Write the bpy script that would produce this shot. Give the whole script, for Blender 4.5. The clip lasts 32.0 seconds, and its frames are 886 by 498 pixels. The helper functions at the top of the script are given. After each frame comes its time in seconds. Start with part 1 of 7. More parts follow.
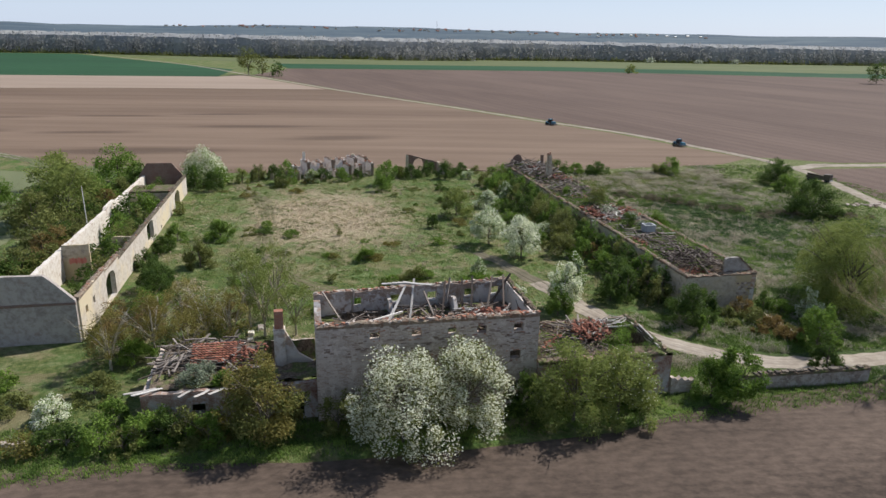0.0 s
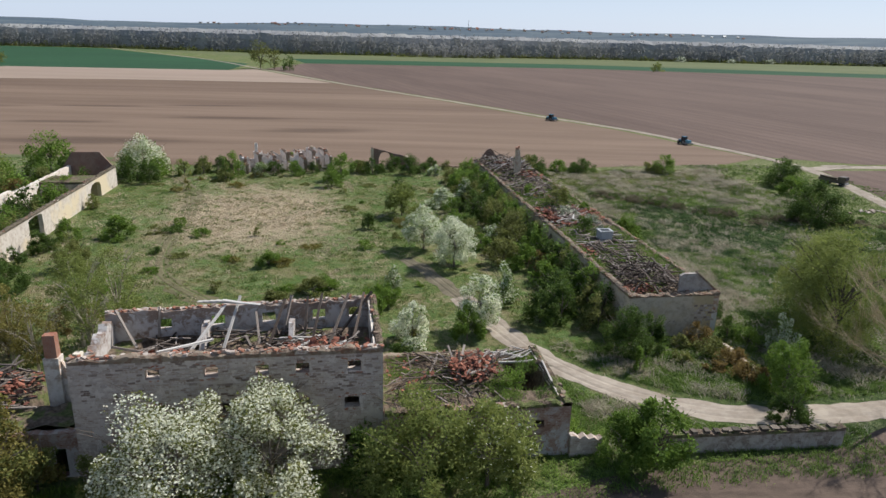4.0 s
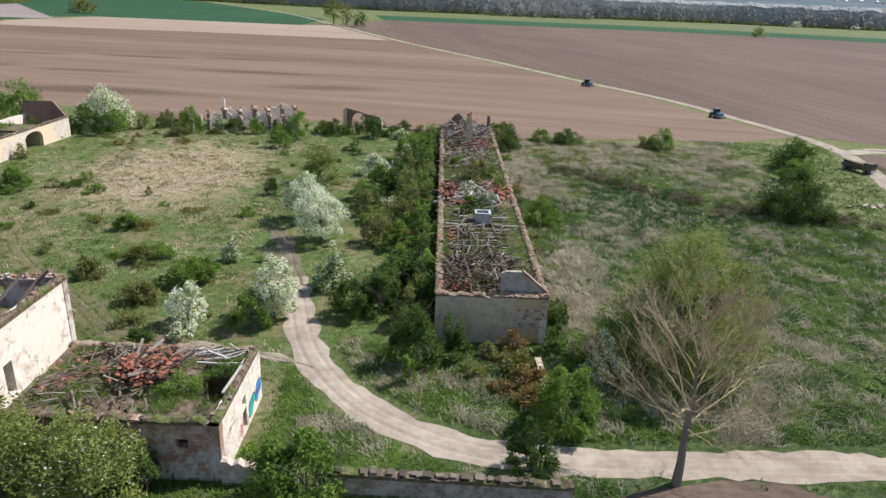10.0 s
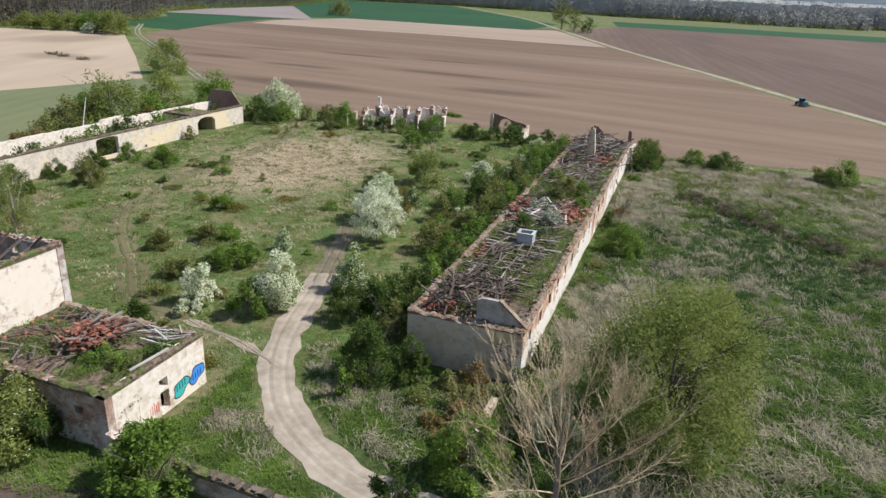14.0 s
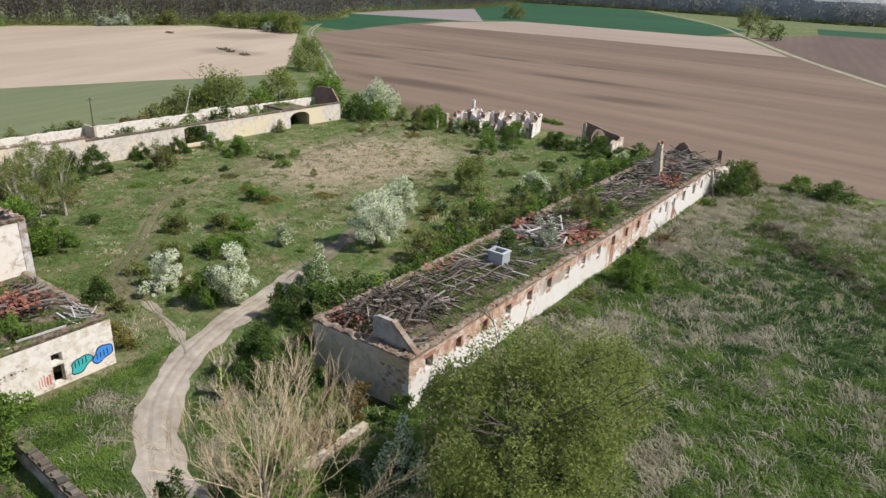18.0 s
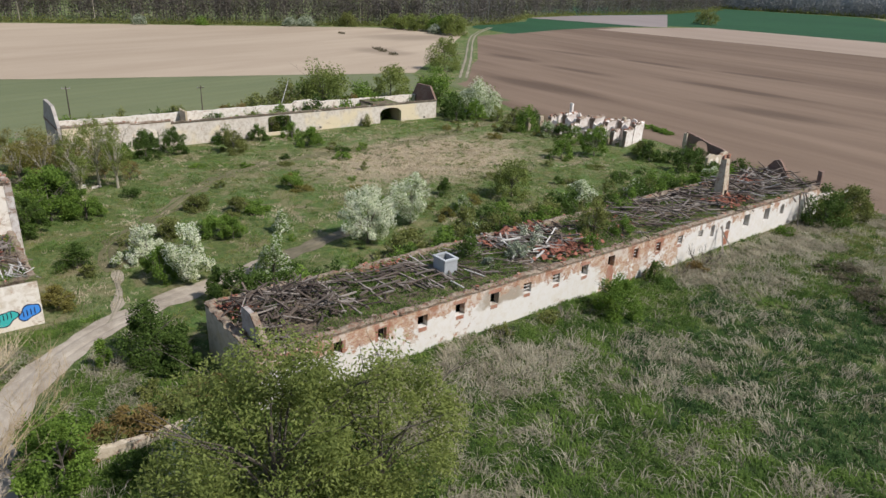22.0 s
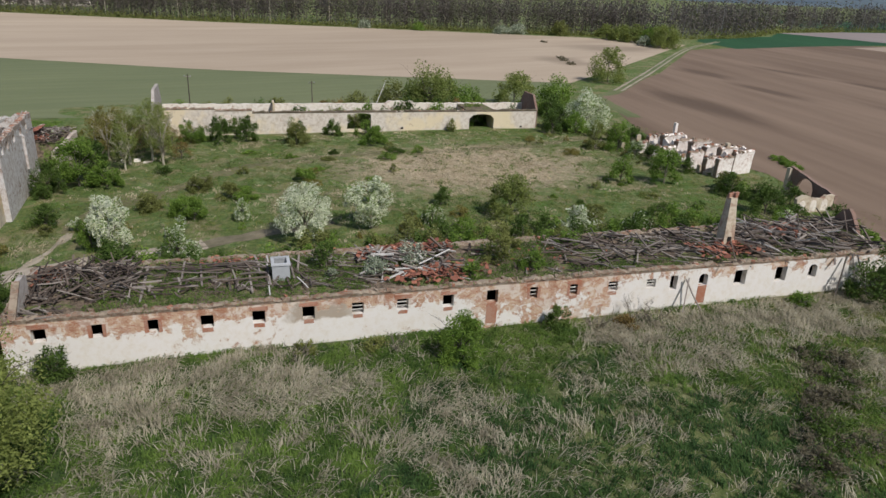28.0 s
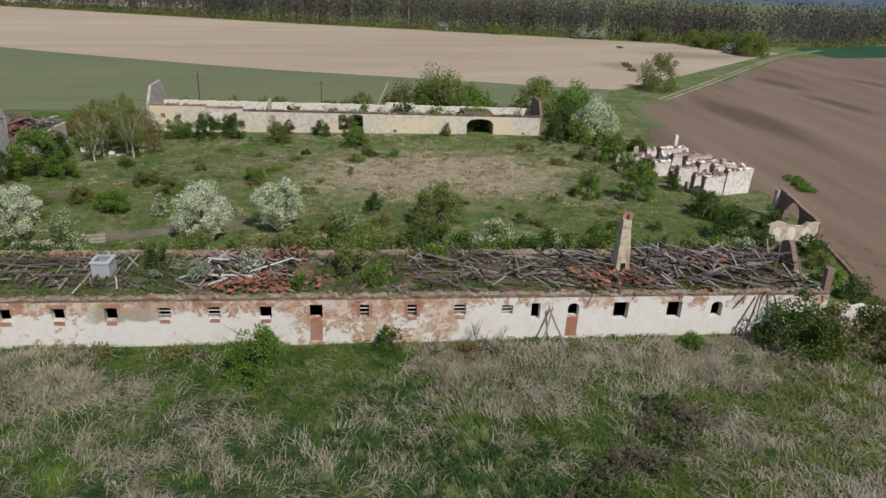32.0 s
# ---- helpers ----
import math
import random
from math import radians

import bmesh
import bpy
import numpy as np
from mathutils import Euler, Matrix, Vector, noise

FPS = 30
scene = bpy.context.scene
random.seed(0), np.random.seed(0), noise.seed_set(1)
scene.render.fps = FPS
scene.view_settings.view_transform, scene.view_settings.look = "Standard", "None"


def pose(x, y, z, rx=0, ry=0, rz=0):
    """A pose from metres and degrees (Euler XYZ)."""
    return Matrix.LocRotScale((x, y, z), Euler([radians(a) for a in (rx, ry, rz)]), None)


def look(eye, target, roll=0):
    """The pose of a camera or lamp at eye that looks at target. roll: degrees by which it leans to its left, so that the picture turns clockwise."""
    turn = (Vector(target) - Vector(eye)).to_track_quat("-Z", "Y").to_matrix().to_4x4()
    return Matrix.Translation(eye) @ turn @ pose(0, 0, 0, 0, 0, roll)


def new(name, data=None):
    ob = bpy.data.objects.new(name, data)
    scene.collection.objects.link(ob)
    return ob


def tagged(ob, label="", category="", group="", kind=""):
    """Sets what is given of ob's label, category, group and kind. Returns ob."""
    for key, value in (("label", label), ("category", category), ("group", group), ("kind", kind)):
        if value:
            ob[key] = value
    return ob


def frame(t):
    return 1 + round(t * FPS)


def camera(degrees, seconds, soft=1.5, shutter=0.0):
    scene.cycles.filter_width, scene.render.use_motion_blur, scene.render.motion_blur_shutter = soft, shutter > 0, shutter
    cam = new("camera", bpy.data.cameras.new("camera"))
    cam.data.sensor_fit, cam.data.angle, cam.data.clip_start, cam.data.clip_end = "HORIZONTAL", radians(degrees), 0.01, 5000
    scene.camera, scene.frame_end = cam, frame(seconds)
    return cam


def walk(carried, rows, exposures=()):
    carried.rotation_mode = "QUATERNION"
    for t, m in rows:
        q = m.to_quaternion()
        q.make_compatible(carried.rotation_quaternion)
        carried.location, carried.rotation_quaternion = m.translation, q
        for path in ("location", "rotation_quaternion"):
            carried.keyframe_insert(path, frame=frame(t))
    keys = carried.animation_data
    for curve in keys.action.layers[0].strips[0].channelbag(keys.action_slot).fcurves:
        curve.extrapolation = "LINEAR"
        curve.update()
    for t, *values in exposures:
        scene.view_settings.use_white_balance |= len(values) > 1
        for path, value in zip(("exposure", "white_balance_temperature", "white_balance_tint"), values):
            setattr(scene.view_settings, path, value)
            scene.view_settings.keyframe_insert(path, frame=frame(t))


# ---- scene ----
cam = camera(66.5, 32.0)
PATH = [
    (0, (-0.70, 0.53, 32.00), (3.214, 19.242, 26.109), 1.09),
    (0.5, (1.21, 2.49, 31.56), (4.757, 21.263, 25.648), 1.12),
    (1, (3.15, 4.43, 31.00), (6.237, 23.270, 25.024), 1.25),
    (1.5, (5.23, 6.26, 30.37), (8.266, 25.094, 24.381), 1.22),
    (2, (7.44, 7.87, 29.94), (10.457, 26.716, 23.978), 1.31),
    (2.5, (9.69, 9.23, 29.70), (12.707, 28.086, 23.752), 1.35),
    (4.5, (18.88, 13.24, 28.39), (21.937, 32.098, 22.485), 1.60),
    (5, (21.23, 14.03, 28.25), (24.309, 32.891, 22.361), 1.74),
    (5.5, (23.60, 14.70, 28.18), (26.685, 33.569, 22.305), 1.83),
    (6, (25.94, 15.36, 28.12), (29.036, 34.231, 22.259), 1.91),
    (6.5, (28.27, 15.95, 28.09), (31.368, 34.806, 22.184), 2.04),
    (7, (30.62, 16.38, 28.12), (33.721, 35.101, 21.801), 2.13),
    (7.5, (33.01, 16.80, 28.21), (36.095, 35.329, 21.349), 2.14),
    (8, (35.38, 17.33, 28.28), (38.395, 35.816, 21.273), 2.28),
    (8.5, (37.78, 17.80, 28.31), (40.230, 36.370, 21.297), 2.26),
    (9, (40.25, 18.33, 28.34), (41.829, 36.986, 21.305), 2.32),
    (9.5, (42.70, 18.87, 28.38), (43.543, 37.564, 21.339), 2.33),
    (10, (45.13, 19.36, 28.43), (45.354, 38.080, 21.387), 2.41),
    (10.5, (47.59, 19.86, 28.45), (47.088, 38.571, 21.389), 2.34),
    (11, (50.04, 20.50, 28.43), (48.337, 39.122, 21.334), 2.35),
    (11.5, (52.52, 21.22, 28.45), (49.672, 39.689, 21.314), 2.30),
    (12, (54.98, 22.03, 28.51), (51.060, 40.289, 21.352), 2.34),
    (12.5, (57.38, 22.97, 28.59), (52.789, 41.068, 21.423), 2.42),
    (13, (59.71, 23.99, 28.72), (54.685, 41.970, 21.552), 2.51),
    (13.5, (61.98, 25.08, 28.87), (56.448, 42.917, 21.712), 2.62),
    (14, (64.25, 26.25, 29.01), (58.032, 43.851, 21.835), 2.69),
    (14.5, (66.45, 27.56, 29.15), (59.561, 44.902, 21.965), 2.78),
    (16.5, (74.93, 33.67, 29.64), (65.677, 49.838, 22.369), 2.78),
    (17, (76.92, 35.36, 29.63), (67.150, 51.210, 22.345), 2.75),
    (17.5, (78.81, 37.16, 29.55), (68.557, 52.704, 22.251), 2.75),
    (18, (80.68, 39.06, 29.48), (69.955, 54.274, 22.169), 2.72),
    (18.5, (82.48, 41.03, 29.45), (71.304, 55.914, 22.128), 2.80),
    (19, (84.14, 43.13, 29.40), (72.313, 57.496, 22.062), 2.81),
    (19.5, (85.84, 45.38, 29.35), (73.128, 58.952, 21.981), 2.75),
    (20, (87.49, 47.67, 29.23), (74.266, 60.743, 21.866), 2.70),
    (20.5, (89.10, 50.04, 29.03), (75.636, 62.869, 21.676), 2.62),
    (21, (90.54, 52.37, 28.79), (76.813, 64.917, 21.439), 2.54),
    (21.5, (91.90, 54.81, 28.53), (77.795, 66.925, 21.174), 2.48),
    (22, (93.22, 57.33, 28.33), (78.632, 68.860, 20.967), 2.41),
    (22.5, (94.54, 59.81, 28.28), (79.512, 70.758, 20.901), 2.43),
    (23, (96.04, 62.32, 28.37), (80.721, 72.857, 21.006), 2.17),
    (23.5, (97.34, 64.88, 28.41), (81.800, 75.090, 21.044), 1.96),
    (24, (98.49, 67.54, 28.35), (82.740, 77.421, 20.980), 1.85),
    (24.5, (99.53, 70.22, 28.31), (83.413, 79.490, 20.943), 1.78),
    (25, (100.49, 73.02, 28.32), (83.918, 81.450, 20.957), 1.71),
    (25.5, (101.29, 75.78, 28.32), (84.360, 83.482, 20.952), 1.71),
    (27.5, (103.12, 86.72, 28.11), (85.408, 92.364, 20.730), 2.68),
    (28, (103.49, 89.47, 27.99), (85.702, 94.879, 20.624), 2.66),
    (28.5, (103.78, 92.33, 27.93), (85.889, 97.383, 20.564), 2.67),
    (29, (103.96, 95.20, 27.93), (85.966, 99.883, 20.558), 2.67),
    (29.5, (104.06, 98.07, 27.93), (85.975, 102.385, 20.557), 2.64),
    (30, (104.07, 100.93, 27.97), (85.905, 104.868, 20.591), 2.61),
    (30.5, (104.01, 103.74, 28.00), (85.768, 107.304, 20.619), 2.65),
    (31, (103.86, 106.55, 28.00), (85.550, 109.741, 20.620), 2.67),
    (31.5, (103.71, 109.39, 27.96), (85.335, 112.201, 20.594), 2.68),
    (32, (103.48, 112.23, 27.96), (85.053, 114.677, 20.585), 2.69),
]
walk(cam, [(t, look(eye, target, roll)) for t, eye, target, roll in PATH], [(0, -0.02), (6, -0.01), (7.5, 0.12), (9, 0.3), (12, 0.29), (14, 0.17), (19, 0.06), (22, -0.1), (25, -0.22), (32, -0.42)])

# ---- light ----
SUN_AZ, SUN_EL = 25.0, 48.0  # degrees from +x towards +y, and above the horizon
world = bpy.data.worlds.new("world")
scene.world = world
world.use_nodes = True
wn = world.node_tree
sky = wn.nodes.new("ShaderNodeTexSky")
sky.sky_type, sky.sun_disc = "NISHITA", False
sky.sun_elevation, sky.sun_rotation = radians(SUN_EL), radians(90 - SUN_AZ)
sky.air_density, sky.dust_density, sky.ozone_density = 1.0, 0.6, 2.0
veil = wn.nodes.new("ShaderNodeMix")  # thin high haze whitens the clear sky
veil.data_type = "RGBA"
veil.inputs[0].default_value = 0.7
# the haze is brightest over the horizon
tc = wn.nodes.new("ShaderNodeTexCoord")
sz = wn.nodes.new("ShaderNodeSeparateXYZ")
wn.links.new(tc.outputs["Generated"], sz.inputs[0])
up = wn.nodes.new("ShaderNodeMapRange")
up.interpolation_type = "SMOOTHSTEP"
up.inputs["From Min"].default_value, up.inputs["From Max"].default_value = 0.0, 0.35
wn.links.new(sz.outputs[2], up.inputs["Value"])
haze = wn.nodes.new("ShaderNodeMix")
haze.data_type = "RGBA"
haze.inputs[6].default_value, haze.inputs[7].default_value = (7.7, 9.1, 11.7, 1), (2.2, 3.0, 4.5, 1)
wn.links.new(up.outputs[0], haze.inputs[0])
wn.links.new(haze.outputs[2], veil.inputs[7])
wn.links.new(sky.outputs[0], veil.inputs[6])
wn.links.new(veil.outputs[2], wn.nodes["Background"].inputs[0])
wn.nodes["Background"].inputs[1].default_value = 0.092
sun_data = bpy.data.lights.new("sun", "SUN")
sun_data.energy, sun_data.angle, sun_data.color = 5.0, radians(0.6), (1.0, 0.965, 0.925)
sun = new("sun", sun_data)
ca, sa, ce, se = math.cos(radians(SUN_AZ)), math.sin(radians(SUN_AZ)), math.cos(radians(SUN_EL)), math.sin(radians(SUN_EL))
sun.matrix_basis = look((ca * ce * 300, sa * ce * 300, se * 300), (0, 0, 0))
scene.view_settings.exposure = 0.0

# ---- materials ----
def material(name):
    m = bpy.data.materials.new(name)
    m.use_nodes = True
    nt = m.node_tree
    return m, nt, nt.nodes["Principled BSDF"]


def node(nt, kind, **values):
    n = nt.nodes.new(kind)
    for key, value in values.items():
        n.inputs[key.replace("_", " ")].default_value = value
    return n


def link(nt, a, b):
    nt.links.new(a, b)


def place_of(nt, scale=(1, 1, 1)):
    """World place of the shaded point, scaled."""
    g = nt.nodes.new("ShaderNodeNewGeometry")
    m = nt.nodes.new("ShaderNodeMapping")
    m.inputs["Scale"].default_value = scale
    link(nt, g.outputs["Position"], m.inputs["Vector"])
    return m.outputs["Vector"]


def grain(nt, where, scale, detail=4.0, rough=0.6, distort=0.0):
    n = nt.nodes.new("ShaderNodeTexNoise")
    n.inputs["Scale"].default_value, n.inputs["Detail"].default_value = scale, detail
    n.inputs["Roughness"].default_value, n.inputs["Distortion"].default_value = rough, distort
    link(nt, where, n.inputs["Vector"])
    return n.outputs["Fac"]


def step(nt, value, low, high, a=0.0, b=1.0):
    n = nt.nodes.new("ShaderNodeMapRange")
    n.interpolation_type = "SMOOTHSTEP"
    for key, v in (("From Min", low), ("From Max", high), ("To Min", a), ("To Max", b)):
        n.inputs[key].default_value = v
    link(nt, value, n.inputs["Value"])
    return n.outputs["Result"]


def calc(nt, op, a, b):
    n = nt.nodes.new("ShaderNodeMath")
    n.operation = op
    for i, v in enumerate((a, b)):
        if isinstance(v, (int, float)):
            n.inputs[i].default_value = v
        else:
            link(nt, v, n.inputs[i])
    return n.outputs[0]


def mix(nt, fac, a, b):
    n = nt.nodes.new("ShaderNodeMix")
    n.data_type = "RGBA"
    if isinstance(fac, (int, float)):
        n.inputs[0].default_value = fac
    else:
        link(nt, fac, n.inputs[0])
    for i, v in ((6, a), (7, b)):
        if isinstance(v, (tuple, list)):
            n.inputs[i].default_value = (*v, 1)
        else:
            link(nt, v, n.inputs[i])
    return n.outputs[2]


def relief(nt, bsdf, height, strength=0.5, distance=0.05):
    b = nt.nodes.new("ShaderNodeBump")
    b.inputs["Strength"].default_value, b.inputs["Distance"].default_value = strength, distance
    link(nt, height, b.inputs["Height"])
    link(nt, b.outputs[0], bsdf.inputs["Normal"])


def finish(nt, bsdf, colour, rough=0.9, height=None, strength=0.5, distance=0.05):
    if isinstance(colour, (tuple, list)):
        bsdf.inputs["Base Color"].default_value = (*colour, 1)
    else:
        link(nt, colour, bsdf.inputs["Base Color"])
    bsdf.inputs["Roughness"].default_value = rough
    bsdf.inputs["Specular IOR Level"].default_value = 0.25
    if height is not None:
        relief(nt, bsdf, height, strength, distance)


def earth(name, dark, light, scale=0.4, furrow=0.0, angle=0.0, stretch=1.0, patch=0.02, damp=(), ridge=0.35):
    """Soil, crops and dirt: broad patches, fine crumbs and, for ploughland, furrows that run at an angle."""
    m, nt, bsdf = material(name)
    w = place_of(nt)
    r = nt.nodes.new("ShaderNodeVectorRotate")
    r.rotation_type = "Z_AXIS"
    r.inputs["Angle"].default_value = radians(angle)
    link(nt, w, r.inputs["Vector"])
    s = nt.nodes.new("ShaderNodeMapping")
    s.inputs["Scale"].default_value = (1 / stretch, 1, 1)
    link(nt, r.outputs[0], s.inputs["Vector"])
    broad = grain(nt, s.outputs[0], patch, 5, 0.6, 0.3)
    mid = grain(nt, s.outputs[0], scale, 5, 0.65)
    fine = grain(nt, w, 9.0, 3, 0.7)
    fac = calc(nt, "ADD", calc(nt, "MULTIPLY", step(nt, broad, 0.35, 0.65), 0.5), calc(nt, "MULTIPLY", step(nt, mid, 0.3, 0.7), 0.5))
    colour = mix(nt, fac, dark, light)
    for cx, cy, rx, ry in damp:
        d = nt.nodes.new("ShaderNodeVectorMath")
        d.operation = "DISTANCE"
        d.inputs[1].default_value = (cx / rx, cy / ry, 0)
        link(nt, place_of(nt, (1 / rx, 1 / ry, 0)), d.inputs[0])
        colour = mix(nt, step(nt, calc(nt, "ADD", d.outputs["Value"], calc(nt, "MULTIPLY", mid, 1.2)), 0.9, 1.7, 0.75, 0.0), colour, tuple(c * 0.7 for c in dark))
    height = calc(nt, "ADD", calc(nt, "MULTIPLY", mid, 0.6), calc(nt, "MULTIPLY", fine, 0.4))
    if furrow:
        wave = nt.nodes.new("ShaderNodeTexWave")
        wave.bands_direction = "Y"
        wave.inputs["Scale"].default_value, wave.inputs["Distortion"].default_value = furrow, 1.2
        wave.inputs["Detail"].default_value, wave.inputs["Detail Scale"].default_value = 2.0, 0.6
        link(nt, r.outputs[0], wave.inputs["Vector"])
        colour = mix(nt, calc(nt, "MULTIPLY", wave.outputs["Fac"], ridge), colour, dark)
        height = calc(nt, "ADD", height, calc(nt, "MULTIPLY", wave.outputs["Fac"], ridge * 2.2))
    finish(nt, bsdf, colour, 0.95, height, 0.6, 0.12)
    return m


def grass_ground():
    """Meadow: fresh green, dull green and dead straw in drifts, with bare soil showing between."""
    m, nt, bsdf = material("meadow")
    w = place_of(nt)
    broad = grain(nt, w, 0.05, 4, 0.6, 0.3)
    mid = grain(nt, w, 0.35, 6, 0.72, 0.2)
    small = grain(nt, w, 1.6, 5, 0.75)
    fine = grain(nt, w, 7.0, 4, 0.8)
    green = mix(nt, step(nt, small, 0.3, 0.7), (0.03, 0.054, 0.015), (0.10, 0.145, 0.04))
    green = mix(nt, step(nt, broad, 0.45, 0.65, 0, 0.6), green, (0.04, 0.085, 0.025))
    # the yard's grass is shorter, drier and yellower than the meadow's
    sep = nt.nodes.new("ShaderNodeSeparateXYZ")
    link(nt, w, sep.inputs[0])
    inside = step(nt, calc(nt, "ADD", sep.outputs[0], calc(nt, "MULTIPLY", mid, 8.0)), 44.0, 54.0, 1.0, 0.0)
    short = mix(nt, step(nt, small, 0.3, 0.7), (0.05, 0.085, 0.02), (0.155, 0.185, 0.055))
    short = mix(nt, step(nt, mid, 0.46, 0.60, 0, 0.7), short, (0.085, 0.165, 0.034))
    short = mix(nt, step(nt, grain(nt, w, 0.22, 6, 0.75, 0.6), 0.48, 0.62, 0, 0.75), short, (0.25, 0.205, 0.115))
    far = step(nt, calc(nt, "ADD", sep.outputs[1], calc(nt, "MULTIPLY", mid, 20.0)), 106.0, 126.0)
    green = mix(nt, far, green, mix(nt, step(nt, small, 0.3, 0.7), (0.085, 0.115, 0.03), (0.20, 0.215, 0.085)))
    green = mix(nt, inside, green, short)
    straw = mix(nt, step(nt, small, 0.3, 0.7), (0.26, 0.20, 0.125), (0.54, 0.44, 0.31))
    dry = step(nt, calc(nt, "ADD", calc(nt, "MULTIPLY", broad, 0.4), calc(nt, "ADD", calc(nt, "MULTIPLY", mid, 0.4), calc(nt, "MULTIPLY", small, 0.25))), 0.52, 0.64)
    # the dead tall grass in the middle of the yard
    d = nt.nodes.new("ShaderNodeVectorMath")
    d.operation = "DISTANCE"
    d.inputs[1].default_value = (2.2, 74.5, 0)
    link(nt, place_of(nt, (0.85, 0.6, 0)), d.inputs[0])
    yard = step(nt, calc(nt, "ADD", d.outputs["Value"], calc(nt, "MULTIPLY", calc(nt, "ADD", mid, small), 16.0)), 23.5, 32.0, 0.9, 0.0)
    colour = mix(nt, calc(nt, "MAXIMUM", calc(nt, "MULTIPLY", dry, 0.3), yard), green, straw)
    colour = mix(nt, step(nt, fine, 0.55, 0.75, 0.0, 0.5), colour, (0.05, 0.055, 0.025))
    finish(nt, bsdf, colour, 0.95, calc(nt, "ADD", calc(nt, "MULTIPLY", small, 0.5), calc(nt, "MULTIPLY", fine, 0.5)), 1.0, 0.3)
    return m


def masonry(name, plaster, stain, block, mortar, bare=0.5, spread=0.12, size=(0.30, 0.09), rough_scale=0.35, ochre=None, top=None, zones=()):
    """Old wall: plaster that has come off in patches over coursed blocks. bare: the share that is uncovered."""
    m, nt, bsdf = material(name)
    w = place_of(nt)
    sep = nt.nodes.new("ShaderNodeSeparateXYZ")
    link(nt, w, sep.inputs[0])
    com = nt.nodes.new("ShaderNodeCombineXYZ")
    link(nt, calc(nt, "ADD", sep.outputs[0], sep.outputs[1]), com.inputs[0])
    link(nt, sep.outputs[2], com.inputs[1])
    b = nt.nodes.new("ShaderNodeTexBrick")
    b.inputs["Scale"].default_value = 1.0
    b.inputs["Brick Width"].default_value, b.inputs["Row Height"].default_value = size
    b.inputs["Mortar Size"].default_value = 0.012
    b.inputs["Color1"].default_value, b.inputs["Color2"].default_value = (*block[0], 1), (*block[1], 1)
    b.inputs["Mortar"].default_value = (*mortar, 1)
    link(nt, com.outputs[0], b.inputs["Vector"])
    big = grain(nt, w, rough_scale, 6, 0.65, 0.4)
    mid = grain(nt, w, 1.7, 5, 0.7, 0.3)
    fine = grain(nt, w, 14.0, 3, 0.7)
    tone = mix(nt, step(nt, mid, 0.4, 0.7), plaster, stain)
    if ochre:
        tone = mix(nt, step(nt, grain(nt, w, 0.16, 4, 0.55), 0.45, 0.6, 0.0, 0.9), tone, ochre)
    tone = mix(nt, step(nt, fine, 0.55, 0.8, 0, 0.35), tone, stain)
    wear = calc(nt, "ADD", calc(nt, "MULTIPLY", big, 0.5), calc(nt, "ADD", calc(nt, "MULTIPLY", mid, 0.36), calc(nt, "MULTIPLY", fine, 0.14)))
    if top:
        wear = calc(nt, "ADD", calc(nt, "SUBTRACT", calc(nt, "MULTIPLY", wear, 1.5), 0.25), step(nt, sep.outputs[2], top[0], top[1], -0.1, 0.115))
    for y0, y1, add, grey in zones:  # stretches along the wall where the coat is lost or stained brown
        along = calc(nt, "MULTIPLY", step(nt, calc(nt, "ADD", sep.outputs[1], calc(nt, "MULTIPLY", mid, 2.0)), y0, y0 + 1.6), step(nt, calc(nt, "ADD", sep.outputs[1], calc(nt, "MULTIPLY", mid, 2.0)), y1 - 0.4, y1 + 1.2, 1.0, 0.0))
        if grey:
            tone = mix(nt, calc(nt, "MULTIPLY", along, step(nt, calc(nt, "ADD", sep.outputs[2], calc(nt, "MULTIPLY", big, 2.0)), 3.4, 3.7, 0.0, 0.85)), tone, grey)
        wear = calc(nt, "ADD", wear, calc(nt, "MULTIPLY", along, add * 1.6))
    where = step(nt, wear, 0.5 + spread * (1 - 2 * bare), 0.53 + spread * (1 - 2 * bare))
    bricks = mix(nt, step(nt, fine, 0.4, 0.75, 0, 0.5), b.outputs["Color"], mortar)
    # lime left in the joints, and courses burnt darker
    bricks = mix(nt, step(nt, grain(nt, w, 1.1, 5, 0.7, 0.5), 0.48, 0.58, 0, 0.75), bricks, tuple(0.5 * (c + d) for c, d in zip(mortar, plaster)))
    bricks = mix(nt, step(nt, grain(nt, w, 0.65, 4, 0.7, 0.3), 0.52, 0.64, 0, 0.6), bricks, tuple(c * 0.8 for c in block[0]))
    finish(nt, bsdf, mix(nt, where, tone, bricks), 0.92, calc(nt, "ADD", calc(nt, "MULTIPLY", fine, 0.3), calc(nt, "SUBTRACT", 0.6, calc(nt, "MULTIPLY", where, 0.6))), 0.7, 0.03)
    return m


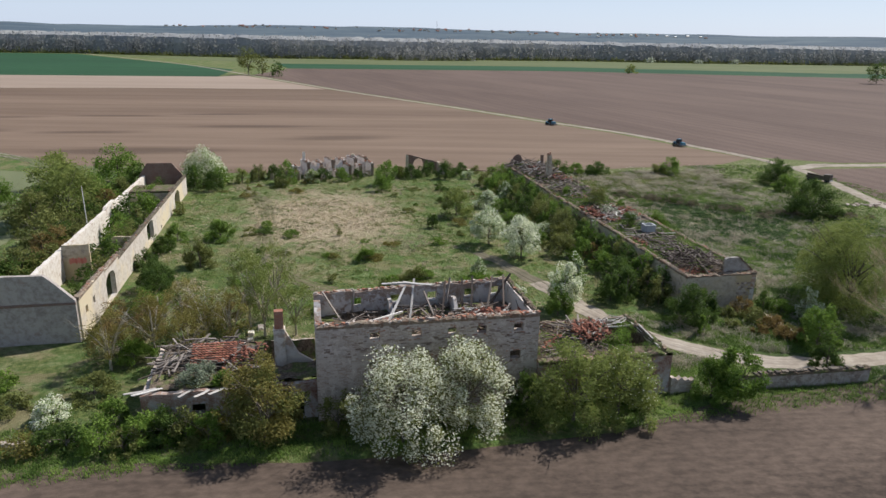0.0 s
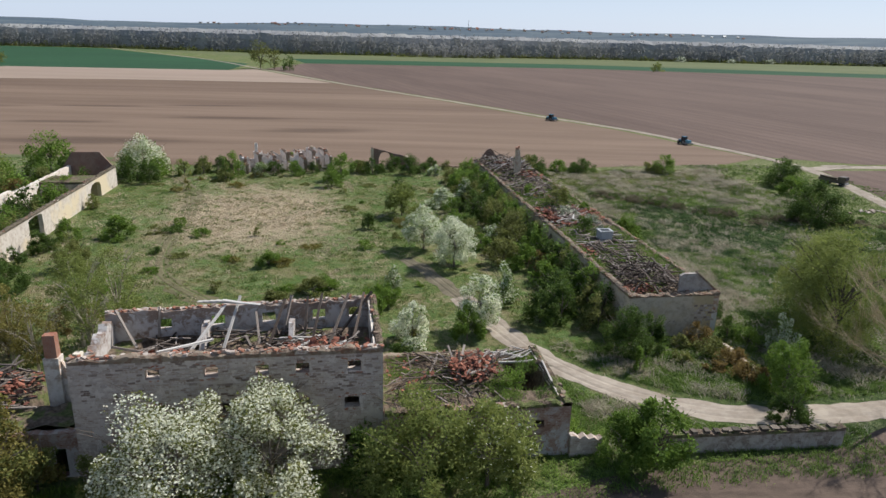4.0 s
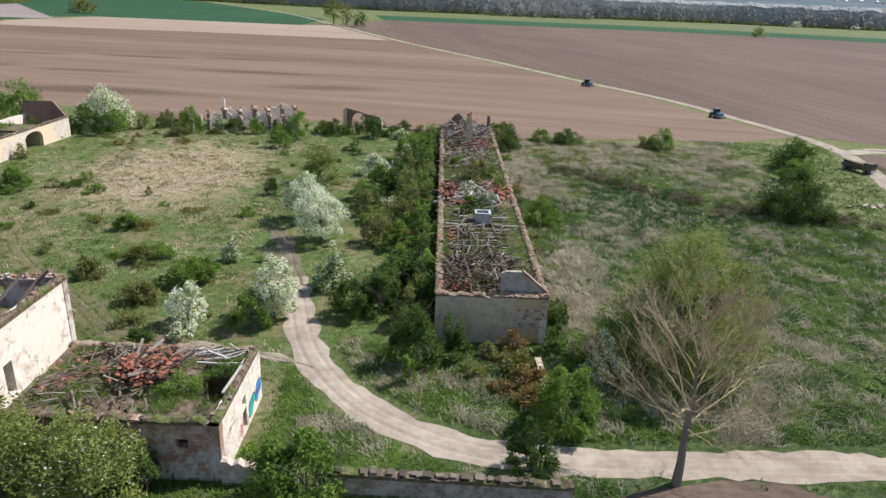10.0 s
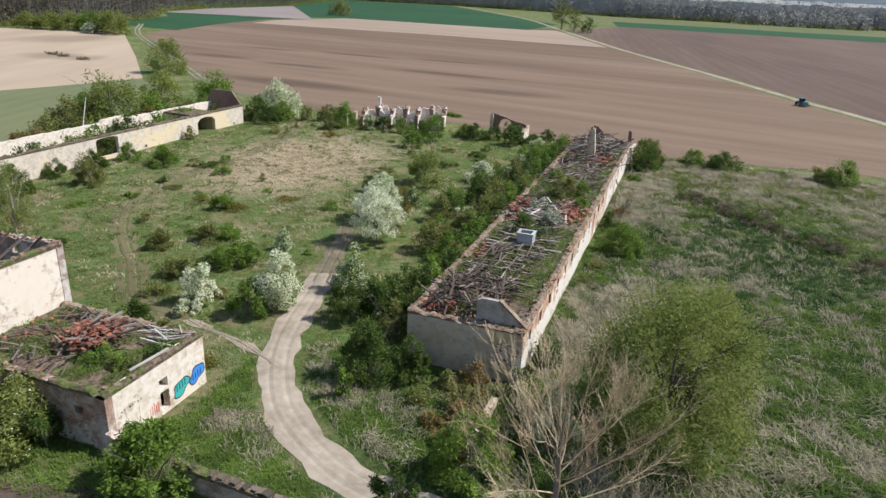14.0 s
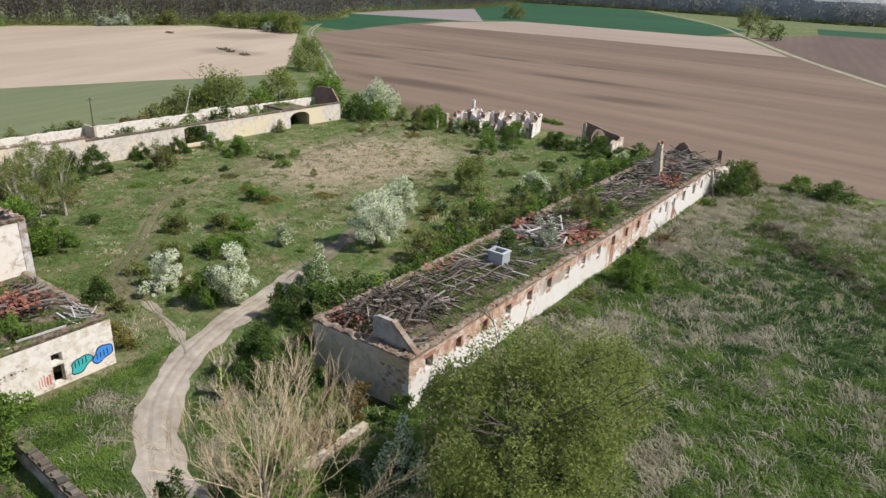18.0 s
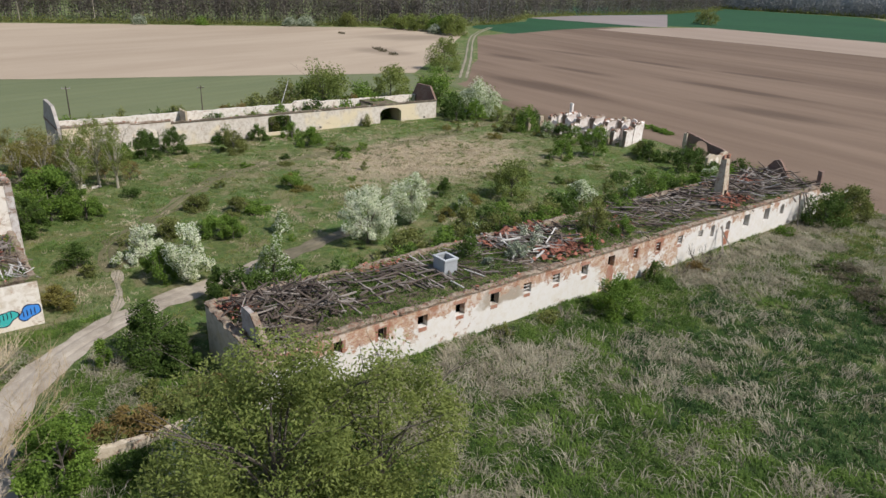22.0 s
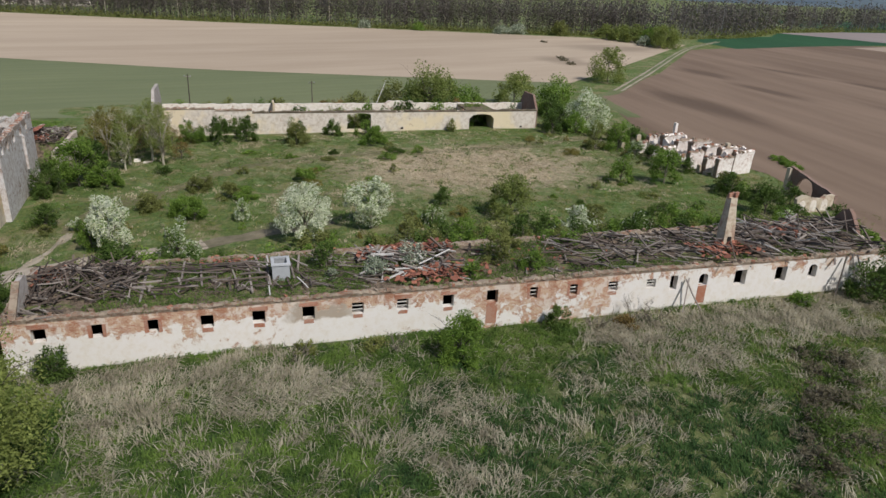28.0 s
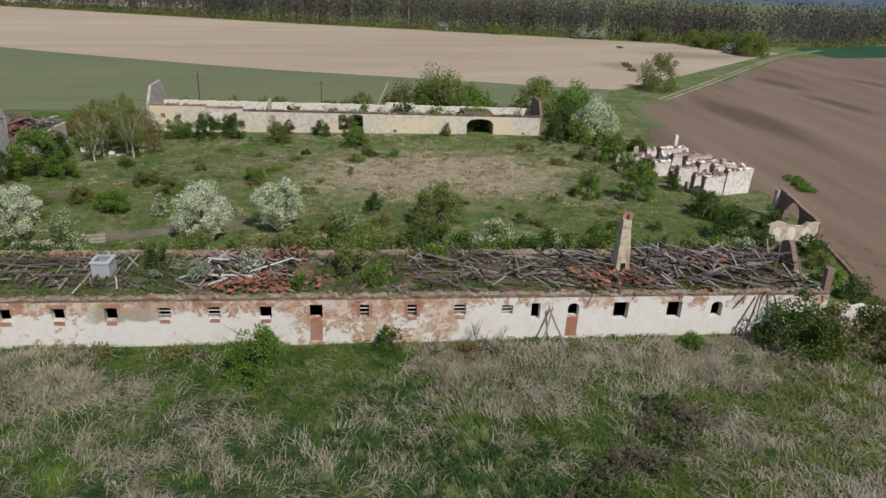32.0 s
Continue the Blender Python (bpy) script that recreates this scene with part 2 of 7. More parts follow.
def plain(name, a, b, scale=2.0, rough=0.85, by_object=True, island=False, metal=0.0, stretch=None):
    """A weathered surface between two tones; pieces differ from one another."""
    m, nt, bsdf = material(name)
    w = place_of(nt)
    mid = grain(nt, w, scale, 5, 0.7)
    fine = grain(nt, w, scale * 9, 3, 0.7)
    fac = calc(nt, "ADD", calc(nt, "MULTIPLY", mid, 0.5), calc(nt, "MULTIPLY", fine, 0.3))
    if island:
        g = nt.nodes.new("ShaderNodeNewGeometry")
        fac = calc(nt, "ADD", calc(nt, "MULTIPLY", g.outputs["Random Per Island"], 0.55), calc(nt, "MULTIPLY", fac, 0.55))
    elif by_object:
        o = nt.nodes.new("ShaderNodeObjectInfo")
        fac = calc(nt, "ADD", calc(nt, "MULTIPLY", o.outputs["Random"], 0.5), calc(nt, "MULTIPLY", fac, 0.6))
    finish(nt, bsdf, mix(nt, step(nt, fac, 0.15, 0.8), a, b), rough, fine, 0.4, 0.02)
    bsdf.inputs["Metallic"].default_value = metal
    return m


def leaf(name, a, b, glow=0.3, patch=0.8):
    """Leaves, blossom or grass blades: each one its own tone, with light coming through."""
    m, nt, bsdf = material(name)
    g = nt.nodes.new("ShaderNodeNewGeometry")
    o = nt.nodes.new("ShaderNodeObjectInfo")
    big = step(nt, grain(nt, place_of(nt), patch, 4, 0.65), 0.36, 0.64)
    fac = calc(nt, "ADD", calc(nt, "MULTIPLY", g.outputs["Random Per Island"], 0.4), calc(nt, "ADD", calc(nt, "MULTIPLY", o.outputs["Random"], 0.2), calc(nt, "MULTIPLY", big, 0.4)))
    colour = mix(nt, fac, a, b)
    finish(nt, bsdf, colour, 0.7)
    t = nt.nodes.new("ShaderNodeBsdfTranslucent")
    link(nt, colour, t.inputs["Color"])
    ms = nt.nodes.new("ShaderNodeMixShader")
    ms.inputs[0].default_value = glow
    link(nt, bsdf.outputs[0], ms.inputs[1])
    link(nt, t.outputs[0], ms.inputs[2])
    link(nt, ms.outputs[0], nt.nodes["Material Output"].inputs["Surface"])
    return m


MEADOW = grass_ground()
# damp dark patches of the north field: middle and half lengths
DAMP = ((-111, 249, 22, 7), (-113, 288, 26, 5), (-72, 291, 24, 5), (-72, 243, 26, 5), (-34, 295, 24, 5), (-51, 203, 30, 10), (10, 225, 24, 8), (-20, 255, 30, 5))
SOIL_NORTH = earth("harrowed_soil", (0.135, 0.09, 0.062), (0.24, 0.17, 0.122), 0.12, 0.0, 8, 12.0, 0.014, DAMP)
SOIL_EAST = earth("dark_ploughed_soil", (0.105, 0.071, 0.056), (0.17, 0.118, 0.094), 0.05, 0.05, 80, 5.0, 0.01)
SOIL_SOUTH = earth("near_ploughed_soil", (0.055, 0.04, 0.031), (0.165, 0.12, 0.092), 1.3, 0.4, 7, 1.6, 0.05, ((52, 30, 32, 13), (80, 40, 20, 9)), 0.13)
SOIL_LIGHT = earth("pale_dry_soil", (0.36, 0.28, 0.205), (0.48, 0.385, 0.29), 0.05, 0.0, 70, 6.0, 0.012, ((-147, 212, 20, 12), (-200, 262, 22, 30)))
SOIL_BARE = earth("greyish_soil", (0.23, 0.19, 0.18), (0.29, 0.245, 0.23), 0.05, 0.0, 20, 6.0, 0.012)
SOIL_STRIP = earth("light_brown_soil", (0.29, 0.22, 0.17), (0.39, 0.305, 0.24), 0.05, 0.0, 8, 8.0, 0.012)
CROP_DARK = earth("dense_crop", (0.016, 0.06, 0.024), (0.025, 0.085, 0.034), 0.1, 0.0, 8, 4.0, 0.01)
CROP_YOUNG = earth("young_crop", (0.13, 0.15, 0.075), (0.18, 0.195, 0.10), 0.1, 0.06, 75, 5.0, 0.012)
VERGE = earth("grass_strip", (0.09, 0.12, 0.045), (0.16, 0.17, 0.08), 0.2, 0.0, 8, 4.0, 0.03)
DIRT = earth("dirt_track", (0.25, 0.205, 0.16), (0.44, 0.38, 0.31), 0.9, 0.0, 0, 1.0, 0.2)
WALL_STABLE = masonry("flaking_white_plaster", (0.71, 0.67, 0.625), (0.66, 0.60, 0.52), ((0.36, 0.14, 0.075), (0.50, 0.34, 0.22)), (0.56, 0.46, 0.36), 0.42, 0.12, (0.34, 0.13), 0.5, None, (2.2, 4.0), ((70, 78, 0.02, None), (79, 92, 0.035, None), (92, 97.5, -0.04, (0.33, 0.26, 0.19)), (98, 105, 0.0, None), (107, 121, 0.1, None), (122, 152, -0.05, None)))
WALL_END = masonry("grey_ochre_plaster", (0.56, 0.48, 0.375), (0.38, 0.31, 0.24), ((0.33, 0.27, 0.24), (0.26, 0.21, 0.18)), (0.32, 0.28, 0.25), 0.22, 0.14, (0.45, 0.2), 0.4, (0.50, 0.39, 0.23))
WALL_STONE = masonry("weathered_block_wall", (0.64, 0.565, 0.50), (0.42, 0.345, 0.29), ((0.54, 0.455, 0.39), (0.31, 0.215, 0.17)), (0.53, 0.465, 0.40), 0.72, 0.14, (0.40, 0.145), 0.5)
WALL_FRONT = masonry("stained_boundary_wall", (0.42, 0.37, 0.32), (0.20, 0.16, 0.13), ((0.27, 0.21, 0.17), (0.15, 0.11, 0.09)), (0.30, 0.25, 0.21), 0.5, 0.14, (0.3, 0.14), 0.5)
WALL_BRIGHT = masonry("limewashed_plaster", (0.76, 0.70, 0.63), (0.57, 0.485, 0.385), ((0.52, 0.41, 0.32), (0.45, 0.29, 0.20)), (0.57, 0.49, 0.41), 0.36, 0.14, (0.3, 0.1), 0.5, (0.75, 0.67, 0.58))
WALL_BARN = masonry("ochre_barn_plaster", (0.64, 0.58, 0.51), (0.45, 0.375, 0.30), ((0.5, 0.36, 0.26), (0.42, 0.27, 0.18)), (0.5, 0.43, 0.35), 0.24, 0.14, (0.3, 0.1), 0.6, (0.68, 0.57, 0.39))
GABLE_GREY = masonry("grey_gable_render", (0.44, 0.395, 0.36), (0.28, 0.24, 0.215), ((0.36, 0.27, 0.23), (0.28, 0.21, 0.18)), (0.38, 0.33, 0.29), 0.3, 0.14)
BRICK = masonry("bare_red_brick", (0.40, 0.16, 0.09), (0.30, 0.12, 0.08), ((0.42, 0.15, 0.08), (0.30, 0.10, 0.06)), (0.36, 0.28, 0.22), 0.9, 0.2)
BRICK_DARK = masonry("dark_red_brick", (0.25, 0.15, 0.12), (0.15, 0.105, 0.085), ((0.24, 0.125, 0.095), (0.16, 0.105, 0.085)), (0.26, 0.205, 0.165), 0.9, 0.2)


def loft_bed():
    """Loft floor gone to soil: brown earth, moss and crumbs of mortar and brick."""
    m, nt, bsdf = material("mossy_loft")
    w = place_of(nt)
    a, b, c = grain(nt, w, 0.5, 5, 0.7, 0.4), grain(nt, w, 2.6, 5, 0.75), grain(nt, w, 11.0, 3, 0.8)
    colour = mix(nt, step(nt, b, 0.35, 0.7), (0.085, 0.062, 0.045), (0.27, 0.205, 0.15))
    colour = mix(nt, step(nt, a, 0.48, 0.58, 0, 0.9), colour, mix(nt, step(nt, b, 0.3, 0.7), (0.065, 0.09, 0.025), (0.16, 0.19, 0.06)))
    colour = mix(nt, step(nt, c, 0.6, 0.7, 0, 0.8), colour, (0.34, 0.25, 0.19))
    finish(nt, bsdf, colour, 0.95, calc(nt, "ADD", b, calc(nt, "MULTIPLY", c, 0.6)), 1.0, 0.12)
    return m


LOFT_BED = loft_bed()
RUBBLE = earth("mossy_rubble", (0.075, 0.062, 0.042), (0.19, 0.155, 0.115), 0.8, 0.0, 0, 1.0, 0.3)
WOOD = plain("grey_weathered_timber", (0.075, 0.058, 0.048), (0.33, 0.285, 0.25), 3.0)
WOOD_DARK = plain("dark_rotten_timber", (0.035, 0.026, 0.022), (0.155, 0.12, 0.098), 3.0)
WOOD_PALE = plain("bleached_timber", (0.40, 0.37, 0.34), (0.62, 0.59, 0.55), 3.0)
TILE = plain("broken_roof_tile", (0.13, 0.05, 0.035), (0.36, 0.145, 0.095), 5.0)
BLOCK = plain("wall_block", (0.19, 0.13, 0.10), (0.56, 0.48, 0.42), 4.0)
CONCRETE = plain("pale_concrete", (0.27, 0.28, 0.29), (0.46, 0.47, 0.48), 2.0)
CORNICE = masonry("weathered_cornice", (0.31, 0.25, 0.19), (0.18, 0.14, 0.10), ((0.25, 0.125, 0.08), (0.16, 0.115, 0.085)), (0.23, 0.18, 0.135), 0.6, 0.1, (0.28, 0.1), 1.6)
WALL_ANNEX = masonry("annex_brick_and_plaster", (0.50, 0.47, 0.44), (0.36, 0.32, 0.29), ((0.26, 0.13, 0.09), (0.36, 0.23, 0.17)), (0.42, 0.35, 0.30), 0.86, 0.12, (0.38, 0.14), 0.5, None, (1.0, 3.8))
WALL_INNER = masonry("stained_inner_plaster", (0.58, 0.545, 0.52), (0.36, 0.285, 0.24), ((0.30, 0.2, 0.15), (0.24, 0.17, 0.13)), (0.32, 0.27, 0.23), 0.55, 0.1, (0.3, 0.1), 0.45, None, (6.8, 9.6))
WALL_ROW = masonry("pinkish_plaster", (0.80, 0.75, 0.71), (0.60, 0.50, 0.43), ((0.42, 0.25, 0.18), (0.36, 0.22, 0.16)), (0.45, 0.36, 0.3), 0.26, 0.12, (0.3, 0.1), 0.7)
WALL_CHIM = masonry("sooty_chimney_plaster", (0.55, 0.47, 0.36), (0.36, 0.28, 0.2), ((0.4, 0.22, 0.14), (0.3, 0.16, 0.11)), (0.4, 0.32, 0.25), 0.35, 0.1, (0.25, 0.08), 0.7)
# dark trodden soil, with the trees' shade also put into the colour
TRODDEN_SHADED = earth("shaded_trodden_earth", (0.11, 0.098, 0.062), (0.22, 0.185, 0.13), 0.9, 0.0, 0, 1.0, 0.2)
WORN = earth("worn_grass", (0.10, 0.095, 0.045), (0.19, 0.165, 0.095), 0.8, 0.0, 0, 1.0, 0.1)
# near-black that stands for the shade inside windows, hatch and drains
PAINTED_SHADE = plain("painted_shade_interior", (0.012, 0.011, 0.010), (0.03, 0.026, 0.023), 2.0)
METAL = plain("dull_metal", (0.10, 0.11, 0.12), (0.22, 0.23, 0.24), 3.0, 0.5, metal=0.6)
BARK = plain("grey_bark", (0.09, 0.075, 0.06), (0.20, 0.17, 0.14), 6.0)
BARK_PALE = plain("pale_bark", (0.30, 0.26, 0.20), (0.48, 0.43, 0.34), 6.0)
BARK_TAN = plain("tan_twigs", (0.38, 0.29, 0.175), (0.58, 0.47, 0.31), 6.0)
LEAF_FRESH = leaf("fresh_leaf", (0.068, 0.13, 0.018), (0.257, 0.378, 0.068), 0.42)
LEAF_DARK = leaf("dark_leaf", (0.032, 0.066, 0.013), (0.145, 0.22, 0.045), 0.42)
LEAF_OLIVE = leaf("olive_leaf", (0.095, 0.115, 0.03), (0.30, 0.315, 0.098), 0.42)
LEAF_WILLOW = leaf("willow_leaf", (0.125, 0.17, 0.04), (0.36, 0.40, 0.118), 0.5)
LEAF_RUST = leaf("rusty_leaf", (0.176, 0.115, 0.041), (0.324, 0.243, 0.088), 0.42)
LEAF_YELLOW = leaf("yellowish_leaf", (0.16, 0.145, 0.035), (0.32, 0.28, 0.085), 0.42)
# bare wood paled to blue-grey: distance haze is put into the colour
HAZED_WOOD = leaf("hazed_far_wood", (0.23, 0.235, 0.25), (0.35, 0.35, 0.325), 0.5, 0.05)
STONE_DARK = plain("dark_wall_stone", (0.055, 0.048, 0.038), (0.20, 0.165, 0.13), 4.0)
LEAF_SILVER = leaf("silvery_leaf", (0.18, 0.22, 0.14), (0.36, 0.40, 0.29))
BLOSSOM = leaf("white_blossom", (0.78, 0.79, 0.60), (0.97, 0.97, 0.85), 0.5)
STRAW = leaf("dead_straw", (0.19, 0.165, 0.105), (0.67, 0.61, 0.465), 0.45, 0.5)
STRAW_PALE = leaf("bleached_grass", (0.42, 0.335, 0.225), (0.72, 0.615, 0.455), 0.45, 0.4)
BRAMBLE = leaf("bare_bramble", (0.09, 0.082, 0.05), (0.30, 0.26, 0.17), 0.45)
BLADE = leaf("green_blade", (0.024, 0.072, 0.016), (0.275, 0.395, 0.083), 0.5, 0.35)
BLADE_DEEP = leaf("deep_green_blade", (0.016, 0.052, 0.016), (0.125, 0.215, 0.055), 0.4, 0.5)
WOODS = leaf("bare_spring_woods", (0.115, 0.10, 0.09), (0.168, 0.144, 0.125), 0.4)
WOODS_GREEN = leaf("budding_woods", (0.075, 0.085, 0.045), (0.16, 0.165, 0.085), 0.2)
# blue-grey of the hills is aerial haze put into the base colour
HAZED_HILL = earth("hazed_hill", (0.05, 0.078, 0.112), (0.125, 0.16, 0.175), 0.012, 0.0, 0, 2.0, 0.004)
# canopy mass with the same haze painted into its colour
HAZED_CANOPY = earth("hazed_far_canopy", (0.23, 0.235, 0.25), (0.35, 0.35, 0.33), 0.12, 0.0, 0, 1.0, 0.02)
DIRT_EDGE = earth("grassy_track", (0.19, 0.165, 0.115), (0.39, 0.335, 0.265), 1.1, 0.0, 0, 1.0, 0.3)

# ---- shapes ----
rnd = random.Random(7)


def ground_z(x, y):
    z = 0.006 * max(0.0, y - 170) + 0.6 * min(1.0, max(0.0, (y - 70) / 80))
    z += 0.5 * max(0.0, 1 - math.hypot((x - 58) / 9, (y - 88) / 22)) if y < 112 else 0.0
    if -60 < x < 125 and 52 < y < 165:
        z += 0.12 * noise.noise((x * 0.12, y * 0.12, 0.3))
    return z


def mesh_of(name, verts, faces, mats):
    me = bpy.data.meshes.new(name)
    me.from_pydata(verts, [], faces)
    for m in mats if isinstance(mats, (list, tuple)) else [mats]:
        me.materials.append(m)
    me.update()
    return me


def from_bm(name, bm, mat):
    me = bpy.data.meshes.new(name)
    bmesh.ops.recalc_face_normals(bm, faces=bm.faces)
    bm.to_mesh(me)
    bm.free()
    me.materials.append(mat)
    return me


def part(name, bm, mat, parent, label=""):
    """One mesh object under a thing or a part."""
    me = bm if isinstance(bm, bpy.types.Mesh) else from_bm(name, bm, mat)
    ob = new(name, me)
    ob.parent = parent
    return tagged(ob, label) if label else ob


def thing(name, at, label, category, group="", kind=""):
    e = new(name)
    e.location = at
    return tagged(e, label, category, group, kind)


def put(ob, parent):
    """Hangs an object with world coordinates in its mesh under a parent."""
    ob.parent = parent
    ob.matrix_parent_inverse = Matrix.Translation(parent.location).inverted()
    return ob


def box(bm, x0, y0, z0, x1, y1, z1, jag=0.0):
    v = [bm.verts.new((x + rnd.uniform(-jag, jag), y + rnd.uniform(-jag, jag), z + rnd.uniform(-jag, jag))) for x in (x0, x1) for y in (y0, y1) for z in (z0, z1)]
    for f in ((0, 1, 3, 2), (4, 6, 7, 5), (0, 4, 5, 1), (2, 3, 7, 6), (0, 2, 6, 4), (1, 5, 7, 3)):
        bm.faces.new([v[i] for i in f])


def slab(x0, y0, z0, x1, y1, z1, jag=0.0):
    bm = bmesh.new()
    box(bm, x0, y0, z0, x1, y1, z1, jag)
    return bm


def prism(bm, outline, depth, at):
    """A flat outline of (u, z), pushed through by depth; at(u, w, z) gives the place."""
    a = [bm.verts.new(at(u, 0, z)) for u, z in outline]
    b = [bm.verts.new(at(u, depth, z)) for u, z in outline]
    bm.faces.new(a)
    bm.faces.new(b[::-1])
    for i in range(len(a)):
        j = (i + 1) % len(a)
        bm.faces.new((a[i], b[i], b[j], a[j]))


def wall(p, q, thick, base, top, openings=(), grain_u=0.5, ragged=0.0, seed=0):
    """A wall from p to q (its face line; the body lies to the left of that way), with base(u) and top(u) as numbers or functions,
    and openings of (from, to, sill, head, rise of the arch). Its top is broken by ragged metres."""
    r = random.Random(seed)
    (px, py), (qx, qy) = p, q
    length = math.hypot(qx - px, qy - py)
    dx, dy = (qx - px) / length, (qy - py) / length
    f_top = top if callable(top) else (lambda u: top)
    f_base = base if callable(base) else (lambda u: base)
    openings = sorted(openings, key=lambda o: o[2])
    cuts = {0.0, length}
    for a, b, *rest in openings:
        n = 8 if rest[2] > 0 else 1
        cuts |= {a + (b - a) * i / n for i in range(n + 1)}
    u = 0.0
    while u < length:
        if all(abs(u - c) > grain_u * 0.45 for c in cuts):
            cuts.add(u)
        u += grain_u
    cuts = sorted(c for c in cuts if 0 <= c <= length)
    tops = [f_top(c) + r.uniform(-ragged, ragged * 0.35) for c in cuts]

    def head(o, u):
        a, b, s, h, rise = o
        k = max(0.0, 1 - ((2 * u - a - b) / (b - a)) ** 2)
        return h - rise + rise * math.sqrt(k)

    verts, faces = [], []

    def corner(u, w, z):
        verts.append((px + dx * u - dy * w, py + dy * u + dx * w, z))
        return len(verts) - 1

    for i in range(len(cuts) - 1):
        u0, u1 = cuts[i], cuts[i + 1]
        mid = (u0 + u1) / 2
        spans = [((f_base(u0), f_base(u1)), (tops[i], tops[i + 1]))]
        for o in openings:
            if o[0] < mid < o[1]:
                lo, hi = spans.pop()
                if o[2] > min(lo):
                    spans.append((lo, (o[2], o[2])))
                if head(o, mid) < min(hi):
                    spans.append(((head(o, u0), head(o, u1)), hi))
                else:
                    break
        for (a0, a1), (b0, b1) in spans:
            k = [corner(u0, 0, a0), corner(u1, 0, a1), corner(u1, 0, b1), corner(u0, 0, b0),
                 corner(u0, thick, a0), corner(u1, thick, a1), corner(u1, thick, b1), corner(u0, thick, b0)]
            faces += [(k[0], k[1], k[2], k[3]), (k[5], k[4], k[7], k[6]), (k[3], k[2], k[6], k[7]), (k[0], k[4], k[5], k[1])]
            if i == 0 or any(abs(u0 - o[1]) < 1e-6 or abs(u0 - o[0]) < 1e-6 for o in openings):
                faces.append((k[0], k[3], k[7], k[4]))
            if i == len(cuts) - 2 or any(abs(u1 - o[1]) < 1e-6 or abs(u1 - o[0]) < 1e-6 for o in openings):
                faces.append((k[1], k[5], k[6], k[2]))
    return verts, faces


def wall_part(name, parent, mat, *args, label="", **keys):
    me = mesh_of(name, *wall(*args, **keys), mat)
    bm = bmesh.new()
    bm.from_mesh(me)
    bmesh.ops.remove_doubles(bm, verts=bm.verts, dist=0.001)
    bm.to_mesh(me)
    bm.free()
    ob = put(new(name, me), parent)
    return tagged(ob, label) if label else ob


def tube(verts, faces, points, radii, sides=6):
    """A tapered limb through points, added to the lists."""
    ring0 = None
    for n, (p, r) in enumerate(zip(points, radii)):
        way = (Vector(points[min(n + 1, len(points) - 1)]) - Vector(points[max(n - 1, 0)])).normalized()
        a = way.orthogonal().normalized()
        b = way.cross(a)
        ring = []
        for k in range(sides):
            t = 2 * math.pi * k / sides
            verts.append(tuple(Vector(p) + r * (math.cos(t) * a + math.sin(t) * b)))
            ring.append(len(verts) - 1)
        if ring0:
            for k in range(sides):
                faces.append((ring0[k], ring0[(k + 1) % sides], ring[(k + 1) % sides], ring[k]))
        ring0 = ring


def cards(places, size, seed, upright=0.0, length=1.6, flare=0.35, flat=0.0):
    """A small leaf at each place (n x 3), turned at random, or lying flatter: a mesh of many quads, quickly."""
    g = np.random.default_rng(seed)
    n = len(places)
    a = g.normal(size=(n, 3))
    a[:, 2] = a[:, 2] * (1 - upright) + upright * np.abs(g.normal(2.2, 0.5, n))
    a[:, 2] *= 1 - flat
    a /= np.linalg.norm(a, axis=1)[:, None]
    b = np.cross(a, g.normal(size=(n, 3)) + np.array((0, 0, 2.5 * flat)))
    b /= np.linalg.norm(b, axis=1)[:, None] + 1e-9
    s = (size * g.uniform(0.6, 1.4, n))[:, None]
    p0, p2 = places, places + a * s * length
    mid = places + a * s * length * 0.5
    quad = np.stack([p0, mid + b * s * flare, p2, mid - b * s * flare], 1)
    return quad.reshape(-1, 3)


def quads_mesh(name, pts, mat):
    me = bpy.data.meshes.new(name)
    n = len(pts)
    me.vertices.add(n)
    me.vertices.foreach_set("co", np.ascontiguousarray(pts, dtype=np.float32).ravel())
    me.loops.add(n)
    me.loops.foreach_set("vertex_index", np.arange(n, dtype=np.int32))
    me.polygons.add(n // 4)
    me.polygons.foreach_set("loop_start", np.arange(0, n, 4, dtype=np.int32))
    me.polygons.foreach_set("loop_total", np.full(n // 4, 4, dtype=np.int32))
    me.materials.append(mat)
    me.update(calc_edges=True)
    return me

# ---- ground, fields, roads ----
def axis(lo, hi, fine_lo, fine_hi, step_in):
    """Grid lines: even within the yard, wider and wider towards the horizon."""
    line = list(np.arange(fine_lo, fine_hi + 0.1, step_in))
    for end, way in ((lo, -1), (hi, 1)):
        p, s = (fine_lo, step_in) if way < 0 else (fine_hi, step_in)
        while (p - end) * way < 0:
            s *= 1.35
            p += way * s
            line.append(p)
    return sorted(line)


xs, ys = axis(-4500, 4500, -60, 130, 2.0), axis(-1500, 4700, 40, 172, 2.0)
verts = [(x, y, ground_z(x, y)) for y in ys for x in xs]
w = len(xs)
faces = [(j * w + i, j * w + i + 1, (j + 1) * w + i + 1, (j + 1) * w + i) for j in range(len(ys) - 1) for i in range(w - 1)]
ground = tagged(new("ground", mesh_of("ground", verts, faces, MEADOW)), "overgrown meadow of green and dead straw grass around the ruins", "ground", kind="structure")


